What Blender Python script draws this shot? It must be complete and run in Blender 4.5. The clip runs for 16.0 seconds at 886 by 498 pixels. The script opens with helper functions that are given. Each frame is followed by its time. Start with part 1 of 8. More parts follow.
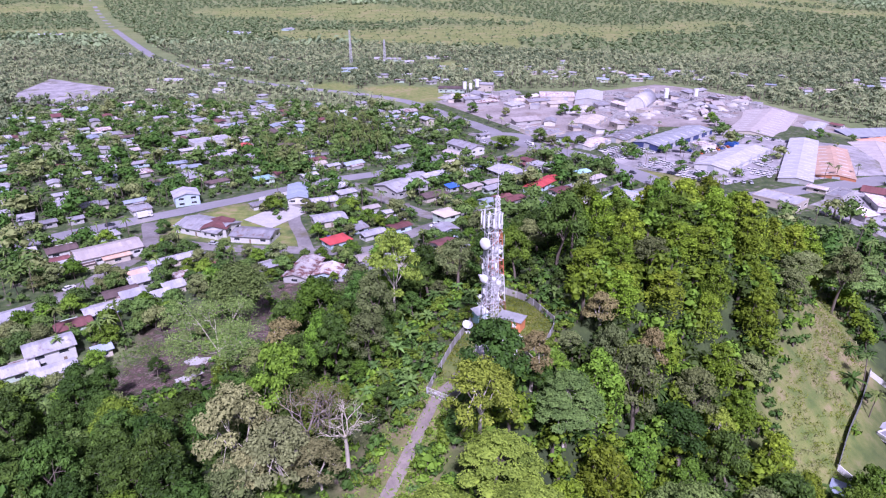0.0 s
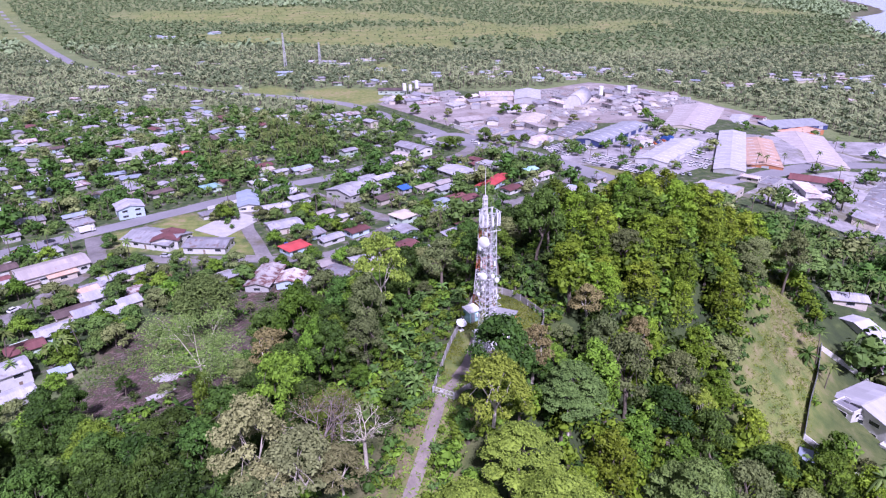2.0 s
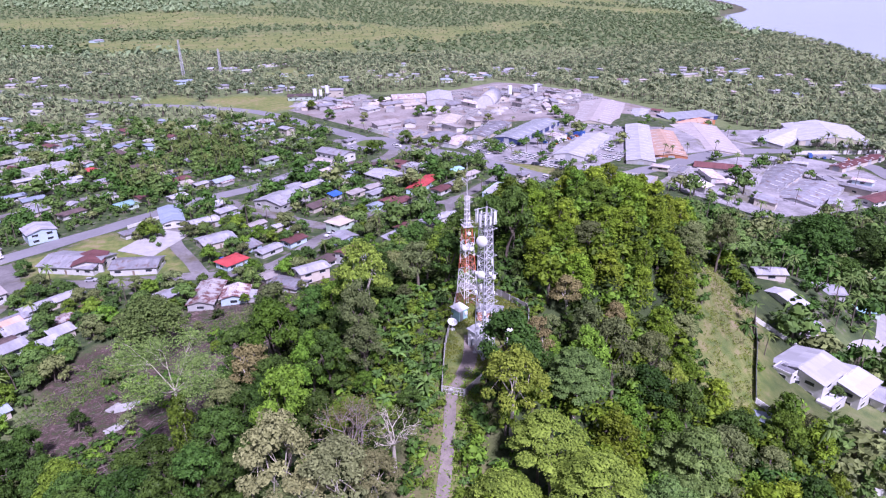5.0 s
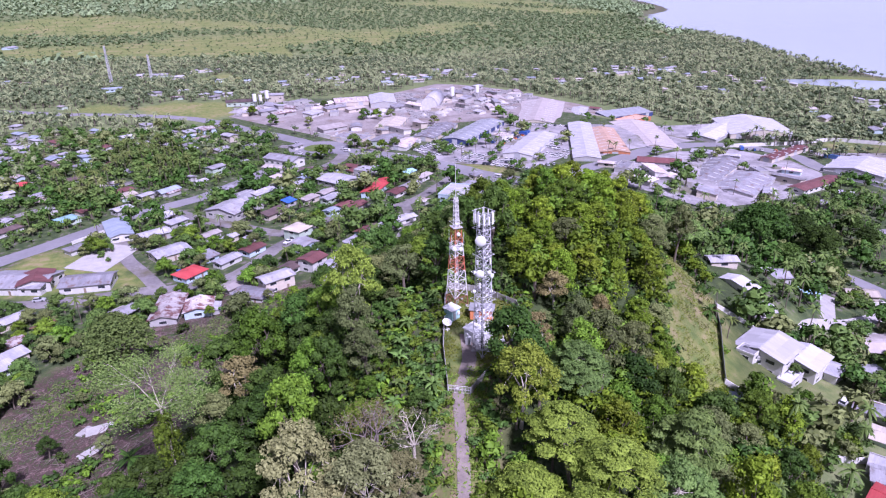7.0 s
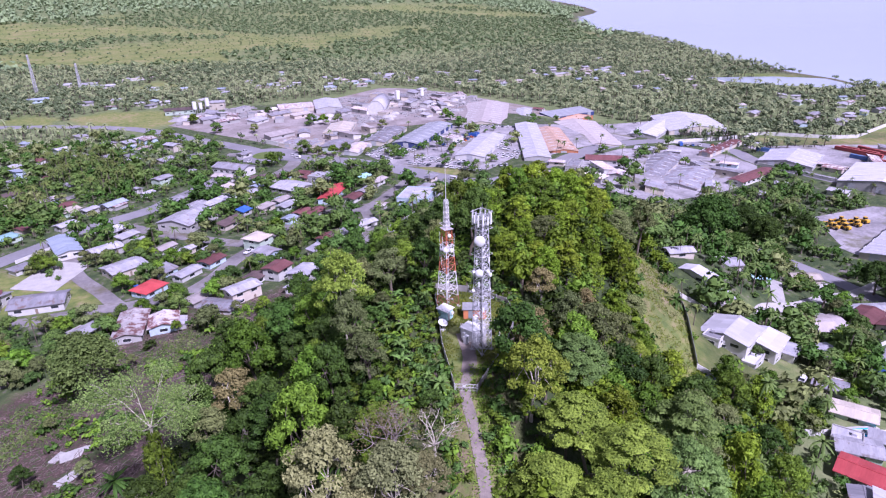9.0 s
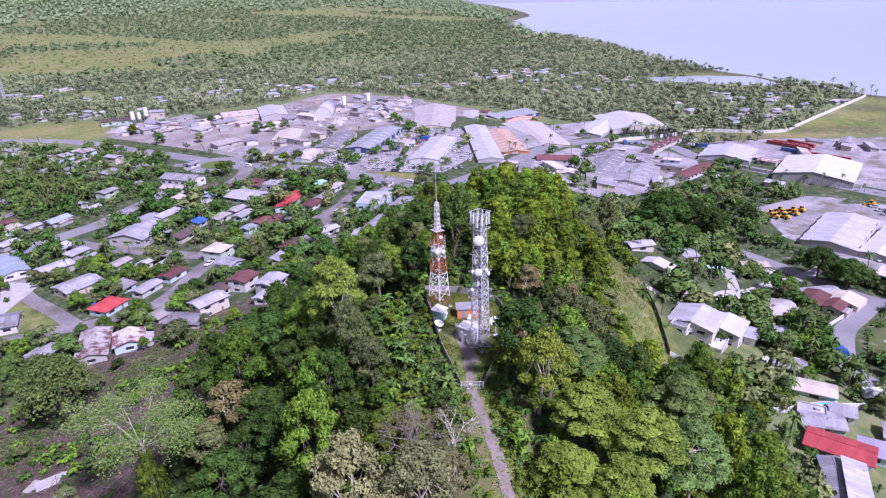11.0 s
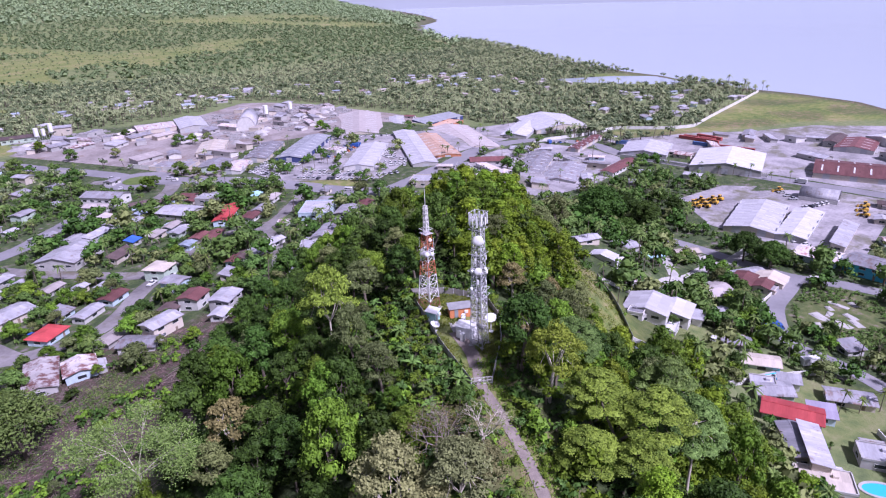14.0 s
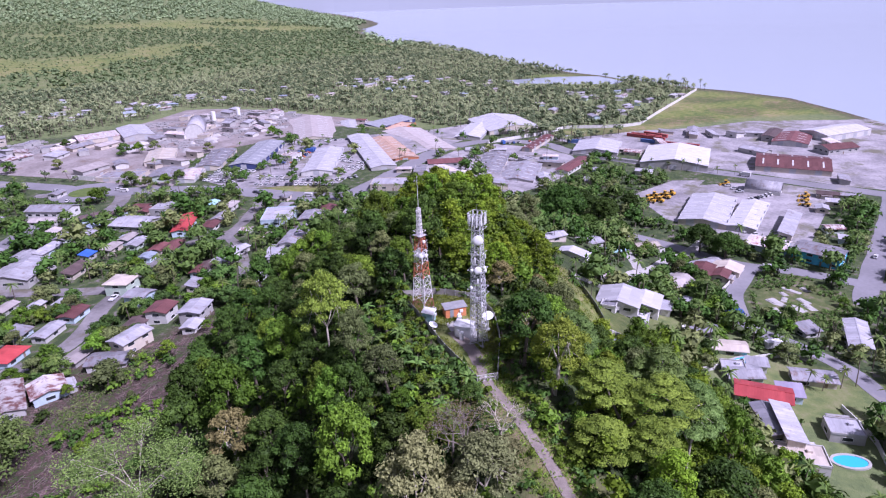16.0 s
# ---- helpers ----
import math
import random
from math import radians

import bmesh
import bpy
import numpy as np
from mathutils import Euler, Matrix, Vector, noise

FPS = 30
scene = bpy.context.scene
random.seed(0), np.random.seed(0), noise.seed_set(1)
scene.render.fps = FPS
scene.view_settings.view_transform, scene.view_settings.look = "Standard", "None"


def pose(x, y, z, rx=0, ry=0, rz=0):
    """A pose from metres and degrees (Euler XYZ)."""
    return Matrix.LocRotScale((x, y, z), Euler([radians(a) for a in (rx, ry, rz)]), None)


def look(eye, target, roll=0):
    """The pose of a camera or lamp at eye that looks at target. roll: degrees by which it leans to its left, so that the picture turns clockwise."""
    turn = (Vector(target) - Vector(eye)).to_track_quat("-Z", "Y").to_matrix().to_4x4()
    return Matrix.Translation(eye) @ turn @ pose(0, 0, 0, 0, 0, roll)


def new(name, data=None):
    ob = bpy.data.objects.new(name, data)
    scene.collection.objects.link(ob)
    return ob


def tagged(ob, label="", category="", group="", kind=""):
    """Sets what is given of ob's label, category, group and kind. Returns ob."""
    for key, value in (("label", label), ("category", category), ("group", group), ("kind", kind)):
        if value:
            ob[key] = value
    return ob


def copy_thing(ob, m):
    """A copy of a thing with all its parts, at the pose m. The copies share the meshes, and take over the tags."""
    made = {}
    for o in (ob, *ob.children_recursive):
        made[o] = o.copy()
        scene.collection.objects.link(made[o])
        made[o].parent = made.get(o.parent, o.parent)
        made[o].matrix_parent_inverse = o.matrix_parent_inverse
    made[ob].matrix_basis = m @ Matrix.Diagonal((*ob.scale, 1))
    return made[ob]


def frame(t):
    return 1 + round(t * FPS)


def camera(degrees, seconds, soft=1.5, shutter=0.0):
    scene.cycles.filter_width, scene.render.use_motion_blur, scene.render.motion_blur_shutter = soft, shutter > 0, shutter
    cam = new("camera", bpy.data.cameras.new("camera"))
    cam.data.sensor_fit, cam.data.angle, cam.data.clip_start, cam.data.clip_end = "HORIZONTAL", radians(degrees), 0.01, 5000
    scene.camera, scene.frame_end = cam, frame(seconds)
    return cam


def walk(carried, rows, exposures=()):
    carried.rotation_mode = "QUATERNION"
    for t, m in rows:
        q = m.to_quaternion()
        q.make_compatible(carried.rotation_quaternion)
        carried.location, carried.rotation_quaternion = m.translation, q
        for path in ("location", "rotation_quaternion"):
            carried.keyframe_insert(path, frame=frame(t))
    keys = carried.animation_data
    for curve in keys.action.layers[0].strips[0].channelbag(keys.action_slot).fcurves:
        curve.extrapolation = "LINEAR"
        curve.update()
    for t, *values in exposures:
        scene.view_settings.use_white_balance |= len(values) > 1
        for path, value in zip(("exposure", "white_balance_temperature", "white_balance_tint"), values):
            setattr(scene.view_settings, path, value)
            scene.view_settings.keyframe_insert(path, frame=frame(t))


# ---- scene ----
cam = camera(69.7, 16.0, soft=1.2)
METRES, EYE, TILT, LEAN, TURN = 80.0, 106.2, 0.0, 0.0, 0.0
ROWS = [
    (0.0, 0.0, 0.0, 0.0, -0.16, -22.99, 0.38),
    (0.5, -0.0308, -0.0043, 0.002, -1.73, -22.98, 0.44),
    (1.0, -0.0619, -0.0077, 0.004, -3.29, -22.98, 0.49),
    (1.5, -0.0928, -0.0108, 0.0062, -4.83, -22.96, 0.55),
    (2.0, -0.124, -0.0125, 0.0081, -6.37, -22.95, 0.59),
    (2.5, -0.155, -0.0133, 0.01, -7.89, -22.95, 0.65),
    (3.0, -0.1862, -0.0132, 0.0118, -9.42, -22.92, 0.7),
    (3.5, -0.2174, -0.012, 0.0135, -10.95, -22.92, 0.74),
    (4.0, -0.2484, -0.0098, 0.0153, -12.48, -22.9, 0.8),
    (6.5, -0.4043, 0.0134, 0.0269, -20.06, -22.84, 1.03),
    (7.0, -0.4348, 0.0201, 0.0288, -21.53, -22.82, 1.08),
    (7.5, -0.4653, 0.0269, 0.0307, -22.98, -22.78, 1.14),
    (8.0, -0.4955, 0.0351, 0.0325, -24.43, -22.77, 1.19),
    (8.5, -0.5254, 0.0435, 0.0342, -25.85, -22.72, 1.24),
    (9.0, -0.5552, 0.0524, 0.0358, -27.29, -22.66, 1.29),
    (9.5, -0.5847, 0.0622, 0.0377, -28.7, -22.62, 1.34),
    (10.0, -0.6141, 0.0722, 0.039, -30.12, -22.56, 1.4),
    (12.5, -0.7584, 0.1342, 0.0474, -37.04, -22.35, 1.65),
    (13.0, -0.7862, 0.148, 0.0495, -38.37, -22.32, 1.69),
    (13.5, -0.8135, 0.1623, 0.0517, -39.71, -22.28, 1.74),
    (14.0, -0.8404, 0.1778, 0.0537, -41.04, -22.25, 1.78),
    (14.5, -0.8665, 0.1938, 0.0555, -42.34, -22.24, 1.83),
    (15.0, -0.8922, 0.211, 0.0573, -43.64, -22.21, 1.87),
    (15.5, -0.9174, 0.2286, 0.0595, -44.95, -22.21, 1.92),
    (16.0, -0.9418, 0.2475, 0.0612, -46.25, -22.19, 1.94),
]
walk(cam, [(t, pose(0, 0, EYE, TILT, LEAN, TURN) @ pose(METRES * x, METRES * y, METRES * z, 90 + pitch, roll, yaw)) for t, x, y, z, yaw, pitch, roll in ROWS],
     [(0, 0.46, 5190, 50), (9, 0.41, 5220, 47), (16, 0.31, 5270, 44)])

# ---- world, sun, exposure ----
SUN_ELEV, SUN_AZ = 50.0, 172.0          # degrees; azimuth clockwise from +y
world = bpy.data.worlds.new("sky")
scene.world = world
world.use_nodes = True
wn = world.node_tree
wn.nodes.clear()
sky = wn.nodes.new("ShaderNodeTexSky")
sky.sky_type = "NISHITA"
sky.sun_disc = False
sky.sun_elevation = radians(SUN_ELEV)
sky.sun_rotation = radians(SUN_AZ)
sky.air_density, sky.dust_density, sky.ozone_density = 1.0, 3.0, 1.0
bg = wn.nodes.new("ShaderNodeBackground")
bg.inputs["Strength"].default_value = 0.041
# a thin overcast layer whitens the sky
veil = wn.nodes.new("ShaderNodeMix")
veil.data_type = "RGBA"
veil.inputs["Factor"].default_value = 0.68
veil.inputs["B"].default_value = (6.35, 6.4, 6.6, 1)
wout = wn.nodes.new("ShaderNodeOutputWorld")
wn.links.new(sky.outputs[0], veil.inputs["A"])
wn.links.new(veil.outputs["Result"], bg.inputs["Color"])
wn.links.new(bg.outputs[0], wout.inputs[0])
sun = new("sun", bpy.data.lights.new("sun", "SUN"))
sun.data.energy, sun.data.angle, sun.data.color = 5.0, radians(5), (1.0, 0.94, 0.85)
_a, _e = radians(SUN_AZ), radians(SUN_ELEV)
SUN_DIR = Vector((math.sin(_a) * math.cos(_e), math.cos(_a) * math.cos(_e), math.sin(_e)))
sun.matrix_world = look(SUN_DIR * 300, (0, 0, 0))

# ---- materials ----
def material(name):
    m = bpy.data.materials.new(name)
    m.use_nodes = True
    nt = m.node_tree
    return m, nt, nt.nodes["Principled BSDF"]


def node(nt, kind, **inputs):
    n = nt.nodes.new(kind)
    for k, v in inputs.items():
        n.inputs[k.replace("_", " ")].default_value = v
    return n


def ramp(nt, fac, stops):
    r = nt.nodes.new("ShaderNodeValToRGB")
    while len(r.color_ramp.elements) < len(stops):
        r.color_ramp.elements.new(0.5)
    for e, (p, c) in zip(r.color_ramp.elements, stops):
        e.position, e.color = p, (*c, 1)
    nt.links.new(fac, r.inputs[0])
    return r.outputs[0]


def noise_tex(nt, scale, detail=5.0, rough=0.6, coord="Object", stretch=None):
    tc = nt.nodes.new("ShaderNodeTexCoord")
    out = tc.outputs[coord]
    if stretch:
        mp = nt.nodes.new("ShaderNodeMapping")
        mp.inputs["Scale"].default_value = stretch
        nt.links.new(out, mp.inputs[0])
        out = mp.outputs[0]
    n = node(nt, "ShaderNodeTexNoise", Scale=scale, Detail=detail, Roughness=rough)
    nt.links.new(out, n.inputs["Vector"])
    return n.outputs["Fac"]


def mix(nt, fac, a, b, blend="MIX"):
    m = nt.nodes.new("ShaderNodeMix")
    m.data_type, m.blend_type = "RGBA", blend
    for key, v in (("Factor", fac), ("A", a), ("B", b)):
        if isinstance(v, bpy.types.NodeSocket):
            nt.links.new(v, m.inputs[key])
        elif isinstance(v, tuple):
            m.inputs[key].default_value = (*v, 1) if len(v) == 3 else v
        else:
            m.inputs[key].default_value = v
    return m.outputs["Result"]


def maths(nt, op, a, b=0.0):
    m = nt.nodes.new("ShaderNodeMath")
    m.operation = op
    for i, v in ((0, a), (1, b)):
        if isinstance(v, bpy.types.NodeSocket):
            nt.links.new(v, m.inputs[i])
        else:
            m.inputs[i].default_value = v
    return m.outputs[0]


def bump(nt, bsdf, height, strength, distance):
    b = node(nt, "ShaderNodeBump", Strength=strength, Distance=distance)
    nt.links.new(height, b.inputs["Height"])
    nt.links.new(b.outputs[0], bsdf.inputs["Normal"])


def rough_surface(name, dark, light, scale, rough=0.85, fine=8.0, relief=0.03, metal=0.0, coord="Object", spread=(0.3, 0.7), vary=0.0, stretch=None, stain=None):
    """A weathered surface: two scales of noise between two tones, fine relief, and an optional stain tone."""
    m, nt, b = material(name)
    big = noise_tex(nt, scale, coord=coord, stretch=stretch)
    small = noise_tex(nt, scale * fine, coord=coord, stretch=stretch)
    both = maths(nt, "ADD", maths(nt, "MULTIPLY", big, 0.65), maths(nt, "MULTIPLY", small, 0.35))
    col = ramp(nt, both, [(spread[0], dark), (spread[1], light)])
    if stain:
        s = noise_tex(nt, scale * 0.6, 6, 0.7, coord=coord, stretch=stretch)
        col = mix(nt, ramp(nt, s, [(stain[1], (0, 0, 0)), (stain[1] + 0.1, (1, 1, 1))]), col, stain[0])
    if vary:
        oi = nt.nodes.new("ShaderNodeObjectInfo")
        k = maths(nt, "ADD", maths(nt, "MULTIPLY", oi.outputs["Random"], vary), 1 - vary / 2)
        hs = nt.nodes.new("ShaderNodeHueSaturation")
        nt.links.new(k, hs.inputs["Value"])
        nt.links.new(col, hs.inputs["Color"])
        col = hs.outputs[0]
    nt.links.new(col, b.inputs["Base Color"])
    b.inputs["Roughness"].default_value, b.inputs["Metallic"].default_value = rough, metal
    bump(nt, b, small, 0.6, relief)
    return m


def leaf_material(name, dark, light, hue=0.03, see=0.07):
    """Foliage: each leaf spray varies a little, each plant more; some light passes through."""
    m = bpy.data.materials.new(name)
    m.use_nodes = True
    nt = m.node_tree
    nt.nodes.clear()
    geo = nt.nodes.new("ShaderNodeNewGeometry")
    oi = nt.nodes.new("ShaderNodeObjectInfo")
    big = noise_tex(nt, 0.35, 3)
    f = maths(nt, "ADD", maths(nt, "MULTIPLY", geo.outputs["Random Per Island"], 0.42), maths(nt, "SUBTRACT", maths(nt, "MULTIPLY", big, 0.9), 0.17))
    col = ramp(nt, f, [(0.05, dark), (0.95, light)])
    hs = nt.nodes.new("ShaderNodeHueSaturation")
    nt.links.new(col, hs.inputs["Color"])
    nt.links.new(maths(nt, "ADD", maths(nt, "MULTIPLY", oi.outputs["Random"], hue), 0.5 - hue / 2), hs.inputs["Hue"])
    rv = maths(nt, "FRACT", maths(nt, "MULTIPLY", oi.outputs["Random"], 7.31))
    nt.links.new(maths(nt, "ADD", maths(nt, "MULTIPLY", rv, 0.7), 0.65), hs.inputs["Value"])
    d = nt.nodes.new("ShaderNodeBsdfPrincipled")
    d.inputs["Roughness"].default_value = 0.6
    d.inputs["Specular IOR Level"].default_value = 0.15
    tr = nt.nodes.new("ShaderNodeBsdfTranslucent")
    mx = nt.nodes.new("ShaderNodeMixShader")
    mx.inputs[0].default_value = see
    out = nt.nodes.new("ShaderNodeOutputMaterial")
    nt.links.new(hs.outputs[0], d.inputs["Base Color"])
    nt.links.new(hs.outputs[0], tr.inputs["Color"])
    nt.links.new(d.outputs[0], mx.inputs[1])
    nt.links.new(tr.outputs[0], mx.inputs[2])
    nt.links.new(mx.outputs[0], out.inputs[0])
    return m


LEAF_DARK = leaf_material("leaf_dark", (0.004, 0.012, 0.0028), (0.096, 0.182, 0.026))
LEAF_MID = leaf_material("leaf_mid", (0.008, 0.026, 0.003), (0.2, 0.34, 0.027))
LEAF_VINE = leaf_material("leaf_vine", (0.02, 0.042, 0.003), (0.285, 0.42, 0.021))
LEAF_LAYER = leaf_material("leaf_layered", (0.03, 0.068, 0.008), (0.34, 0.49, 0.06))
LEAF_OLIVE = leaf_material("leaf_olive", (0.032, 0.044, 0.014), (0.24, 0.285, 0.095))
LEAF_RUST = leaf_material("leaf_rust", (0.065, 0.06, 0.022), (0.27, 0.235, 0.09))
LEAF_TOWN = leaf_material("leaf_town", (0.02, 0.048, 0.012), (0.15, 0.25, 0.05))
LEAF_PALE = leaf_material("leaf_pale", (0.035, 0.075, 0.016), (0.23, 0.35, 0.085))
LEAF_BRIGHT = leaf_material("leaf_bright", (0.055, 0.09, 0.01), (0.34, 0.43, 0.045))
LEAF_BANANA = leaf_material("leaf_banana", (0.045, 0.085, 0.015), (0.16, 0.27, 0.06))
LEAF_TAN = leaf_material("leaf_tan", (0.09, 0.1, 0.036), (0.37, 0.385, 0.16))
LEAF_PALM = leaf_material("leaf_palm", (0.035, 0.065, 0.015), (0.19, 0.26, 0.06))
# the next two carry distance haze in their colour: paler and greyer leaves
LEAF_FAR_HAZED = leaf_material("leaf_far_hazed", (0.15, 0.19, 0.09), (0.4, 0.46, 0.22))
LEAF_FARDARK_HAZED = leaf_material("leaf_fardark_hazed", (0.085, 0.13, 0.065), (0.29, 0.37, 0.175))
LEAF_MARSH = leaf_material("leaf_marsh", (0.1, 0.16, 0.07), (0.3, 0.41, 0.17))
BARK = rough_surface("bark", (0.08, 0.06, 0.045), (0.2, 0.17, 0.13), 1.5, stretch=(3, 3, 0.5))
BARK_GREY = rough_surface("dead_wood", (0.16, 0.13, 0.115), (0.36, 0.31, 0.28), 0.9)
DEADWOOD = rough_surface("splintered_wood", (0.06, 0.045, 0.036), (0.24, 0.19, 0.165), 0.9)
BARK_PALE = rough_surface("bark_pale", (0.34, 0.3, 0.24), (0.66, 0.6, 0.5), 0.9, stretch=(2, 2, 0.5))
ASPHALT = rough_surface("asphalt", (0.17, 0.165, 0.18), (0.27, 0.26, 0.285), 0.05, fine=12, stain=((0.3, 0.28, 0.26), 0.6))
GRAVEL = rough_surface("gravel", (0.19, 0.18, 0.19), (0.4, 0.375, 0.395), 0.07, fine=9, spread=(0.38, 0.62), stain=((0.15, 0.145, 0.1), 0.52))
LANE = rough_surface("lane_dirt", (0.13, 0.12, 0.122), (0.27, 0.25, 0.255), 0.07, fine=9, spread=(0.36, 0.64), stain=((0.12, 0.11, 0.07), 0.55))
WORKS_DUST = rough_surface("works_dust", (0.17, 0.145, 0.135), (0.36, 0.32, 0.315), 0.05, fine=9, spread=(0.36, 0.64), stain=((0.2, 0.15, 0.12), 0.54))
CONCRETE = rough_surface("concrete", (0.3, 0.29, 0.28), (0.48, 0.46, 0.44), 0.3, vary=0.2)
DIRT_TRACK = rough_surface("dirt_track", (0.15, 0.125, 0.11), (0.3, 0.25, 0.22), 0.6)
GRASS_FLAT = rough_surface("grass_flat", (0.06, 0.1, 0.018), (0.14, 0.19, 0.04), 0.2, fine=12, relief=0.08, stain=((0.18, 0.16, 0.08), 0.62))

# ---- land ----
def smooth(a, b, v):
    k = np.clip((v - a) / (b - a), 0, 1)
    return k * k * (3 - 2 * k)


# the ridge: x, y, height, half width of its flat top
RIDGE = [(-60, -60, 30, 8), (-20, 40, 37, 8), (-8, 63, 42, 7), (-4, 75, 44.5, 7), (0, 84, 45.6, 9), (10, 108, 46.4, 10), (30, 128, 47, 7), (56, 146, 49, 5), (76, 166, 42, 5), (92, 185, 26, 6)]


def land_h(x, y):
    """Height of the hill above the plain."""
    x, y = np.asarray(x, float), np.asarray(y, float)
    best, hh, ww, side = np.full(x.shape, 1e9), np.zeros(x.shape), np.zeros(x.shape), np.zeros(x.shape)
    for (ax, ay, ah, aw), (bx, by, bh, bw) in zip(RIDGE, RIDGE[1:]):
        ux, uy = bx - ax, by - ay
        k = np.clip(((x - ax) * ux + (y - ay) * uy) / (ux * ux + uy * uy), 0, 1)
        dx, dy = x - ax - k * ux, y - ay - k * uy
        d = np.hypot(dx, dy)
        near = d < best
        best = np.where(near, d, best)
        hh = np.where(near, ah + k * (bh - ah), hh)
        ww = np.where(near, aw + k * (bw - aw), ww)
        side = np.where(near, np.sign(ux * dy - uy * dx), side)
    s = np.maximum(best - ww, 0)
    left = np.exp(-(s / 46.0) ** 1.35)
    right = np.exp(-(s / 35.0) ** 1.65)
    h = hh * np.where(side > 0, left, right)
    h = h * (1 - smooth(120, 175, s))
    h = h + 0.9 * np.sin(x * 0.11 + 1) * np.sin(y * 0.09) * smooth(6, 14, h) * smooth(0, 10, s)
    return h


# the coast: land lies on its west side
COAST = [(560, -900), (575, 60), (600, 128), (640, 169), (698, 237), (716, 305), (718, 352), (745, 450), (770, 540), (800, 640), (880, 800), (940, 900), (990, 1000), (1060, 1150), (1082, 1300), (1300, 1690), (1500, 1950), (1755, 2220), (2875, 4426), (3200, 4900)]


def coast_x(y):
    return np.interp(y, [c[1] for c in COAST], [c[0] for c in COAST])


def base_z(x, y):
    """The plain falls gently east towards the sea."""
    start = 90 + np.clip((y - 120) * 0.55, 0, 150)
    return -10 * smooth(0, 115, x - start)


def shore_drop(x, y):
    d = x - coast_x(y)
    far = smooth(1600, 4600, y) * smooth(200, -900, d) * 190 + smooth(-1200, -4200, x) * 120 * smooth(600, 2500, y)
    return base_z(x, y) - 2.4 * smooth(-26, 14, d) + far


def ground_z(x, y):
    x, y = np.asarray(x, float), np.asarray(y, float)
    shelf = 8.5 * np.exp(-((x - 146) / 24) ** 2 - ((y - 157) / 24) ** 2)      # the spur that carries the upper houses
    return land_h(x, y) + shore_drop(x, y) + shelf


def gz(x, y):
    return float(ground_z(np.array([x]), np.array([y]))[0])


def inside(x, y, poly):
    """Which of the points lie inside a polygon."""
    r = np.zeros(np.shape(x), bool)
    for (ax, ay), (bx, by) in zip(poly, poly[1:] + poly[:1]):
        cut = ((ay > y) != (by > y)) & (x < (bx - ax) * (y - ay) / (by - ay + 1e-9) + ax)
        r ^= cut
    return r


def mesh_data(name, v, quads=None, tris=None, mats=(), index=None, soft=False):
    """A mesh from arrays of corners and faces."""
    me = bpy.data.meshes.new(name)
    v = np.asarray(v, np.float32).reshape(-1, 3)
    q = np.zeros((0, 4), np.int32) if quads is None or not len(quads) else np.asarray(quads, np.int32).reshape(-1, 4)
    t = np.zeros((0, 3), np.int32) if tris is None or not len(tris) else np.asarray(tris, np.int32).reshape(-1, 3)
    me.vertices.add(len(v))
    me.vertices.foreach_set("co", v.ravel())
    me.loops.add(q.size + t.size)
    me.loops.foreach_set("vertex_index", np.concatenate([q.ravel(), t.ravel()]))
    n = len(q) + len(t)
    me.polygons.add(n)
    start = np.concatenate([np.arange(len(q)) * 4, q.size + np.arange(len(t)) * 3]).astype(np.int32)
    me.polygons.foreach_set("loop_start", start)
    for m in mats:
        me.materials.append(m)
    if index is not None:
        me.polygons.foreach_set("material_index", np.asarray(index, np.int32))
    me.polygons.foreach_set("use_smooth", np.full(n, soft))
    me.update(calc_edges=True)
    me.validate()
    return me


def steps(*spans):
    out = []
    for a, b, s in spans:
        out += list(np.arange(a, b, s))
    return np.array(out + [spans[-1][1]])


xs = steps((-4900, -700, 120), (-700, -240, 14), (-240, 330, 3.5), (330, 720, 8), (720, 1500, 30), (1500, 4900, 120))
ys = steps((-900, -100, 50), (-100, -20, 8), (-20, 300, 3), (300, 720, 7), (720, 1500, 26), (1500, 4900, 100))
gx, gy = np.meshgrid(xs, ys)
gzv = ground_z(gx, gy)
nx, ny = len(xs), len(ys)
ii = (np.arange(ny - 1)[:, None] * nx + np.arange(nx - 1)[None, :]).ravel()
land_me = mesh_data("ground", np.stack([gx, gy, gzv], -1), np.stack([ii, ii + 1, ii + nx + 1, ii + nx], -1), soft=True)
ground = tagged(new("ground", land_me), "green tropical ground of hill, town and coastal plain", "ground", kind="structure")

# what covers the land: bare yards (r), bright grass (g), torn debris and soil (b)
TOWN = [(-210, 215), (-120, 160), (-95, 190), (-45, 215), (20, 215), (90, 205), (150, 130), (120, 40), (330, -40), (480, 60), (520, 200), (440, 290), (390, 390), (260, 520), (200, 640), (20, 680), (-20, 560), (-120, 480), (-260, 420)]
SWAMP = [(-2600, 1900), (-500, 1250), (-100, 1150), (200, 1000), (560, 1060), (880, 1050), (1080, 1400), (1400, 1900), (1500, 2500), (600, 2700), (-300, 2300), (-1500, 2900)]
FIELD = [(684.5, 337.6), (466.3, 295.5), (447.9, 305.2), (416.6, 341.9), (401.4, 335.5), (397.1, 311.7), (422, 292.2), (470.6, 268.5), (546.2, 238.2), (594.8, 192.9), (641.1, 141.2), (668.7, 146.7), (712.7, 190.8), (695, 240), (712, 300)]
COMPOUND = [(-3, 84), (0.5, 81.5), (11.5, 90), (18, 97), (21, 104), (17, 113), (11, 118), (8, 113), (6, 107.5), (1.3, 96.5)]
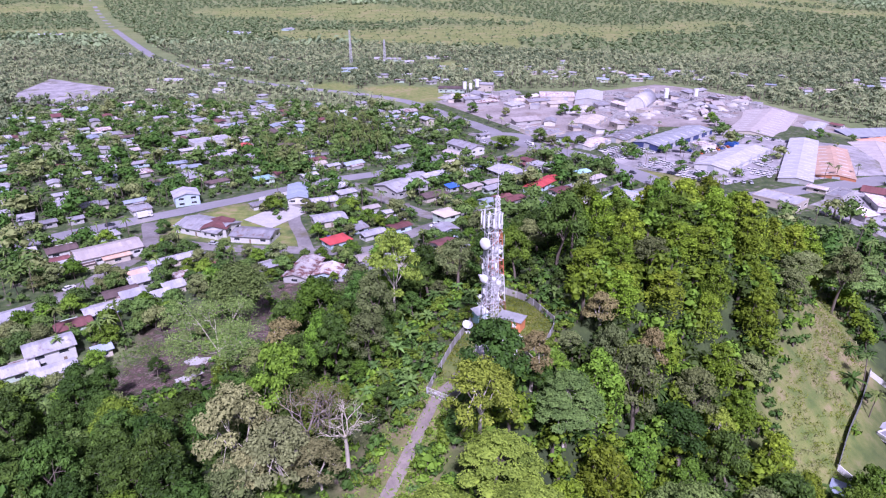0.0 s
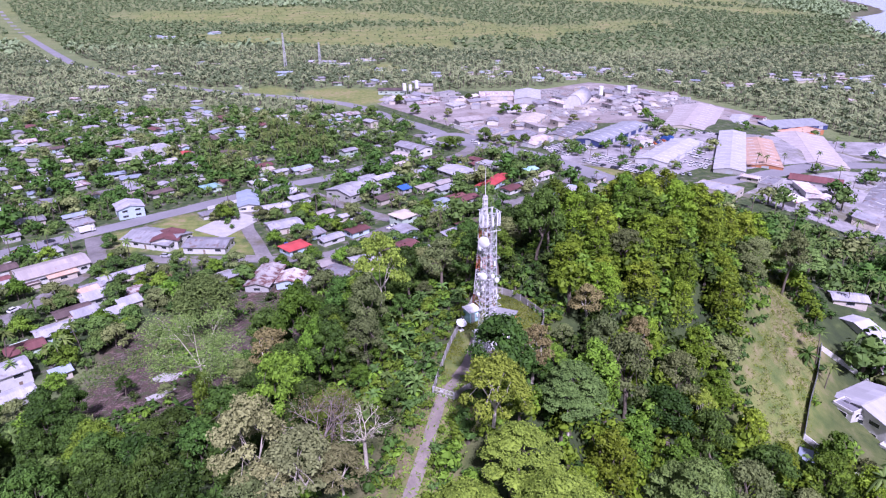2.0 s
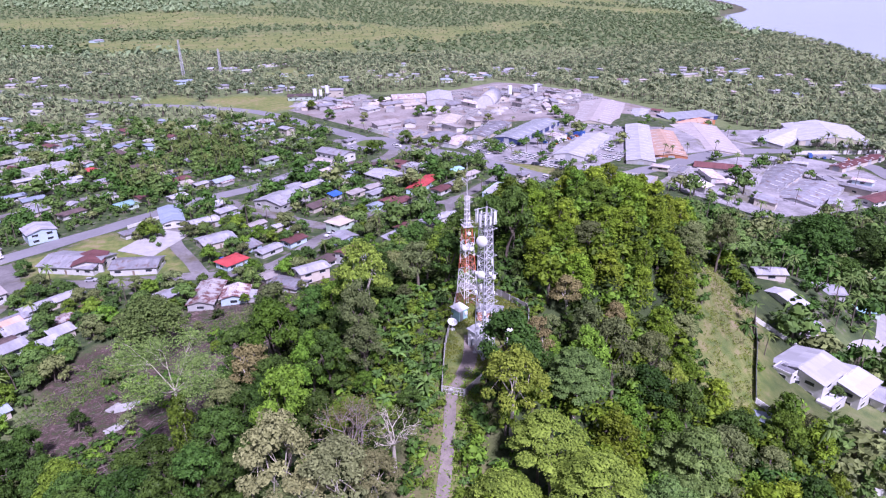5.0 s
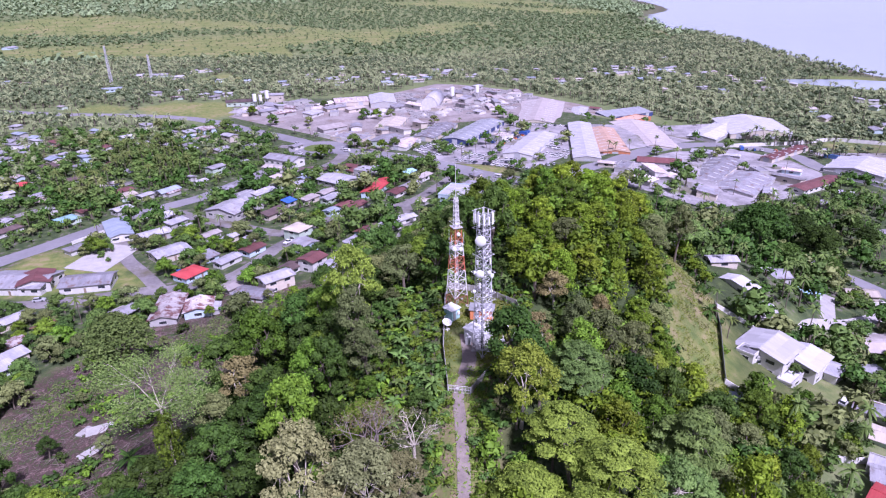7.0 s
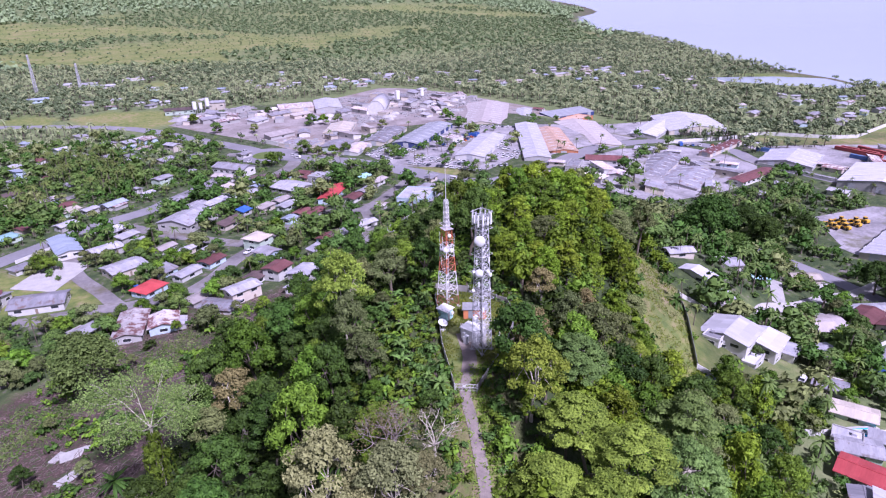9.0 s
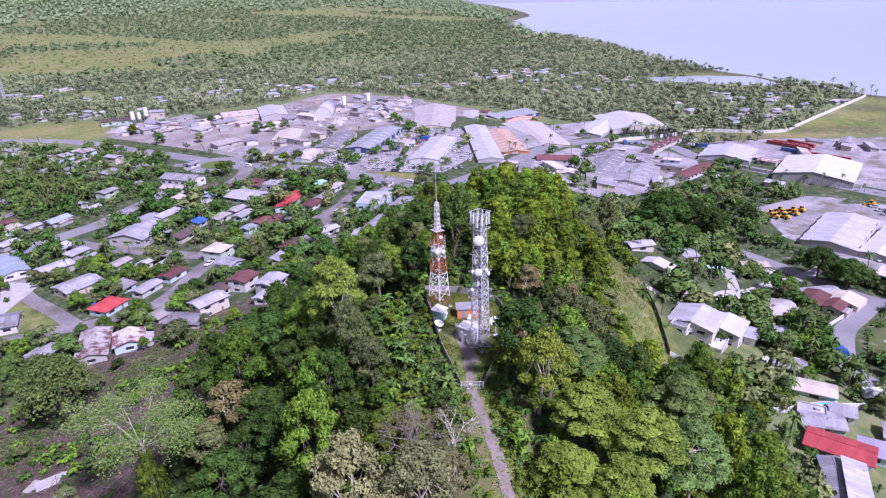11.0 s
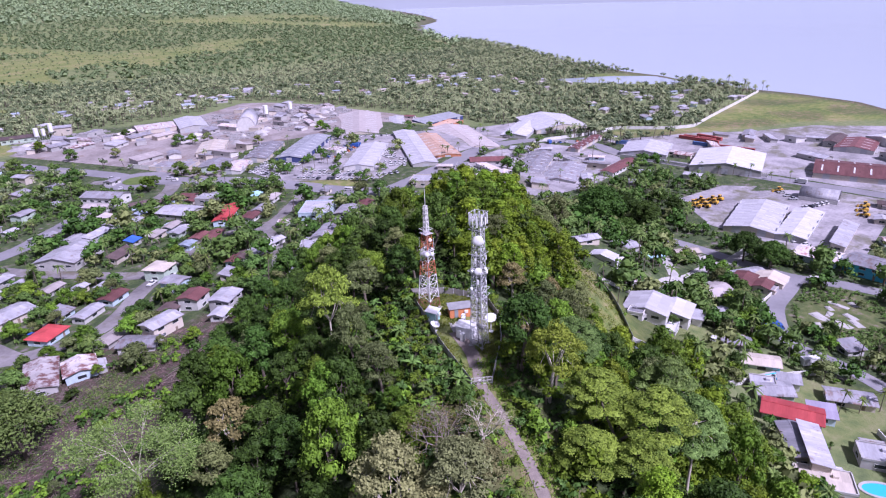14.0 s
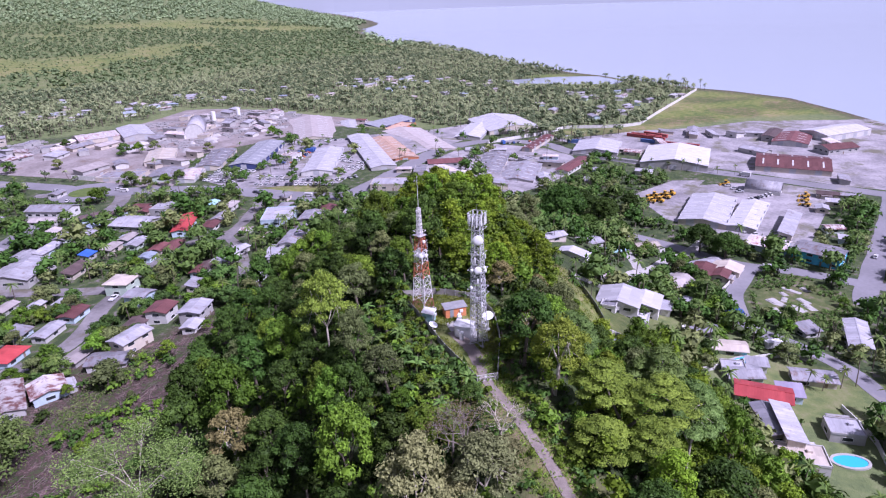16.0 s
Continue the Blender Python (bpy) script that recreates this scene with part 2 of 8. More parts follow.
SLOPE_GRASS = [(115, 172), (108, 152), (109, 144), (106, 134), (93, 117), (83, 105), (74, 97), (70, 105), (71.7, 113.5), (81, 126), (90.5, 134), (98, 148), (107, 167)]
SLOPE_CLEAR = [(116, 174), (111, 152), (111, 140), (107, 131), (94, 114), (84, 100), (76, 92), (64, 95), (64, 104), (68, 116), (78, 129), (93, 149)]
CLEARING = [(-100, 150), (-66, 116), (-52, 124), (-43, 138), (-35, 141), (-23, 158), (-2, 188), (18, 202), (26, 222), (10, 232), (-22, 230), (-50, 226), (-70, 214), (-92, 190)]


def soft_mask(poly, wobble, r=5.0):
    wx = gx + wobble * np.sin(gy / (wobble * 1.9) + 0.7) + 0.6 * wobble * np.sin((gx + gy) / (wobble * 0.83))
    wy = gy + wobble * np.sin(gx / (wobble * 2.1) + 2.0)
    return inside(wx, wy, poly).astype(float)


cover = np.zeros((ny, nx, 4), np.float32)
cover[..., 0] = soft_mask(TOWN, 4)
OPEN_LAND = [SWAMP, FIELD, [(685, 599), (748, 563), (771, 506), (746, 487), (705, 549)], [(-86, 695), (-51, 713), (5, 680), (-1, 612), (-22, 601), (-68, 634)], [(-31, 869), (15, 929), (36, 854), (-1, 812)], [(-150, 705), (-120, 735), (-90, 700), (-100, 668)],
             [(116, 371), (148, 350), (138, 331), (118, 343), (107, 363)], [(-134, 284), (-101, 313), (-81, 291), (-63, 261), (-64, 254), (-123, 266)], [(200.4, 97.8), (212.4, 83.8), (205.9, 65.4), (170, 51.8), (154.7, 58.6), (160.3, 72.5), (153.3, 84.6), (178.1, 94.8)],
             SLOPE_GRASS, COMPOUND, [(86, 104), (94, 122), (110, 128), (130.4, 98.9), (100, 84), (88, 92)], [(95, 66), (115.1, 72), (131.6, 48.5), (119, 36.1), (100, 36), (88, 52)]]


def swamp_open(x, y):
    """Where the marsh lies open between its woods, as broad drawn-out patches."""
    u, v = x * 0.9 + y * 0.25, y - x * 0.2
    return np.sin(u / 240 + 1.1 * np.sin(v / 150)) + 0.8 * np.sin(v / 110 + 1.7 * np.sin(u / 330)) + 0.4 * np.sin(u / 57 + v / 83) > 0.2


LAWNS = [OPEN_LAND[8]] + OPEN_LAND[-2:]
cover[..., 1] = np.maximum.reduce([soft_mask(p, 1.5) * (0.3 if p in LAWNS else 1.0) for p in OPEN_LAND[1:]] + [soft_mask(SWAMP, 40) * np.where(swamp_open(gx, gy), 1.0, 0.25)])
TRACK_LINE = [(5, -40), (42, -20), (60, -10.5), (66, -7.5), (75, -4), (83, -1.2), (92, 4)]
_dt = gx - np.interp(gy, [p[0] for p in TRACK_LINE], [p[1] for p in TRACK_LINE])
_by_track = (gy > 5) & (gy < 88)
cover[..., 1] = np.maximum(cover[..., 1], np.maximum(_by_track * (np.abs(_dt) < 6), 0.8 * soft_mask(SLOPE_CLEAR, 2)))
# alpha 0 on the hill: dark litter colour, deepened as shade between trees
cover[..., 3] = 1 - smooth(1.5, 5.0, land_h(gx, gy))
cover[..., 2] = np.maximum(np.maximum(np.maximum(soft_mask(CLEARING, 5), np.maximum(0.45 * soft_mask(FIELD, 4), 0.22 * soft_mask(SLOPE_GRASS, 2)) * (np.sin(gx / 11 + 1.4 * np.sin(gy / 15)) + np.sin(gy / 12 + gx / 31) > 0.2)), _by_track * (_dt < -1.4) * (_dt > -4.4) * 0.85), smooth(-45, -5, gx - coast_x(gy)))
for _ in range(1):
    cover[1:-1, 1:-1] = (cover[1:-1, 1:-1] * 2 + cover[:-2, 1:-1] + cover[2:, 1:-1] + cover[1:-1, :-2] + cover[1:-1, 2:]) / 6
att = land_me.color_attributes.new("cover", "FLOAT_COLOR", "POINT")
att.data.foreach_set("color", cover.ravel())

GROUND, nt, b = material("ground_cover")
an = nt.nodes.new("ShaderNodeAttribute")
an.attribute_name = "cover"
sep = nt.nodes.new("ShaderNodeSeparateColor")
nt.links.new(an.outputs["Color"], sep.inputs[0])
n1, n2, n3 = noise_tex(nt, 0.02, 6), noise_tex(nt, 0.25, 6), noise_tex(nt, 1.6, 5)
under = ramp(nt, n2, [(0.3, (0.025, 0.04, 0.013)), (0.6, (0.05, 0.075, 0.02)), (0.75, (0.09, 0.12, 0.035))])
urban = ramp(nt, n2, [(0.42, (0.035, 0.06, 0.018)), (0.57, (0.075, 0.105, 0.032)), (0.61, (0.12, 0.11, 0.09)), (0.74, (0.22, 0.2, 0.19))])
bright = ramp(nt, maths(nt, "ADD", maths(nt, "MULTIPLY", n1, 0.45), maths(nt, "MULTIPLY", n2, 0.55)), [(0.33, (0.07, 0.11, 0.025)), (0.43, (0.12, 0.165, 0.035)), (0.52, (0.19, 0.21, 0.055)), (0.6, (0.27, 0.23, 0.11))])
torn = ramp(nt, maths(nt, "ADD", maths(nt, "MULTIPLY", n2, 0.5), maths(nt, "MULTIPLY", n3, 0.5)), [(0.36, (0.035, 0.065, 0.015)), (0.45, (0.07, 0.095, 0.03)), (0.48, (0.0517, 0.034, 0.0263)), (0.55, (0.0978, 0.063, 0.0525)), (0.64, (0.253, 0.17, 0.158))])
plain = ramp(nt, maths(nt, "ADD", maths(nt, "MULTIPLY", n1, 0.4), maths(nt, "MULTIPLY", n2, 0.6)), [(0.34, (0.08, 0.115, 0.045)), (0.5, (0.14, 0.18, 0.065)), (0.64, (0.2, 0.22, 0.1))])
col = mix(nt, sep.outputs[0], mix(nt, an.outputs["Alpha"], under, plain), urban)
col = mix(nt, sep.outputs[1], col, bright)
col = mix(nt, sep.outputs[2], col, torn)
nt.links.new(col, b.inputs["Base Color"])
b.inputs["Roughness"].default_value = 0.95
bump(nt, b, n3, 0.8, 0.35)
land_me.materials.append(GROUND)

# which parts of the plain are taken, on a two-metre raster
OX, OY, ON = -900, -40, 1000
taken = np.zeros((ON, ON), bool)


def occupy(x, y, r):
    i0, i1 = int((x - r - OX) / 2), int((x + r - OX) / 2) + 1
    j0, j1 = int((y - r - OY) / 2), int((y + r - OY) / 2) + 1
    if i0 >= 0 and j0 >= 0 and i1 < ON and j1 < ON:
        taken[j0:j1, i0:i1] = True


def is_free(x, y):
    i, j = int((x - OX) / 2), int((y - OY) / 2)
    return not (0 <= i < ON and 0 <= j < ON and taken[j, i])


# sea and lagoon
WATER, nt, b = material("sea_water")
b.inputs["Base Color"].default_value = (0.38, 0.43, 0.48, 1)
b.inputs["Roughness"].default_value = 0.15
b.inputs["IOR"].default_value = 1.33
bump(nt, b, noise_tex(nt, 0.25, 6, 0.65), 0.12, 0.3)
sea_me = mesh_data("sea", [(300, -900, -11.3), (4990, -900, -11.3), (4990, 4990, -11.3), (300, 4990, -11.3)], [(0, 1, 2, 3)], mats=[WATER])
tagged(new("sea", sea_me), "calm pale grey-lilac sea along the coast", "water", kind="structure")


# glowing sheet added in the offing, for haze joining sea and sky
HAZE_GLOW, nt, b = material("sea_haze_glow")
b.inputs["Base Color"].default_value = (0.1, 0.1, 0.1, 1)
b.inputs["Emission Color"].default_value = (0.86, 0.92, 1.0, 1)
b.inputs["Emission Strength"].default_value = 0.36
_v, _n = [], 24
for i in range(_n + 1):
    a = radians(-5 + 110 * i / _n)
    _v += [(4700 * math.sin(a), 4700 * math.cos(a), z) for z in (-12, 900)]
haze_me = mesh_data("backdrop", _v, [(2 * i, 2 * i + 1, 2 * i + 3, 2 * i + 2) for i in range(_n)], mats=[HAZE_GLOW])
tagged(new("backdrop", haze_me), "pale lilac glowing sheet standing in for haze offshore", "backdrop", kind="structure")


def strip(name, pts, width, mat, lift, label, category="road", parent=None):
    """A ribbon of paving laid over the land along a smooth line."""
    p = np.array(pts, float)
    if len(p) > 2:
        out = []
        e = np.vstack([2 * p[0] - p[1], p, 2 * p[-1] - p[-2]])
        for a0, a1, a2, a3 in zip(e, e[1:], e[2:], e[3:]):
            for u in np.linspace(0, 1, 8, endpoint=False):
                out.append(0.5 * (2 * a1 + (a2 - a0) * u + (2 * a0 - 5 * a1 + 4 * a2 - a3) * u * u + (3 * a1 - a0 - 3 * a2 + a3) * u ** 3))
        out.append(p[-1])
        p = np.array(out)
    seg = np.linalg.norm(np.diff(p, axis=0), axis=1)
    s = np.concatenate([[0], np.cumsum(seg)])
    q = np.linspace(0, s[-1], max(2, int(s[-1] / 3)))
    c = np.stack([np.interp(q, s, p[:, 0]), np.interp(q, s, p[:, 1])], -1)
    d = np.gradient(c, axis=0)
    nrm = np.stack([-d[:, 1], d[:, 0]], -1) / (np.linalg.norm(d, axis=1)[:, None] + 1e-9)
    for px_, py_ in c:
        occupy(px_, py_, width / 2 + 0.5)
    rows, k = [], 5
    for j in range(k):
        o = c + nrm * width * (j / (k - 1) - 0.5) * (1 + 0.05 * np.sin(q * 0.21 + j))[:, None]
        rows.append(np.column_stack([o, ground_z(o[:, 0], o[:, 1]) + lift]))
    v = np.stack(rows, 1)
    m = len(q)
    i0 = (np.arange(m - 1)[:, None] * k + np.arange(k - 1)[None, :]).ravel()
    me = mesh_data(name, v, np.stack([i0, i0 + 1, i0 + k + 1, i0 + k][::-1], -1), mats=[mat], soft=True)
    return tagged(new(name, me), label, category, kind="structure")


def area(name, poly, mat, lift, label, category="yard", block=True):
    """A flat paved or planted patch on the plain."""
    ax, ay = np.array(poly)[:, 0], np.array(poly)[:, 1]
    qx, qy = np.meshgrid(np.arange(ax.min(), ax.max(), 2), np.arange(ay.min(), ay.max(), 2))
    ok = inside(qx, qy, poly)
    if block:
        for a, o in zip(qx[ok], qy[ok]):
            occupy(a, o, 0.5)
    bm = bmesh.new()
    f = bm.faces.new([bm.verts.new((x, y, gz(x, y) + lift)) for x, y in poly])
    bmesh.ops.triangulate(bm, faces=[f])
    if max(ax) - min(ax) > 60:
        for n in (True, False):
            for g in np.arange(min(ax if n else ay) // 8 * 8, max(ax if n else ay), 8):
                bmesh.ops.bisect_plane(bm, geom=bm.verts[:] + bm.edges[:] + bm.faces[:], plane_co=(g, 0, 0) if n else (0, g, 0), plane_no=(1, 0, 0) if n else (0, 1, 0))
        for v in bm.verts:
            v.co.z = gz(v.co.x, v.co.y) + lift
    for f in bm.faces:
        if f.normal.z < 0:
            f.normal_flip()
    me = bpy.data.meshes.new(name)
    bm.to_mesh(me)
    bm.free()
    me.materials.append(mat)
    return tagged(new(name, me), label, category, kind="structure")



R_MAIN, R_TOWN = "pale grey worn asphalt main road through the town", "pale dusty street between the houses"
strip("road", [(-230, 224), (-192, 254), (-145, 290), (-103, 322), (-65, 352), (-38, 366), (-10, 392), (20, 425)], 11, ASPHALT, 0.08, R_MAIN)
strip("road", [(-1500, 2900), (-1030, 2050), (-494, 1103), (-388, 940), (-280, 800), (-159, 698), (-93, 658), (-33, 607), (4, 540), (30, 493), (40, 470)], 13, ASPHALT, 0.07, "wide pale highway crossing the green plain")
strip("road", [(40, 468), (44, 452), (75, 420), (99, 391), (122, 342), (138, 314), (150, 290)], 16, ASPHALT, 0.09, "wide pale dusty street past the car yards")
strip("road", [(122, 330), (146, 315), (190, 327), (219, 336), (282.7, 364.2), (335.3, 367.6), (355, 323.6), (343.1, 281.4), (347.4, 230.7), (352.8, 181), (359.3, 127), (363.6, 82.7), (367.9, -1.6)], 12, ASPHALT, 0.10, "pale grey street beside the warehouses")
strip("road", [(-140, 285), (-130, 262), (-127, 247), (-134, 225), (-141, 206), (-160, 185)], 7, LANE, 0.075, R_TOWN)
strip("road", [(-132, 262), (-93, 253), (-64, 250), (-54, 247), (-30, 249), (-11, 271), (0, 283), (-9, 294), (-37, 325), (-52, 346)], 7.5, LANE, 0.085, "dusty curved lane between the houses")
strip("road", [(-76, 318), (-72, 290), (-62, 262), (-58, 250)], 6, LANE, 0.095, R_TOWN)
strip("road", [(0, 283), (20, 300), (45, 312), (62, 306), (98, 338), (108, 352)], 6.5, LANE, 0.1, R_TOWN)
strip("road", [(62, 306), (55, 280), (40, 250)], 5, LANE, 0.105, R_TOWN)
strip("road", [(-210, 330), (-170, 352), (-120, 380), (-70, 420), (-30, 450)], 6, LANE, 0.1, R_TOWN)
strip("road", [(203.9, 189), (207.9, 174.8), (210.4, 154.6), (209.1, 133.4), (208.1, 108.6), (215.6, 89.2), (222.1, 54.6), (232.9, 9.2)], 8, ASPHALT, 0.08, "grey residential road below the hill")
strip("road", [(208.1, 104.3), (182.1, 100.3), (167.2, 96.2), (150.5, 87.5), (140.8, 78.6), (138.2, 63), (131.6, 48.5), (120.2, 36.1), (105, 15)], 7, ASPHALT, 0.095, "curved grey residential road")
strip("road", [(367.9, 80.5), (304.2, 70.8), (214.5, 60), (198.1, 56.7)], 9, ASPHALT, 0.11, "straight grey side street")
strip("road", [(231.8, 133.4), (205.8, 133.4), (186.3, 135.1), (165.5, 131.6), (148.5, 131.4), (140, 127.9)], 5, CONCRETE, 0.12, "short concrete driveway")
strip("road", [(157.9, 133.2), (167.9, 141.2), (181.5, 151.7)], 5, CONCRETE, 0.13, "short concrete driveway")
strip("track", [(-40, 5), (-20, 42), (-10.5, 60), (-7.5, 66), (-4, 75), (-1.2, 83), (2.5, 88), (4.5, 92)], 1.9, DIRT_TRACK, 0.12, "narrow worn track along the ridge to the masts", "track")
area("yard", [(105, 416), (128, 433), (208, 473), (252, 431), (200, 362), (157, 338), (148, 350), (116, 373), (108, 388)], GRAVEL, 0.12, "pale concrete yard of the car dealers", block=False)
area("yard", [(-6, 606), (27, 653), (88, 634), (173, 665), (230, 700), (294, 648), (330, 560), (345, 470), (275, 500), (203, 488), (139, 490), (81, 413), (52, 492)], WORKS_DUST, 0.05, "pale gravel works yard beside the highway", block=False)
area("yard", [(205, 345), (262, 440), (340, 440), (384.2, 430.5), (326.4, 384), (281, 368.8)], GRAVEL, 0.06, "concrete warehouse yard", block=False)
area("yard", [(206.7, 245.4), (180, 300), (215, 325), (278.3, 352.5), (332.3, 354.9), (343.1, 311.7), (335.5, 281.4), (308.5, 257.7)], GRAVEL, 0.06, "grey factory yard behind the hill", block=False)
area("yard", [(245.9, 165.9), (310.7, 179.9), (332.3, 162.6), (349.6, 138.8), (353.9, 106.4), (245.9, 91.3), (238.3, 106.4)], GRAVEL, 0.07, "grey gravel depot yard")
area("yard", [(274, 198.3), (317.2, 192.9), (330.1, 176.7), (249.1, 166.9)], GRAVEL, 0.09, "gravel lot with parked machines")
area("yard", [(373.3, 322.5), (449, 281.4), (481.4, 251.2), (537.6, 224.2), (589.4, 157.2), (624.6, 128), (608.1, 64.1), (378.7, 63.2), (367.9, 106.4), (360.4, 214.5)], GRAVEL, 0.04, "wide bare gravel wharf yard", block=False)
area("yard", [(-96, 288), (-82, 312), (-66, 300), (-80, 276)], CONCRETE, 0.1, "bare concrete court beside the shop", block=False)
area("yard", [(-442, 674), (-465, 777), (-394, 729), (-343, 695), (-337, 652), (-350, 591), (-411, 623)], GRAVEL, 0.05, "pale gravel quarry clearing")
strip("road", [(-600, 640), (-480, 660), (-420, 650)], 8, GRAVEL, 0.06, "pale gravel haul road")
strip("road", [(20, 470), (60, 440), (40, 400), (20, 400)], 9, LANE, 0.08, R_TOWN)
# the roundabout
ISLAND = [(45 + 10.5 * math.cos(a * math.tau / 28), 452 + 10.5 * math.sin(a * math.tau / 28)) for a in range(28)]
CIRCLE = [(45 + 21 * math.cos(a * math.tau / 28), 452 + 21 * math.sin(a * math.tau / 28)) for a in range(28)]
area("road", CIRCLE, ASPHALT, 0.11, "pale asphalt ring of the roundabout", "road")
area("traffic_island", ISLAND, GRASS_FLAT, 0.3, "round grassy traffic island", "traffic island")
LAGOON = [(640, 594), (710, 552), (744, 504), (715, 450), (687, 445), (649, 511), (628, 570)]
area("lagoon", LAGOON, WATER, 0.15, "still pale lagoon behind the beach", "water")
area("paved_pad", [(7, 99.5), (8.6, 102.6), (13.2, 100.2), (10.6, 95.8), (8.9, 92.5), (5.8, 93.6)], CONCRETE, 0.06, "grey concrete pad between the huts", "pavement")
strip("track", [(1.8, 87.2), (4, 90.5), (5.5, 94), (7.2, 99)], 2.6, DIRT_TRACK, 0.1, "worn drive inside the mast compound", "track")

# ---- plants ----
def leaf_quads(rng, centres, normals, size, slim=0.6):
    """Leaf sprays: one bent diamond at each centre, facing roughly along its normal."""
    n = len(centres)
    nrm = normals + rng.normal(0, 0.45, (n, 3))
    nrm /= np.linalg.norm(nrm, axis=1)[:, None] + 1e-9
    t = np.cross(nrm, rng.normal(0, 1, (n, 3)))
    t /= np.linalg.norm(t, axis=1)[:, None] + 1e-9
    b = np.cross(nrm, t)
    s = (size * rng.uniform(0.6, 1.35, n))[:, None]
    v = np.stack([centres - t * s, centres - b * s * slim + nrm * s * 0.12, centres + t * s - nrm * s * 0.25, centres + b * s * slim + nrm * s * 0.12], 1)
    return v.reshape(-1, 3), np.arange(n * 4).reshape(-1, 4)


def limb(rng, path, r0, r1, sides=6):
    """A tapered round limb along a list of points."""
    p = np.array(path, float)
    k = len(p)
    d = np.gradient(p, axis=0)
    d /= np.linalg.norm(d, axis=1)[:, None] + 1e-9
    up = np.where(np.abs(d[:, 2:3]) > 0.9, np.array([[1.0, 0, 0]]), np.array([[0, 0, 1.0]]))
    u = np.cross(d, up)
    u /= np.linalg.norm(u, axis=1)[:, None] + 1e-9
    w = np.cross(d, u)
    r = np.linspace(r0, r1, k)
    a = np.arange(sides) * 2 * np.pi / sides
    v = p[:, None] + r[:, None, None] * (np.cos(a)[None, :, None] * u[:, None] + np.sin(a)[None, :, None] * w[:, None])
    i = np.arange(k - 1)[:, None] * sides
    j = np.arange(sides)[None, :]
    j2 = (j + 1) % sides
    return v.reshape(-1, 3), np.stack([i + j, i + j2, i + sides + j2, i + sides + j], -1).reshape(-1, 4)


class Build:
    """Collects corners and quads into one mesh."""

    def __init__(self):
        self.v, self.q, self.m, self.n = [], [], [], 0

    def add(self, vq, mat=0):
        v, q = vq
        self.v.append(v)
        self.q.append(q + self.n)
        self.m.append(np.full(len(q), mat))
        self.n += len(v)

    def mesh(self, name, mats, soft=False):
        return mesh_data(name, np.concatenate(self.v), np.concatenate(self.q), mats=mats, index=np.concatenate(self.m), soft=soft)


def blob(rng, c, r, rings=4, sides=7):
    """A rough lump added to fill a leaf lobe and block light inside it."""
    a = np.arange(sides) * 2 * np.pi / sides
    v = []
    for i in range(rings):
        e = -1.2 + 2.5 * i / (rings - 1)
        v.append(np.stack([np.cos(a) * np.cos(e) * r[0], np.sin(a) * np.cos(e) * r[1], np.full(sides, np.sin(e) * r[2])], -1))
    v = np.stack(v) * rng.uniform(0.8, 1.1, (rings, sides, 1)) + np.array(c)
    i = np.arange(rings - 1)[:, None] * sides
    j = np.arange(sides)[None, :]
    j2 = (j + 1) % sides
    return v.reshape(-1, 3), np.stack([i + j, i + j2, i + sides + j2, i + sides + j], -1).reshape(-1, 4)


def lobe_leaves(rng, c, r, n, size, slim=0.6, low=-0.5):
    d = rng.normal(0, 1, (n * 2, 3))
    d /= np.linalg.norm(d, axis=1)[:, None]
    d = d[d[:, 2] > low][:n]
    k = rng.uniform(0.62, 1.0, (len(d), 1)) ** 0.6 * rng.uniform(0.85, 1.28, (len(d), 1))
    c = np.array(c) + d * np.array(r) * k
    nm = d / np.array(r)
    nm /= np.linalg.norm(nm, axis=1)[:, None]
    nm[:, 2] += 0.35
    return leaf_quads(rng, c, nm, size, slim)


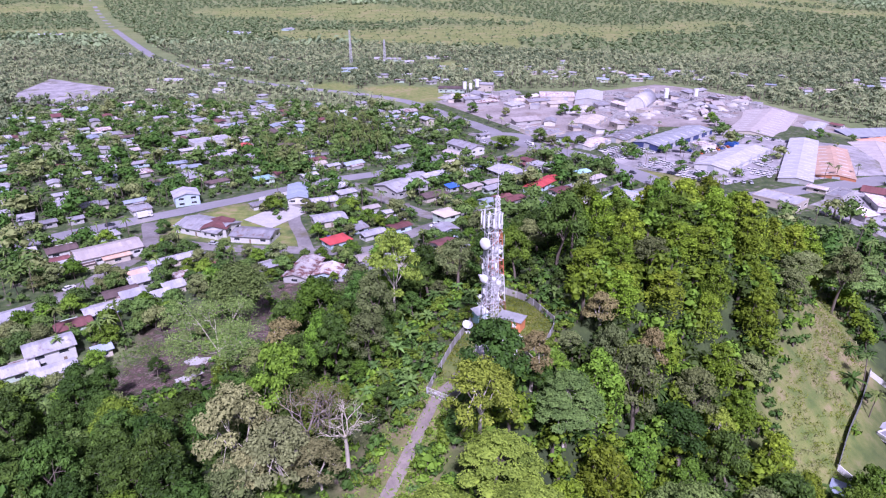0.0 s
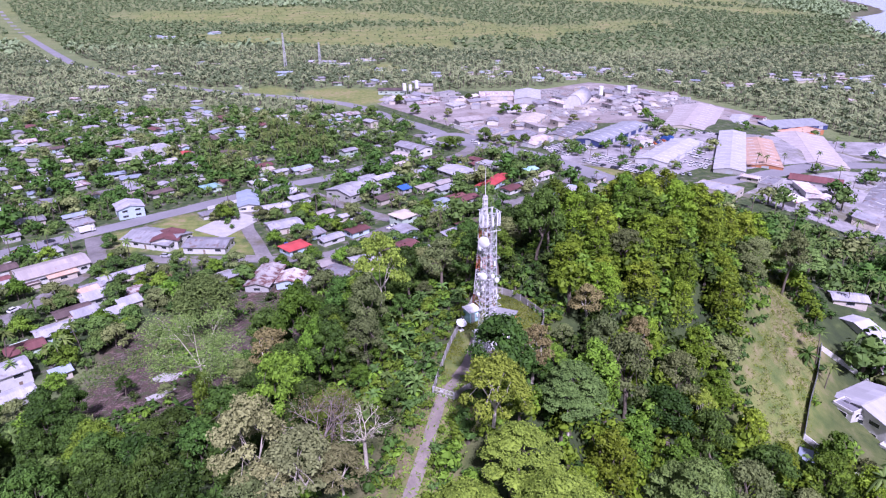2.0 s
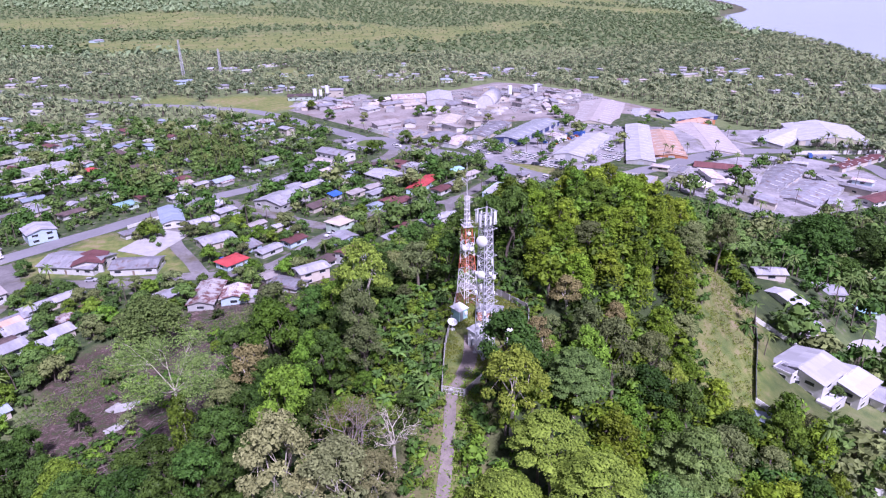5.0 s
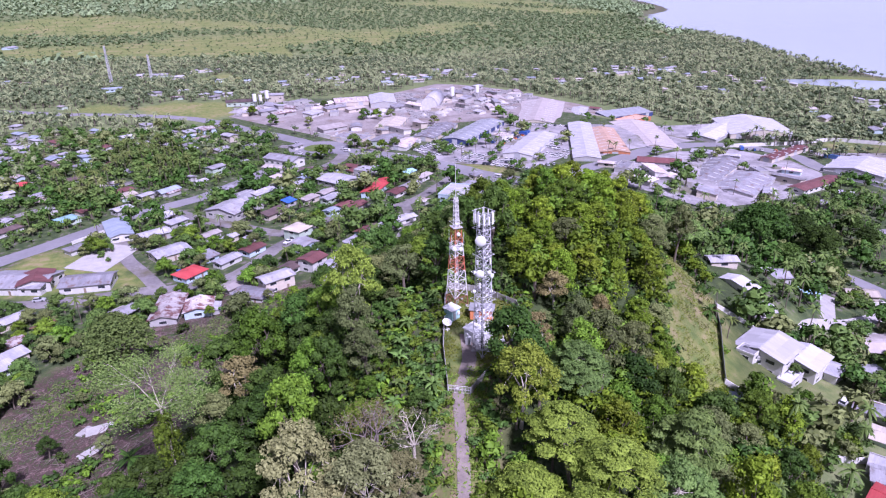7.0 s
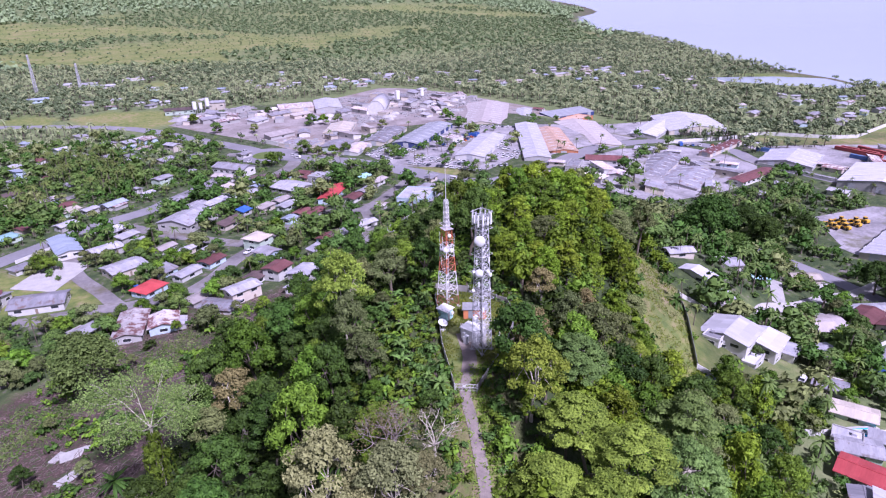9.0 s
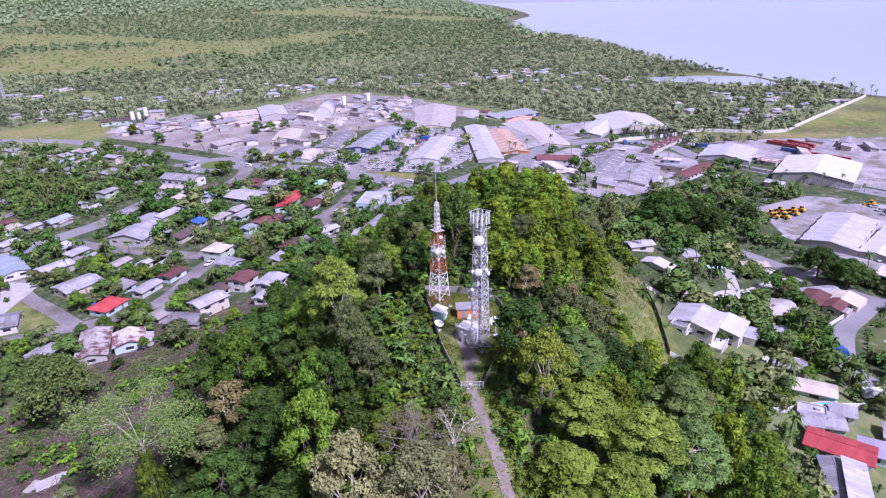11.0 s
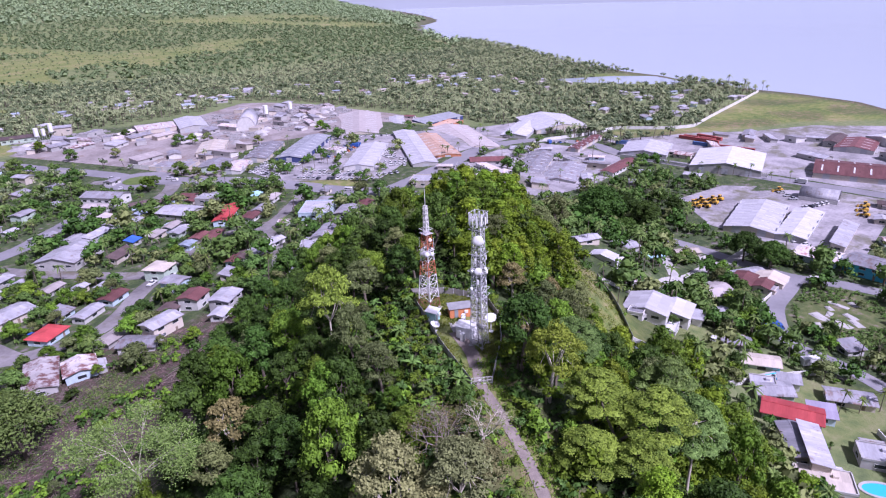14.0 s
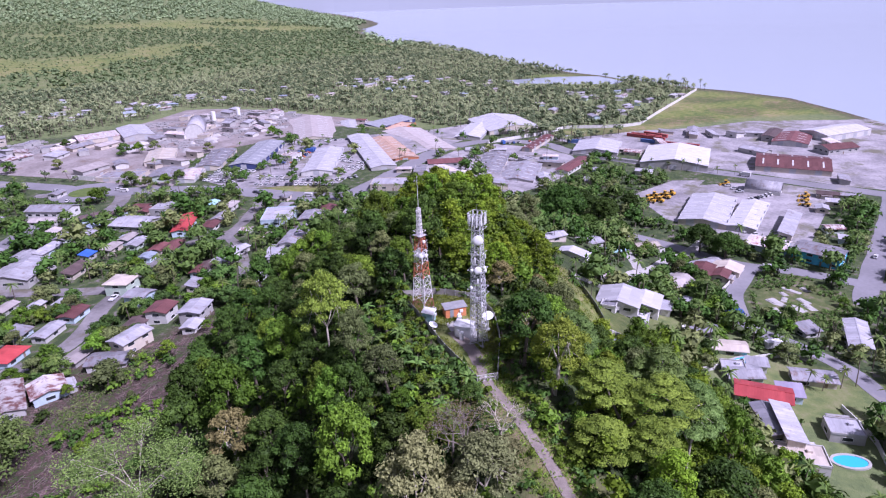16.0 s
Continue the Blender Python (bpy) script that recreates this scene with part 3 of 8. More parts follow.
def make_tree(name, seed, height, spread, crown, leaf, bark, lobes=11, leaves=190, size=0.36, flat=0.6, trunk=0.35, droop=0, label="", core=0.72, low=-0.5, lobe=0.0, rough=0.0):
    """A tree standing at the origin: trunk with limbs, and a crown of lobes made of leaf sprays."""
    rng = np.random.default_rng(seed)
    tree = new(name)
    tb, cb = Build(), Build()
    lean = rng.normal(0, 0.04 * height, 2)
    fork = height * max(1 - crown, 0.4)
    top = np.array([lean[0], lean[1], fork])
    tb.add(limb(rng, [(0, 0, -0.8), (lean[0] * 0.3, lean[1] * 0.3, fork * 0.5), top], trunk, trunk * 0.7, 7))
    ends = []
    for i in range(5):
        a = i * 1.26 + rng.uniform(-0.3, 0.3)
        e = np.array([lean[0] + spread * 0.42 * math.cos(a), lean[1] + spread * 0.42 * math.sin(a), height * rng.uniform(0.62, 0.74)])
        tb.add(limb(rng, [top, top * 0.5 + e * 0.5 + rng.normal(0, 0.25, 3), e], trunk * 0.45, trunk * 0.2, 5))
        ends.append(e)
    for i in range(lobes):
        a = i * 2.4 + rng.uniform(-0.4, 0.4)
        k = math.sqrt((i + 0.3) / lobes)
        rr = spread * (lobe or (0.36 if flat > 0.4 else 0.42)) * rng.uniform(0.75, 1.2)
        rad = (spread - rr * 0.8) * k
        zz = height - rr * flat - (height * crown * 0.62) * (k ** 2.0) * rng.uniform(0.6, 1.15) - height * rough * rng.uniform(0, 1)
        c = np.array([lean[0] + rad * math.cos(a), lean[1] + rad * math.sin(a), zz])
        r = (rr * rng.uniform(0.85, 1.15), rr * rng.uniform(0.85, 1.15), rr * (flat + 0.15))
        tip = c - np.array([0, 0, r[2] * 0.3])
        start = min(ends, key=lambda e: np.linalg.norm(e - tip))
        tb.add(limb(rng, [start, (start + tip) / 2 + rng.normal(0, 0.18, 3), tip], trunk * 0.18, trunk * 0.07, 4))
        if core:
            cb.add(blob(rng, c, [x * core for x in r]))
        cb.add(lobe_leaves(rng, c, r, leaves, size, low=low))
        if droop:
            n = int(leaves * droop)
            a2 = rng.uniform(0, 6.283, n)
            ln = rng.uniform(0.2, 1.0, n) ** 1.5 * height * 0.55
            pc = np.stack([c[0] + np.cos(a2) * r[0], c[1] + np.sin(a2) * r[1], np.maximum(c[2] - ln, 0.5)], -1)
            cb.add(leaf_quads(rng, pc, np.stack([np.cos(a2), np.sin(a2), np.full(n, 0.35)], -1), size))
    t = new("trunk", tb.mesh("trunk", [bark], True))
    c = new("crown", cb.mesh("crown", [leaf]))
    t.parent = c.parent = tree
    tagged(tree, label, "tree")
    return tree


def plate_tree(name, seed, leaf, bark, domes, trunk, label):
    """A tree of domed sub-crowns, each built of tiers of flat leaf plates with shade between them."""
    rng = np.random.default_rng(seed)
    tree = new(name)
    tb, cb = Build(), Build()
    fork = np.array([0.0, 0.0, min(d[2] for d in domes) * 0.5])
    tb.add(limb(rng, [(0, 0, -0.8), (0.1, 0.1, fork[2] * 0.5), fork], trunk, trunk * 0.8, 8))
    for dx, dy, top, r in domes:
        hub = np.array([dx, dy, top - r * 0.55])
        tb.add(limb(rng, [fork, fork * 0.4 + hub * 0.6 - np.array([0, 0, 0.5]), hub], trunk * 0.6, trunk * 0.25, 6))
        for tier in range(4):
            n = (1, 4, 7, 9)[tier]
            for i in range(n):
                a = (i + rng.uniform(-0.3, 0.3) + tier * 0.4) * math.tau / n
                k = (0.0, 0.36, 0.66, 0.94)[tier] * rng.uniform(0.9, 1.08)
                pr = r * rng.uniform(0.3, 0.42)
                c = np.array([dx + math.cos(a) * k * r, dy + math.sin(a) * k * r, top - r * (0.0, 0.16, 0.46, 0.86)[tier] + rng.uniform(-0.4, 0.25)])
                tb.add(limb(rng, [hub, (hub + c) / 2 - np.array([0, 0, 0.15]), c - np.array([0, 0, 0.15])], trunk * 0.16, 0.03, 4))
                cb.add(blob(rng, c - np.array([0, 0, 0.05]), (pr * 0.85, pr * 0.85, pr * 0.26), 3, 7))
                m = int(105 * (pr / 1.2) ** 2)
                u, v = np.sqrt(rng.uniform(0, 1, m)), rng.uniform(0, math.tau, m)
                q = np.stack([c[0] + u * pr * np.cos(v), c[1] + u * pr * np.sin(v), c[2] + 0.4 * pr * (1 - u ** 3) + rng.normal(0, 0.05, m)], -1)
                nm = np.stack([u * np.cos(v) * 0.5 + math.cos(a) * 0.25, u * np.sin(v) * 0.5 + math.sin(a) * 0.25, np.ones(m)], -1)
                cb.add(leaf_quads(rng, q, nm, 0.17, 0.55))
    for nm, b, mat, soft in (("trunk", tb, bark, True), ("crown", cb, leaf, False)):
        new(nm, b.mesh(nm, [mat], soft)).parent = tree
    return tagged(tree, label, "tree")


def twig_tree(name, seed, height, spread, leaf, bark, leaves, size, label, trunk=0.4, flat=0.35, fork_at=0.56, first=0.5, rise=0.0, cloud=0.9):
    """A sparse tree whose pale limbs show: each limb forks three times, with few leaves at the tips."""
    rng = np.random.default_rng(seed)
    tree = new(name)
    tb, cb = Build(), Build()
    fork = height * fork_at
    top = np.array([rng.normal(0, 0.4), rng.normal(0, 0.4), fork])
    tb.add(limb(rng, [(0, 0, -0.8), top * np.array([0.2, 0.2, 0.5]), top], trunk, trunk * 0.75, 7))
    tips = []

    def grow(p, d, ln, r, depth):
        bend = d + rng.normal(0, 0.22, 3)
        m = p + bend * ln * 0.5
        e = m + (bend + np.array([0, 0, 0.12]) + rng.normal(0, 0.2, 3)) * ln * 0.5
        tb.add(limb(rng, [p, m, e], r, r * 0.55, 5 if depth < 2 else 4))
        if depth >= 4:
            tips.append(e)
            return
        if depth >= 1:
            tips.append(e)
        for _ in range(3 if depth < 2 else 2):
            nd = d + rng.normal(0, 0.55, 3) * np.array([1, 1, flat + 0.3])
            nd[2] = nd[2] * 0.7 + 0.12
            grow(e, nd / np.linalg.norm(nd), ln * 0.62, r * 0.6, depth + 1)

    for i in range(6):
        a = i * 1.05 + rng.uniform(-0.3, 0.3)
        d = np.array([math.cos(a), math.sin(a), rng.uniform(0.8, 1.5) + rise])
        grow(top, d / np.linalg.norm(d), spread * first, trunk * 0.36, 0)
    tips = np.array(tips)
    n = leaves
    pick = tips[rng.integers(0, len(tips), n)] + rng.normal(0, 1, (n, 3)) * np.array([cloud, cloud, 0.35])
    cb.add(leaf_quads(rng, pick, np.tile([0, 0, 1.0], (n, 1)), size))
    t = new("trunk", tb.mesh("trunk", [bark], True))
    c = new("crown", cb.mesh("crown", [leaf]))
    t.parent = c.parent = tree
    tagged(tree, label, "tree")
    return tree


def frond(rng, base, a, elev, length, width, parts=4, sag=0.5):
    """One palm or banana leaf: a folded ribbon that arches and sags."""
    u = np.linspace(0, 1, parts + 1)
    h = np.array([math.cos(a), math.sin(a)])
    r = length * u * math.cos(elev)
    z = length * (u * math.sin(elev) - sag * u * u)
    mid = np.stack([base[0] + h[0] * r, base[1] + h[1] * r, base[2] + z], -1)
    w = width * np.sin(np.pi * np.clip(u * 0.86 + 0.1, 0, 1)) + 0.02
    side = np.array([-h[1], h[0], 0])
    l = mid + side * w[:, None] - np.array([0, 0, 1]) * (w * 0.45)[:, None]
    g = mid - side * w[:, None] - np.array([0, 0, 1]) * (w * 0.45)[:, None]
    v = np.concatenate([mid, l, g])
    k = parts + 1
    i = np.arange(parts)
    q = np.concatenate([np.stack([i, i + 1, k + i + 1, k + i], -1), np.stack([i, 2 * k + i, 2 * k + i + 1, i + 1], -1)])
    return v, q


def make_palm(seed, height, leaf, bark, fronds=19, length=3.0, width=0.3, name="palm", label="", parts=4):
    rng = np.random.default_rng(seed)
    palm = new(name)
    tb, cb = Build(), Build()
    bx, by = rng.normal(0, height * 0.07, 2)
    tb.add(limb(rng, [(0, 0, -0.5), (bx * 0.3, by * 0.3, height * 0.45), (bx, by, height)], 0.2, 0.13, 6))
    for i in range(fronds):
        e = rng.uniform(-0.35, 1.15)
        cb.add(frond(rng, (bx, by, height), i * 2.4 + rng.uniform(-0.2, 0.2), e, length * rng.uniform(0.85, 1.1), width, parts, rng.uniform(0.35, 0.75)))
    t = new("trunk", tb.mesh("trunk", [bark], True))
    c = new("crown", cb.mesh("crown", [leaf]))
    t.parent = c.parent = palm
    tagged(palm, label or "tall coconut palm with arching fronds", "palm tree")
    return palm


def make_banana(seed):
    rng = np.random.default_rng(seed)
    plant = new("banana_plant")
    tb, cb = Build(), Build()
    for s in range(1):
        ox, oy, h = 0.0, 0.0, rng.uniform(1.4, 2.2)
        tb.add(limb(rng, [(ox, oy, -0.3), (ox, oy, h)], 0.16, 0.1, 6))
        for i in range(11):
            cb.add(frond(rng, (ox, oy, h), i * 2.4, rng.uniform(0.5, 1.2), rng.uniform(1.5, 2.2), 0.2, 4, rng.uniform(0.5, 0.9)))
    t = new("stem", tb.mesh("stem", [LEAF_PALE], True))
    c = new("leaves", cb.mesh("leaves", [LEAF_BANANA]))
    t.parent = c.parent = plant
    return tagged(plant, "banana plant with broad arching green leaves", "banana plant")


SIZES = {"fern": (14.5, 7.0), "olive": (11, 4.2), "mid": (12, 5.0), "tan": (13, 4.4), "bare": (16.0, 3.6), "twiggy": (16.0, 4.2), "rust": (9.5, 3.6), "dark": (12.5, 4.8), "bright": (13, 5.8), "plate": (12.0, 4.8), "vine": (12, 4.0), "vinedark": (11, 3.8), "feather": (27.0, 11.5)}
FAR_AWAY = pose(0, 0, -500)
KINDS = {}
_tree = lambda key, *a, **k: KINDS.setdefault(key, []).append(make_tree(*a, **k))
for s in range(4):
    _tree("dark", "rainforest_tree", 10 + s, 12.5, 4.8, 0.8, LEAF_DARK, BARK, lobes=21, leaves=115, size=0.25, lobe=0.27, rough=0.07, label="dark green broadleaf rainforest tree with a lumpy crown")
for s in range(3):
    _tree("mid", "rainforest_tree", 20 + s, 12, 5.0, 0.8, LEAF_MID, BARK, lobes=24, leaves=120, size=0.23, lobe=0.25, rough=0.05, label="fresh green broadleaf tree on the wooded hill")
for s in range(3):
    _tree("vine", "vine_covered_tree", 30 + s, 12, 4.0, 0.92, LEAF_VINE, BARK, lobes=13, leaves=100, droop=1.3, size=0.25, lobe=0.3, rough=0.08, label="tree smothered in bright yellow-green creepers")
for s in range(2):
    _tree("vinedark", "vine_covered_tree", 35 + s, 11, 3.8, 0.92, LEAF_MID, BARK, lobes=12, leaves=100, droop=1.3, size=0.25, lobe=0.3, rough=0.08, label="tree hung with green creepers")
for s in range(2):
    _tree("olive", "olive_tree_crown", 40 + s, 11, 4.2, 0.75, LEAF_OLIVE, BARK, lobes=20, leaves=130, size=0.2, flat=0.42, core=0.55, lobe=0.28, rough=0.06, label="thin-leaved grey-green tree with pale limbs")
for s in range(2):
    _tree("tan", "half_bare_tree", 45 + s, 13, 4.4, 0.72, LEAF_TAN, BARK_PALE, lobes=36, leaves=120, size=0.19, flat=0.36, core=0.4, lobe=0.22, rough=0.12, trunk=0.24, label="pale tan-leaved tree with whitish limbs showing")
for s in range(2):
    _tree("rust", "rusty_tree", 50 + s, 9.5, 3.6, 0.8, LEAF_RUST, BARK_PALE, lobes=18, leaves=130, size=0.2, flat=0.42, core=0.5, lobe=0.28, rough=0.05, label="small tree with rusty brown new leaves")
KINDS["layer"] = [plate_tree("rain_tree", 60, LEAF_LAYER, BARK, [(1.5, 5.4, 14.2, 4.9), (4.6, -3.6, 13.2, 5.2), (-6.2, 0.6, 9.6, 4.6), (-2.4, -6.2, 9.2, 4.0)], 0.5, "wide spreading tree with flat layered green crown")]
KINDS["plate"] = [plate_tree("rain_tree", 66, LEAF_PALE, BARK_PALE, [(0.4, 0.6, 12.0, 4.4), (-1.5, -2.4, 10.2, 3.2), (2.4, -1.2, 9.4, 3.0)], 0.28, "pale green tree with flat layered foliage")]
_tree("bright", "bright_tree", 61, 13, 5.8, 0.72, LEAF_BRIGHT, BARK_PALE, lobes=40, leaves=130, size=0.2, flat=0.36, core=0.4, lobe=0.22, rough=0.1, label="yellow-green spreading tree with pale forked trunk")
KINDS["bare"] = [twig_tree("bare_tree", 71, 13, 3.4, LEAF_TAN, BARK_PALE, 600, 0.12, "almost leafless tree with whitish trunk and twigs", trunk=0.34, fork_at=0.5, first=0.62, rise=0.1)]
KINDS["twiggy"] = [twig_tree("bare_tree", 72, 13, 4.2, LEAF_RUST, BARK_GREY, 900, 0.13, "grey twiggy tree with a thin umbrella of dry leaves", trunk=0.3, fork_at=0.55, first=0.6, rise=-0.1)]
KINDS["feather"] = [twig_tree("feathery_tree", 74, 25, 11.5, LEAF_PALE, BARK_PALE, 13000, 0.21, "flat feathery pale green tree with white limbs", trunk=0.5, fork_at=0.62, first=0.46, rise=-0.4, cloud=1.5)]
_tree("rain", "rain_tree", 63, 18, 9.0, 0.9, LEAF_PALE, BARK, lobes=34, leaves=170, size=0.34, flat=0.3, trunk=0.45, core=0.3, label="tall spreading rain tree with feathery light crown")
_tree("fern", "feathery_tree", 64, 14.5, 7.0, 0.75, LEAF_LAYER, BARK_PALE, lobes=40, leaves=130, size=0.24, flat=0.2, trunk=0.3, core=0.3, lobe=0.24, rough=0.1, label="flat-topped feathery tree above the forest")
_tree("big", "shade_tree", 65, 20, 11, 0.75, LEAF_DARK, BARK, lobes=34, leaves=170, size=0.5, flat=0.6, trunk=0.7, lobe=0.27, label="huge dark green shade tree below the hill")
KINDS["palm"] = [make_palm(80 + s, h, LEAF_PALM, BARK) for s, h in enumerate((7.5, 9.5, 11.5))]
KINDS["oil"] = [make_palm(90, 2.2, LEAF_DARK, BARK, 22, 3.4, 0.3, "young_palm", "low dark green palm with long fronds")]
KINDS["banana"] = [make_banana(95), make_banana(96)]
KINDS["bush"] = [make_tree("bush", 100 + s, 2.6, 2.0, 0.9, (LEAF_MID, LEAF_DARK, LEAF_TOWN)[s], BARK, lobes=6, leaves=75, size=0.26, trunk=0.08, label="round leafy green garden bush") for s in range(3)]
for s in range(4):
    KINDS.setdefault("town", []).append(make_tree("garden_tree", 110 + s, 7.5, 4.2, 0.92, (LEAF_MID, LEAF_TOWN, LEAF_TOWN, LEAF_OLIVE)[s], BARK, lobes=11, leaves=62, size=0.36, lobe=0.36, rough=0.06, trunk=0.2, label="leafy garden tree among the houses"))
for obs in KINDS.values():
    for o in obs:
        o.matrix_basis = FAR_AWAY
USED = {}


def plant(kind, x, y, scale=1.0, turn=None, rng=random, sink=0.0, tall=1.0):
    """Stands one plant of that kind on the ground."""
    obs = KINDS[kind]
    n = USED[kind] = USED.get(kind, -1) + 1
    src = obs[n % len(obs)]
    s = scale
    m = pose(x, y, gz(x, y) - sink, 0, 0, rng.uniform(0, 360) if turn is None else turn) @ Matrix.Diagonal((s, s, s * tall, 1))
    if n < len(obs):
        src.matrix_basis = m
        return src
    made = copy_thing(src, pose(0, 0, 0))
    made.matrix_basis = m
    return made

# ---- the wooded hill ----
def track_x(y):
    return np.interp(y, [5, 42, 60, 66, 75, 83, 92], [-40, -20, -10.5, -7.5, -4, -1.2, 4])


def hill_trees():
    rng = random.Random(5)
    placed = []

    def free(x, y, r):
        return all((x - a) ** 2 + (y - b) ** 2 > (0.5 * (r + c)) ** 2 for a, b, c in placed)

    def put(kind, x, y, s=1.0, r=7.0, **k):
        placed.append((x, y, r * s))
        return plant(kind, x, y, s, rng=rng, **k)

    FIXED(put)
    count = 0
    cand = np.array([(rng.uniform(-100, 112), rng.uniform(18, 208)) for _ in range(12000)])
    cx, cy = cand[:, 0], cand[:, 1]
    ok = (land_h(cx, cy) > np.where((cx < -50) & (cy < 125), 0.6, 3.0)) & ~((np.abs(cx - track_x(cy)) < 4.2) & (cy < 90))
    for p in (COMPOUND_RIM, SLOPE_CLEAR, CLEARING, GARDEN, THICKET, TRACK_SIDE):
        ok &= ~inside(cx, cy, p)
    for x, y in cand[ok]:
        if count >= 430:
            break
        s = rng.uniform(0.85, 1.25)
        if not free(x, y, 6.9 * s):
            continue
        east = x - (y - 84) * 0.55
        if y > 100 and east > 4:
            kind = rng.choice(["vine", "vine", "vinedark", "vine", "vine", "vine", "olive", "mid"])
        elif east > 14:
            kind = rng.choice(["dark", "vine", "vinedark", "vine", "olive", "vine", "olive", "mid", "vinedark", "vine"])
        else:
            kind = rng.choice(["dark", "dark", "mid", "dark", "olive", "dark", "vinedark"] if x > -28 else ["dark", "dark", "mid", "dark", "olive", "dark", "dark"])
        put(kind, x, y, s, 6.9, tall=rng.uniform(0.85, 1.15) if east > 4 else rng.uniform(1.0, 1.4))
        count += 1


TRACK_SIDE = [(-11, 73), (-9, 62), (-13, 50), (-24, 34), (-33, 42), (-26, 55), (-19, 65)]
THICKET = [(-22, 82), (-12, 78), (-3, 76), (1, 96), (6, 108), (8, 122), (-6, 124), (-14, 110), (-21, 96)]
COMPOUND_RIM = [(8.5 + (x - 8.5) * 1.4, 99 + (y - 99) * 1.3) for x, y in COMPOUND]
GARDEN = [(88, 62), (90, 88), (84, 99), (83, 104), (91, 113), (100, 124), (108, 134), (115, 150), (182.8, 156.8), (211.3, 95.6), (110, 20), (76, 28), (80, 50)]


# single trees of the hill: kind, x, y, height of the top above the sea plain, crown radius
BIG_TREES = ((186, 190, 1.15), (221, 199, 0.7), (217, 184, 0.72), (184, 174, 0.6), (193, 162, 0.55), (247, 186, 0.5), (256, 200, 0.5), (211, 129, 0.72), (211, 117, 0.66))
SINGLE_TREES = (
    ("fern", -10.3, 118, 60.5, 6.2), ("olive", -12.6, 105.5, 57.6, 3.9), ("mid", -28.2, 90, 51.6, 5.9), ("tan", -28.7, 72.6, 56.4, 6.0), ("tan", -22.2, 66, 55.2, 5.4), ("tan", -16.5, 66.5, 51.5, 4.0), ("tan", -25, 68, 49.5, 4.2), ("olive", -30, 68, 47, 4.6), ("vinedark", -50.2, 121.8, 30, 3.2), ("dark", -34, 64, 46, 5), ("mid", -19, 80, 50.5, 4.2), ("dark", -22, 84, 49.5, 4.6),
    ("bare", -13.4, 70, 57.2, 3.6), ("twiggy", -19.2, 72.6, 57.4, 4.3), ("twiggy", -17.2, 76.5, 54.0, 3.4), ("rust", -33.6, 118, 40.6, 5.2), ("olive", -39.2, 114.8, 35.6, 4.6), ("mid", -22.6, 102, 52, 4.2),
    ("dark", -19.3, 99, 52.6, 3.9), ("olive", -13, 96.5, 53.4, 4.2), ("dark", -28.2, 113, 40.8, 5), ("dark", -11.3, 179, 17.6, 6), ("dark", -11.2, 158, 30.4, 5.2),
    ("dark", -17.3, 166.5, 26.4, 6), ("olive", 3.2, 124.8, 55.6, 5), ("bright", 4.9, 72.4, 60.4, 5.3), ("plate", 18.1, 77.8, 52.6, 4.6), ("rust", 29.5, 104, 53.4, 3.5),
    ("rust", 38, 100, 51.8, 3.1), ("rust", 14, 85.6, 56.2, 3.4), ("olive", 32.9, 90, 51, 5), ("vinedark", 25.8, 86.8, 51.6, 4.4), ("olive", 28.1, 94, 52.6, 4), ("mid", 53, 139.6, 60.2, 6.2),
    ("vine", 53, 131.8, 52.4, 4.6), ("vine", 58.3, 133, 52, 4.6), ("vine", 36.6, 116, 53.6, 3.1), ("vine", 44.8, 117, 51.4, 4.6), ("vine", 29, 118, 56, 4.5), ("vine", 71.8, 130.4, 45.2, 4.2),
    ("olive", 86.4, 140, 40.6, 4.8), ("vine", 74, 134, 41, 4.2), ("plate", 114, 160, 34, 6.4), ("olive", 108, 156, 40.5, 5.2), ("bright", 50.9, 96.2, 38.2, 3), ("olive", 47.4, 98.5, 40.8, 4.4),
    ("olive", 62.7, 112, 34.8, 4.6), ("dark", 51.7, 89.5, 33.2, 4.6), ("vinedark", 31.5, 80.5, 40.2, 4.2), ("plate", 34.1, 67, 42.2, 5.2), ("plate", 20.4, 53.6, 46.8, 5.2),
    ("dark", 40.3, 72, 36.6, 4.7), ("mid", 34.7, 51, 38.2, 5), ("vine", 45.7, 63, 33.6, 4.6), ("feather", -50.3, 122.6, 41.0, 9.8))


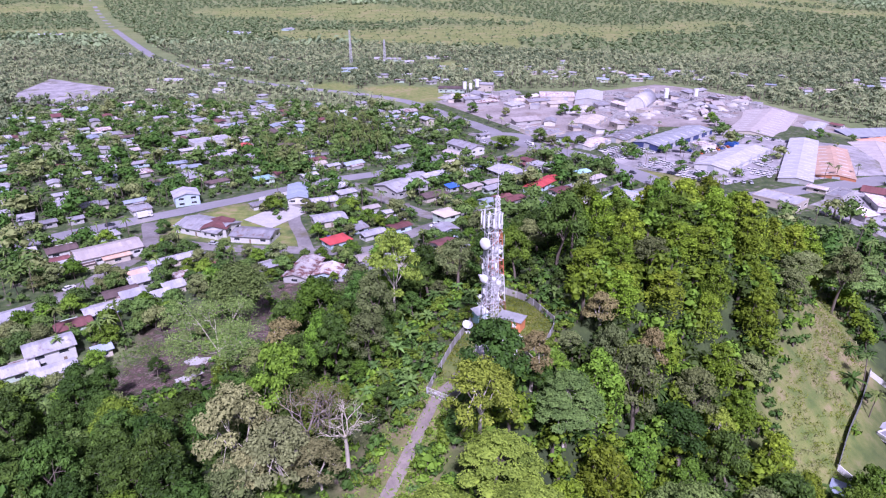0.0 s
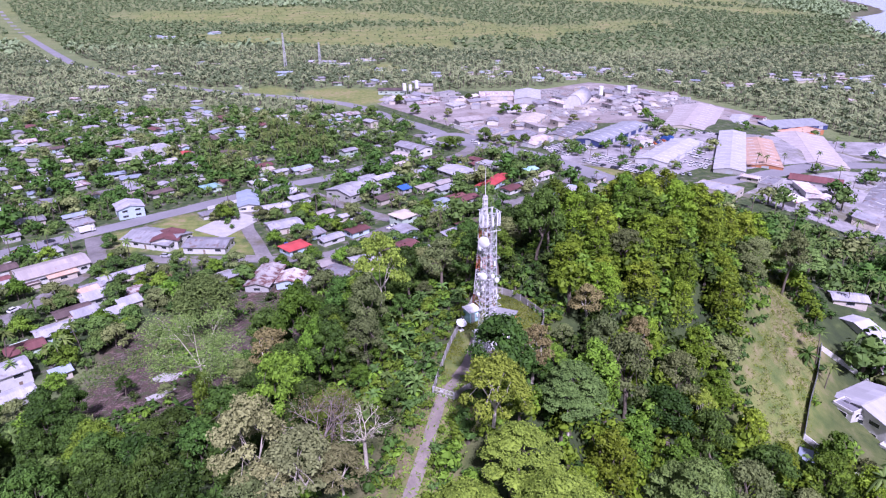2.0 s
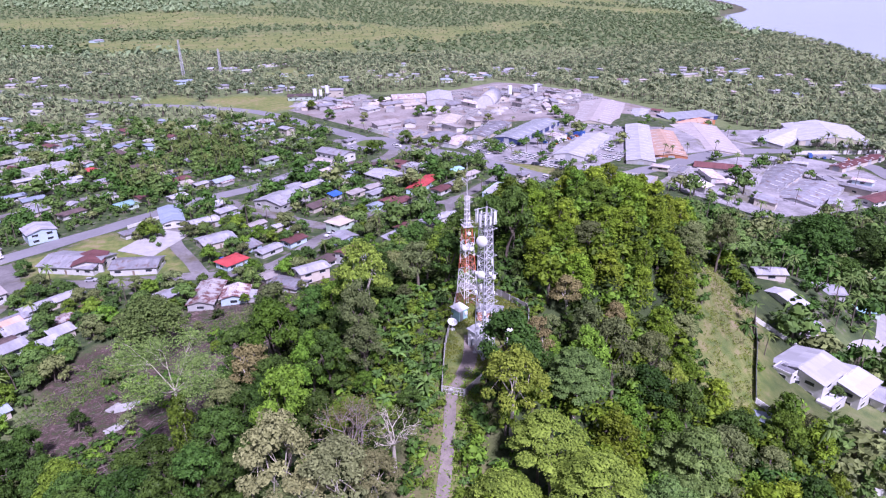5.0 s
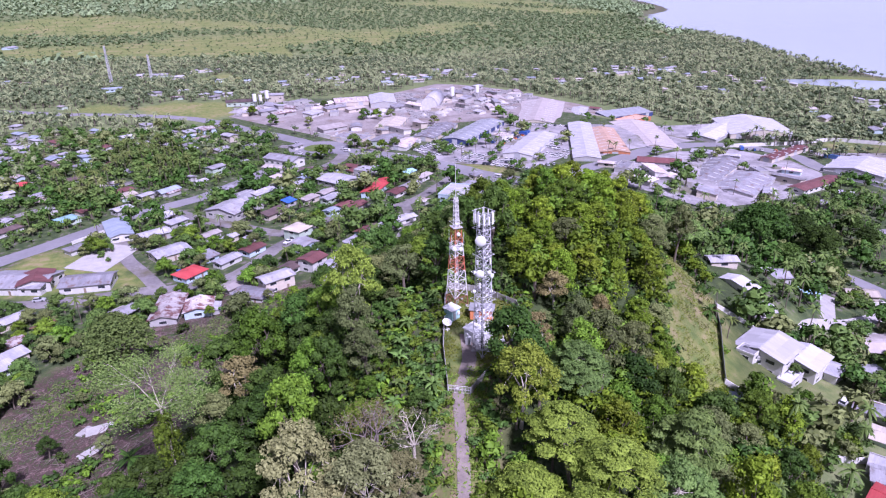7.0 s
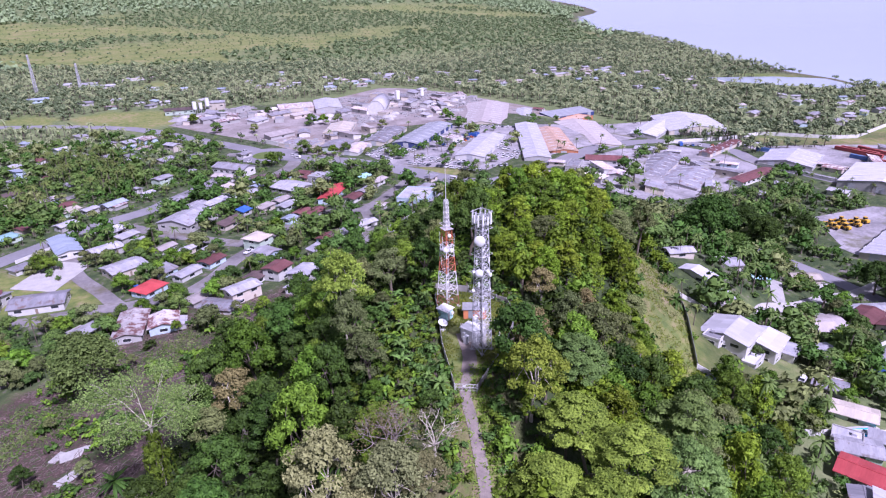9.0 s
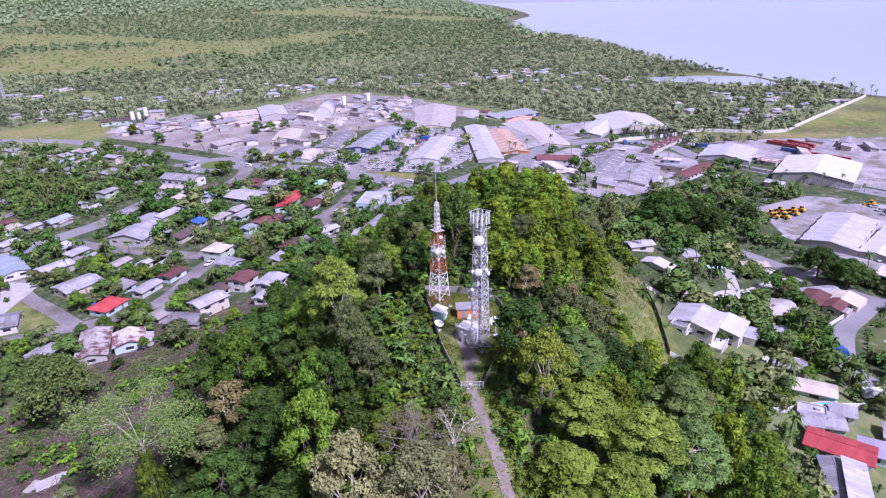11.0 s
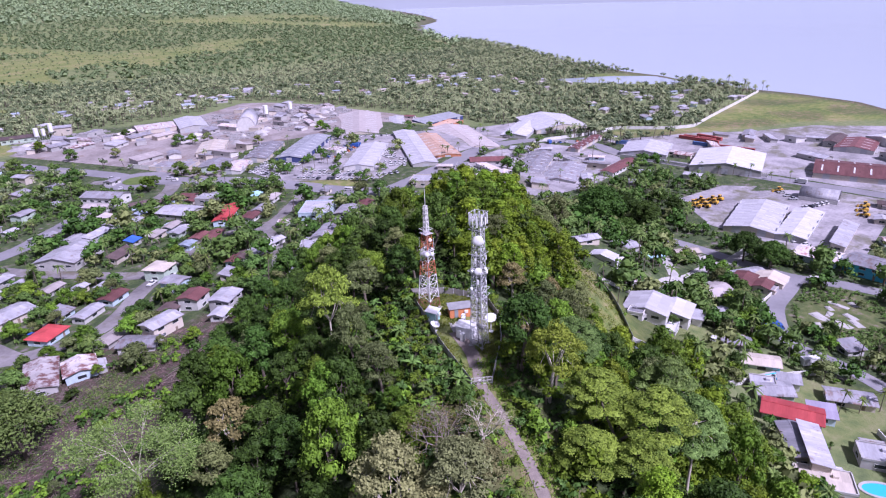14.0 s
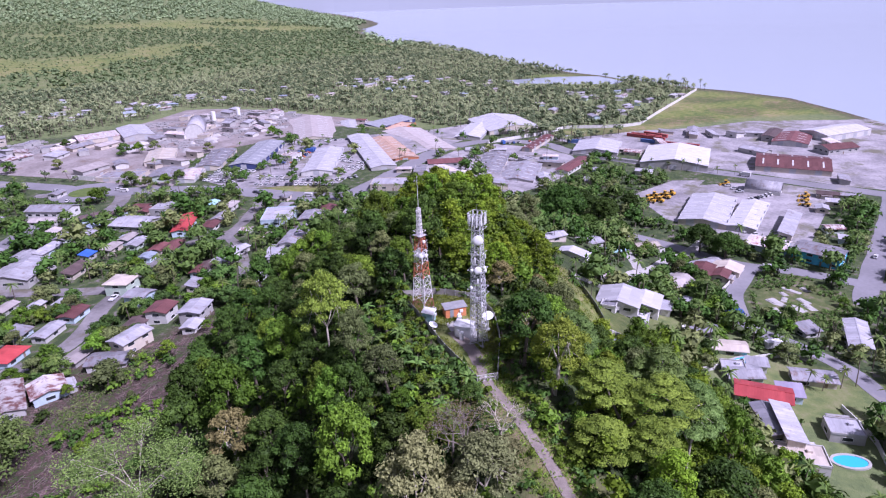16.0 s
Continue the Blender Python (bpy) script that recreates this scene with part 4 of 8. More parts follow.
def FIXED(put):
    put("layer", 5.5, 59, 1.0, 17, turn=0)
    for kind, x, y, top, r in SINGLE_TREES:
        height, spread = SIZES[kind]
        s = r / spread
        put(kind, x, y, s, 1.75 * spread, tall=min(max((top - gz(x, y)) / (height * s), 0.75), 1.7))
    put("rain", -64.5, 183.5, 1.15, 6)
    for x, y in ((-15, 119), (-5, 123), (-13, 112), (-8, 126)):
        put("dark", x, y, 0.85, 6)
    for x, y, k in BIG_TREES:
        put("big", x, y, k, 10)
    put("oil", -60.4, 132.6, 1.3, 6)
    for x, y in ((-48, 176), (-62, 160), (-75, 172), (-35, 170), (-30, 190), (-55, 196), (-12, 206), (-80, 150), (-66, 142), (-44, 150), (-20, 214), (-40, 212), (-70, 196), (4, 212)):
        put(("dark", "olive", "mid")[int(y) % 3], x, y, rng_f.uniform(0.35, 0.6), 5)
    for x, y in ((-10, 88), (-8, 94), (-6, 99), (-3, 104), (-12, 92), (-9, 101), (-5, 108), (-14, 80), (-12, 84), (22, 112), (26, 109), (20, 118), (3, 121), (-2, 117)):
        put("banana", x, y, rng_f.uniform(0.9, 1.4), 2.5)
    for x, y in ((-17, 86), (-14, 92), (-18, 99), (-11, 97), (-12, 105), (-6, 112), (-1, 120), (-9, 80), (15, 84), (19, 90), (23, 97)):
        put(("dark", "mid", "olive")[int(x) % 3], x, y, rng_f.uniform(0.4, 0.55), 6)
    for x, y in ((-30, 78), (-36, 92), (-22, 86), (-40, 84), (14, 50), (26, 96), (40, 100), (98, 128), (104, 140), (112, 146)):
        put("oil", x, y, rng_f.uniform(0.8, 1.2), 3)


rng_f = random.Random(4)
hill_trees()

# ---- the masts and their compound ----
def part(name, bm, mat, parent, label="", soft=False):
    me = bpy.data.meshes.new(name)
    bm.to_mesh(me)
    bm.free()
    for m in mat if isinstance(mat, (list, tuple)) else [mat]:
        me.materials.append(m)
    if soft:
        me.polygons.foreach_set("use_smooth", [True] * len(me.polygons))
    ob = new(name, me)
    ob.parent = parent
    if label:
        ob["label"] = label
    return ob


def box(bm, cx, cy, cz, sx, sy, sz, turn=0.0, bevel=0.0, mat=0):
    """A box by its centre and size, turned about z, with optional bevelled edges."""
    r = bmesh.ops.create_cube(bm, size=1, matrix=pose(cx, cy, cz, 0, 0, turn) @ Matrix.Diagonal((sx, sy, sz, 1)))
    vs = r["verts"]
    for f in {f for v in vs for f in v.link_faces}:
        f.material_index = mat
    if bevel:
        es = list({e for v in vs for e in v.link_edges})
        bmesh.ops.bevel(bm, geom=es, offset=bevel, segments=1, affect="EDGES", profile=0.5)
    return bm


def rod(bm, a, b, r, sides=5, r2=None):
    a, b = Vector(a), Vector(b)
    d = b - a
    m = Matrix.Translation((a + b) / 2) @ d.to_track_quat("Z", "Y").to_matrix().to_4x4()
    bmesh.ops.create_cone(bm, cap_ends=True, segments=sides, radius1=r, radius2=r if r2 is None else r2, depth=d.length, matrix=m)


STEEL = rough_surface("galvanised_steel", (0.4, 0.4, 0.42), (0.62, 0.62, 0.64), 0.8, rough=0.5, metal=0.2)
PAINT_RED = rough_surface("tower_orange_paint", (0.42, 0.11, 0.05), (0.62, 0.2, 0.1), 0.7, rough=0.55)
PAINT_WHITE = rough_surface("tower_white_paint", (0.6, 0.58, 0.58), (0.8, 0.78, 0.78), 0.7, rough=0.55)
RUST_RED = rough_surface("rusty_red_paint", (0.2, 0.07, 0.045), (0.36, 0.14, 0.09), 0.9, rough=0.75)
DISH_WHITE = rough_surface("dish_white", (0.74, 0.74, 0.75), (0.86, 0.86, 0.86), 0.7, rough=0.4)
CABLE = rough_surface("black_cable", (0.03, 0.03, 0.03), (0.07, 0.07, 0.07), 2.0, rough=0.6)
SHED_ORANGE = rough_surface("shed_orange", (0.55, 0.19, 0.07), (0.72, 0.28, 0.12), 0.6, rough=0.75)
SHED_WHITE = rough_surface("shed_white", (0.62, 0.62, 0.62), (0.8, 0.8, 0.8), 0.6, rough=0.7)
SHED_TEAL = rough_surface("shed_teal", (0.28, 0.5, 0.5), (0.42, 0.66, 0.66), 0.6, rough=0.7)
IRON_GREY = rough_surface("flat_iron_roof", (0.2, 0.2, 0.21), (0.34, 0.34, 0.35), 0.7, rough=0.6)
FENCE_GREY = rough_surface("fence_sheet", (0.24, 0.23, 0.21), (0.42, 0.4, 0.37), 0.4, rough=0.75, vary=0.3, stain=((0.2, 0.15, 0.1), 0.6))


def lattice(tower, half0, half1, z0, z1, bays, mat, r=0.07, turn=0.0, name="lattice_section"):
    """One four-sided lattice section with legs, rings and crossed bracing."""
    bm = bmesh.new()
    cs = [(-1, -1), (1, -1), (1, 1), (-1, 1)]
    rot = Matrix.Rotation(radians(turn), 3, "Z")

    def corner(i, k):
        h = half0 + (half1 - half0) * k
        return rot @ Vector((cs[i][0] * h, cs[i][1] * h, z0 + (z1 - z0) * k))

    for i in range(4):
        j = (i + 1) % 4
        rod(bm, corner(i, 0), corner(i, 1), r)
        for n in range(bays):
            a, c = n / bays, (n + 1) / bays
            rod(bm, corner(i, a), corner(j, c), r * 0.55, 4)
            rod(bm, corner(j, a), corner(i, c), r * 0.55, 4)
            rod(bm, corner(i, c), corner(j, c), r * 0.5, 4)
    return part(name, bm, mat, tower)


def drum_dish(parent, x, y, z, r, heading, depth=0.35, tilt=0.0, name="microwave_dish"):
    """A round drum antenna with a domed face, a back cone and a bracket; heading in degrees, 0 faces -y."""
    bm = bmesh.new()
    prof = [(0, -depth - r * 0.16), (r * 0.6, -depth - r * 0.11), (r * 0.95, -depth), (r, -depth * 0.9), (r, 0), (r * 0.85, 0.06), (r * 0.3, r * 0.35), (0, r * 0.38)]
    n = 20
    rings = []
    for rr, yy in prof:
        rings.append([bm.verts.new((rr * math.cos(a * math.tau / n), yy, rr * math.sin(a * math.tau / n))) for a in range(n)] if rr else [bm.verts.new((0, yy, 0))])
    for p, q in zip(rings, rings[1:]):
        for a in range(n):
            b = (a + 1) % n
            bm.faces.new([v for v in dict.fromkeys((p[a % len(p)], p[b % len(p)], q[b % len(q)], q[a % len(q)]))])
    bmesh.ops.recalc_face_normals(bm, faces=bm.faces)
    d = part(name, bm, DISH_WHITE, parent, "white drum dish", True)
    d.matrix_basis = pose(x, y, z, tilt, 0, heading)
    bm = bmesh.new()
    box(bm, 0, r * 0.36 + 0.2, 0, 0.12, 0.5, 0.12)
    bracket = part("bracket", bm, STEEL, d)
    return d


def panel_antenna(parent, x, y, z, h, heading, w=0.28):
    bm = bmesh.new()
    box(bm, 0, -0.1, 0, w, 0.16, h, bevel=0.04)
    o = part("panel_antenna", bm, DISH_WHITE, parent, "tall white panel antenna")
    o.matrix_basis = pose(x, y, z, 0, 0, heading)
    bm = bmesh.new()
    rod(bm, (0, 0.08, -h * 0.55), (0, 0.08, h * 0.6), 0.04)
    part("pole", bm, STEEL, o)
    return o


def ring_frame(parent, half, z, mat, turn, name="ring_frame", r=0.05):
    bm = bmesh.new()
    rot = Matrix.Rotation(radians(turn), 3, "Z")
    c = [rot @ Vector((sx * half, sy * half, z)) for sx, sy in ((-1, -1), (1, -1), (1, 1), (-1, 1))]
    for a, b in zip(c, c[1:] + c[:1]):
        rod(bm, a, b, r, 4)
    return part(name, bm, mat, parent)


def white_mast(x, y):
    t = new("telecom_tower")
    t.location = (x, y, gz(x, y) + 0.05)
    tagged(t, "galvanised grey lattice telecom tower with white dishes and panel antennas", "tower")
    n, top = 7, 26.6
    half = lambda z: 1.3 - 0.55 * z / top
    for k in range(n):
        a, b = top * k / n, top * (k + 1) / n
        lattice(t, half(a), half(b), a, b, 3, STEEL, 0.085, 18)
    for sx, sy in ((-1, -1), (1, -1), (1, 1), (-1, 1)):
        bm = bmesh.new()
        p = Matrix.Rotation(radians(18), 3, "Z") @ Vector((sx * 1.3, sy * 1.3, 0))
        box(bm, p.x, p.y, -0.35, 0.6, 0.6, 1.0)
        part("footing", bm, CONCRETE, t)
    bm = bmesh.new()
    for k in range(5):
        rod(bm, (-0.25 + k * 0.1, 0.2, 0.2), (-0.25 + k * 0.1, 0.2, top - 1), 0.035, 4)
    part("cable_run", bm, CABLE, t, "bundle of black cables")
    bm = bmesh.new()
    for sx in (-0.2, 0.2):
        rod(bm, (0.35 + sx, -0.3, 0.2), (0.35 + sx, -0.3, top), 0.03, 4)
    for k in range(60):
        rod(bm, (0.15, -0.3, 0.4 + k * 0.43), (0.55, -0.3, 0.4 + k * 0.43), 0.018, 3)
    part("ladder", bm, STEEL, t)
    # head frame with its ring of panels
    for z in (24.2, 25.4, 27.2):
        ring_frame(t, 1.35, z, STEEL, 18)
    for k in range(12):
        a = k * 30 + 8
        rr = 1.55
        panel_antenna(t, rr * math.sin(radians(a)), -rr * math.cos(radians(a)), 25.9 + 0.25 * (k % 2), 2.1 if k % 3 else 1.5, a)
    bm = bmesh.new()
    rod(bm, (0.2, 0.2, top), (0.2, 0.2, top + 2.2), 0.03, 5, 0.015)
    part("lightning_rod", bm, STEEL, t)
    # dishes and their cross arms
    drum_dish(t, -0.95, -0.95, 22.3, 0.95, -42)
    drum_dish(t, -1.0, -0.85, 16.2, 0.72, -42)
    drum_dish(t, 1.15, -0.7, 15.4, 0.45, 40)
    drum_dish(t, 1.25, -0.3, 12.2, 0.32, 70)
    drum_dish(t, -1.35, 0.2, 16.0, 0.35, -100)
    drum_dish(t, -1.4, 0.3, 12.4, 0.3, -110)
    drum_dish(t, 0.4, -1.2, 16.4, 0.3, 10)
    for z, hh in ((19.4, 1.35), (16.0, 1.5), (12.1, 1.55), (10.8, 1.6)):
        ring_frame(t, hh, z, STEEL, 18, "cross_arm")
    for z, a in ((18.6, 30), (18.2, -70), (14.0, -50), (10.2, -60), (13.2, 60), (9.0, -20)):
        panel_antenna(t, 1.35 * math.sin(radians(a)), -1.35 * math.cos(radians(a)), z, 0.9, a, 0.35)
    return t


def orange_mast(x, y):
    t = new("radio_mast")
    t.location = (x, y, gz(x, y) + 0.05)
    tagged(t, "orange and white banded lattice radio mast with whip antenna", "tower")
    half = lambda z: 1.65 - 0.95 * z / 17.0
    for z0, z1, bays, m in ((0, 2.2, 1, RUST_RED), (2.2, 7.8, 3, PAINT_WHITE), (7.8, 11.0, 2, PAINT_RED), (11.0, 13.8, 2, PAINT_WHITE), (13.8, 17.2, 2, PAINT_RED)):
        lattice(t, half(z0), half(z1), z0, z1, bays, m, 0.1, 12)
    lattice(t, 0.45, 0.28, 17.2, 23.2, 7, PAINT_WHITE, 0.07, 12, "top_section")
    for z, h in ((12.6, 1.15), (17.2, 1.0)):
        bm = bmesh.new()
        for k in range(7):
            box(bm, 0, -h + k * h / 3, z, 2 * h, h / 3.4, 0.06, 0)
        part("platform", bm, STEEL, t)
        ring_frame(t, h, z + 0.95, PAINT_WHITE, 0, "guard_rail")
    for k in range(5):
        z = 18.6 + k * 1.0
        bm = bmesh.new()
        for a in range(12):
            p = [Vector((0.55 * math.cos(b * math.tau / 12), 0.55 * math.sin(b * math.tau / 12), z)) for b in (a, a + 1)]
            rod(bm, p[0], p[1], 0.05, 4)
        rod(bm, (-0.55, 0, z), (0.55, 0, z), 0.03, 4)
        part("ring_antenna", bm, PAINT_WHITE, t)
    bm = bmesh.new()
    rod(bm, (0, 0, 23.0), (0, 0, 30.0), 0.07, 6, 0.03)
    part("whip_antenna", bm, PAINT_WHITE, t)
    for a, z, ln in ((-60, 14.5, 2.6), (60, 14.8, 2.4), (150, 15, 2.6), (-130, 15.3, 2.2), (-80, 10.5, 1.8)):
        bm = bmesh.new()
        p = Vector((1.5 * math.sin(radians(a)), -1.5 * math.cos(radians(a)), z))
        rod(bm, (p.x, p.y, z - ln / 2), (p.x, p.y, z + ln / 2), 0.045, 5)
        rod(bm, (p.x * 0.4, p.y * 0.4, z), (p.x, p.y, z), 0.035, 4)
        part("dipole_antenna", bm, PAINT_WHITE, t)
    drum_dish(t, -0.8, -0.8, 12.9, 0.45, -40)
    drum_dish(t, 0.5, -0.9, 12.6, 0.42, 15)
    drum_dish(t, 0.1, -0.9, 15.9, 0.35, -10)
    bm = bmesh.new()
    for sx in (-0.2, 0.2):
        rod(bm, (sx, -0.2, 0.2), (sx, -0.2, 20), 0.035, 4)
    for k in range(48):
        rod(bm, (-0.2, -0.2, 0.4 + k * 0.41), (0.2, -0.2, 0.4 + k * 0.41), 0.02, 3)
    part("ladder", bm, PAINT_WHITE, t)
    for sx, sy in ((-1, -1), (1, -1), (1, 1), (-1, 1)):
        bm = bmesh.new()
        box(bm, sx * 1.65, sy * 1.65, -0.35, 0.7, 0.7, 1.0)
        part("footing", bm, CONCRETE, t)
    return t


def hut(name, x, y, rot, w, d, h, wall, roof, label, rise=0.25):
    ob = new(name)
    ob.matrix_basis = pose(x, y, gz(x, y) + 0.05, 0, 0, rot)
    tagged(ob, label, "hut")
    bm = bmesh.new()
    box(bm, 0, 0, h / 2 - 0.3, w, d, h + 0.6, bevel=0.03)
    part("wall", bm, wall, ob)
    bm = bmesh.new()
    box(bm, 0, 0, 0, w + 0.5, d + 0.5, 0.14, bevel=0.03)
    r = part("roof", bm, roof, ob)
    r.matrix_basis = pose(0, 0, h + 0.06 + rise * 0.3, math.degrees(math.atan2(rise, d)), 0, 0)
    bm = bmesh.new()
    box(bm, -w * 0.2, -d / 2 - 0.03, 0.95, 0.8, 0.06, 1.9)
    part("door", bm, DOOR_GREY, ob)
    bm = bmesh.new()
    box(bm, w * 0.25, -d / 2 - 0.15, h * 0.6, 0.7, 0.32, 0.6, bevel=0.03)
    part("air_conditioner", bm, SHED_WHITE, ob)
    return ob


DOOR_GREY = rough_surface("steel_door", (0.2, 0.22, 0.23), (0.34, 0.36, 0.37), 1.0, rough=0.6)
white_mast(7.6, 92.4)
orange_mast(10.1, 110.6)
hut("transmitter_hut", 6.9, 105.6, 28, 2.3, 2.2, 2.3, SHED_TEAL, SHED_WHITE, "small teal hut with white sheet roof")
hut("equipment_shed", 12.6, 103.6, -30, 4.6, 2.4, 2.1, SHED_ORANGE, IRON_GREY, "orange shed with grey flat iron roof", 0.2)
hut("equipment_shelter", 8.0, 96.6, 28, 2.6, 3.4, 2.3, SHED_WHITE, SHED_WHITE, "white equipment shelter beside the telecom tower", 0.15)


def cabinet(x, y, rot):
    ob = new("power_cabinet")
    ob.matrix_basis = pose(x, y, gz(x, y) + 0.08, 0, 0, rot)
    tagged(ob, "white steel power cabinet beside the shelter", "cabinet")
    bm = bmesh.new()
    box(bm, 0, 0, 0.8, 0.9, 0.7, 1.6, bevel=0.04)
    part("body", bm, SHED_WHITE, ob)
    bm = bmesh.new()
    box(bm, 0, -0.37, 0.8, 0.75, 0.04, 1.4)
    part("door", bm, DOOR_GREY, ob)


for cx_, cy_ in ((6.1, 95.6), (6.5, 96.9), (10.6, 100.2), (11.3, 101.0)):
    cabinet(cx_, cy_, 28)


def ground_dish(x, y, r, heading, tall, label):
    ob = new("satellite_dish")
    ob.matrix_basis = pose(x, y, gz(x, y), 0, 0, heading)
    tagged(ob, label, "satellite dish")
    bm = bmesh.new()
    rod(bm, (0, 0, -0.3), (0, 0, tall), 0.1, 8)
    box(bm, 0, 0, 0.1, 0.8, 0.8, 0.3, bevel=0.03)
    part("pedestal", bm, SHED_WHITE, ob)
    bm = bmesh.new()
    n, rings = 24, []
    for k in range(6):
        q = k / 5
        rings.append([bm.verts.new((r * q * math.cos(a * math.tau / n), r * q * math.sin(a * math.tau / n), 0.35 * r * q * q)) for a in range(n)] if k else [bm.verts.new((0, 0, 0))])
    for p, q in zip(rings, rings[1:]):
        for a in range(n):
            b = (a + 1) % n
            bm.faces.new(list(dict.fromkeys((p[a % len(p)], q[a], q[b], p[b % len(p)]))))
    d = part("dish", bm, DISH_WHITE, ob, "white parabolic bowl", True)
    d.matrix_basis = pose(0, 0, tall, 24, 0, 0)
    s = d.modifiers.new("thickness", "SOLIDIFY")
    s.thickness = 0.05
    bm = bmesh.new()
    rod(bm, (0, 0, 0.0), (0, 0, 0.9 * r), 0.04)
    part("feed", bm, STEEL, d)
    return ob


ground_dish(4.4, 102.0, 0.95, 20, 1.5, "white satellite dish beside the teal hut")
ground_dish(12.6, 94.2, 1.15, -60, 3.0, "large white satellite dish on a pole")


def fence(name, pts, label, panel_h=1.7, gap=2.4, mat=None, post_mat=None, thick=0.05, lift=0.0):
    """A fence over the land: posts, with a panel between each two."""
    ob = new(name)
    tagged(ob, label, name.replace("_", " "))
    p = np.array(pts, float)
    seg = np.linalg.norm(np.diff(p, axis=0), axis=1)
    s = np.concatenate([[0], np.cumsum(seg)])
    n = max(1, int(round(s[-1] / gap)))
    q = np.linspace(0, s[-1], n + 1)
    c = [(np.interp(v, s, p[:, 0]), np.interp(v, s, p[:, 1])) for v in q]
    c = [Vector((a, b, gz(a, b) + lift)) for a, b in c]
    ob.location = c[0]
    pm = bmesh.new()
    box(pm, 0, 0, panel_h / 2 - 0.2, 0.1 + thick, 0.1 + thick, panel_h + 0.5)
    pme = bpy.data.meshes.new("post")
    pm.to_mesh(pme)
    pm.free()
    pme.materials.append(post_mat or STEEL)
    for v in c:
        o = new("post", pme)
        o.parent = ob
        o.matrix_basis = Matrix.Translation(v - c[0])
    for a, b in zip(c, c[1:]):
        d = b - a
        L = math.hypot(d.x, d.y)
        nrm = Vector((-d.y, d.x, 0)) / L * thick / 2
        vs = [a - c[0] + nrm, a - c[0] - nrm, b - c[0] - nrm, b - c[0] + nrm]
        v = [(w.x, w.y, w.z - 0.3) for w in vs] + [(w.x, w.y, w.z + panel_h) for w in vs]
        me = mesh_data("panel", v, [(0, 3, 2, 1), (4, 5, 6, 7), (0, 1, 5, 4), (1, 2, 6, 5), (2, 3, 7, 6), (3, 0, 4, 7)], mats=[mat or FENCE_GREY])
        o = new("panel", me)
        o.parent = ob
    return ob


FENCE_LABEL = "weathered grey sheet fence round the mast compound"
fence("fence", [(-2.7, 83.9), (1.4, 96.5), (6.2, 107.5), (8.4, 113.2), (11, 118)], FENCE_LABEL, 1.5)
fence("fence", [(0.5, 81.8), (11.3, 90), (18, 97.3), (21, 104), (17, 113), (11, 118)], FENCE_LABEL, 1.5, mat=FENCE_GREY)
WIRE = rough_surface("gate_mesh", (0.5, 0.48, 0.46), (0.68, 0.66, 0.63), 2.0, rough=0.6)
gate = new("gate")
gate.matrix_basis = pose(-1.1, 82.85, gz(-1.1, 82.85) + 0.05, 0, 0, math.degrees(math.atan2(81.8 - 83.9, 3.2)))
tagged(gate, "pale metal double gate across the track", "gate")
for side in (-1, 1):
    bm = bmesh.new()
    for zz in (0.15, 0.8, 1.45):
        box(bm, side * 0.92, 0, zz, 1.75, 0.06, 0.07)
    for k in range(8):
        box(bm, side * (0.08 + k * 0.24), 0, 0.8, 0.05, 0.05, 1.35)
    part("gate_leaf", bm, WIRE, gate)
bm = bmesh.new()
box(bm, -0.3, -0.06, 1.05, 0.5, 0.03, 0.35)
part("sign_plate", bm, SHED_WHITE, gate, "blank white sign plate")

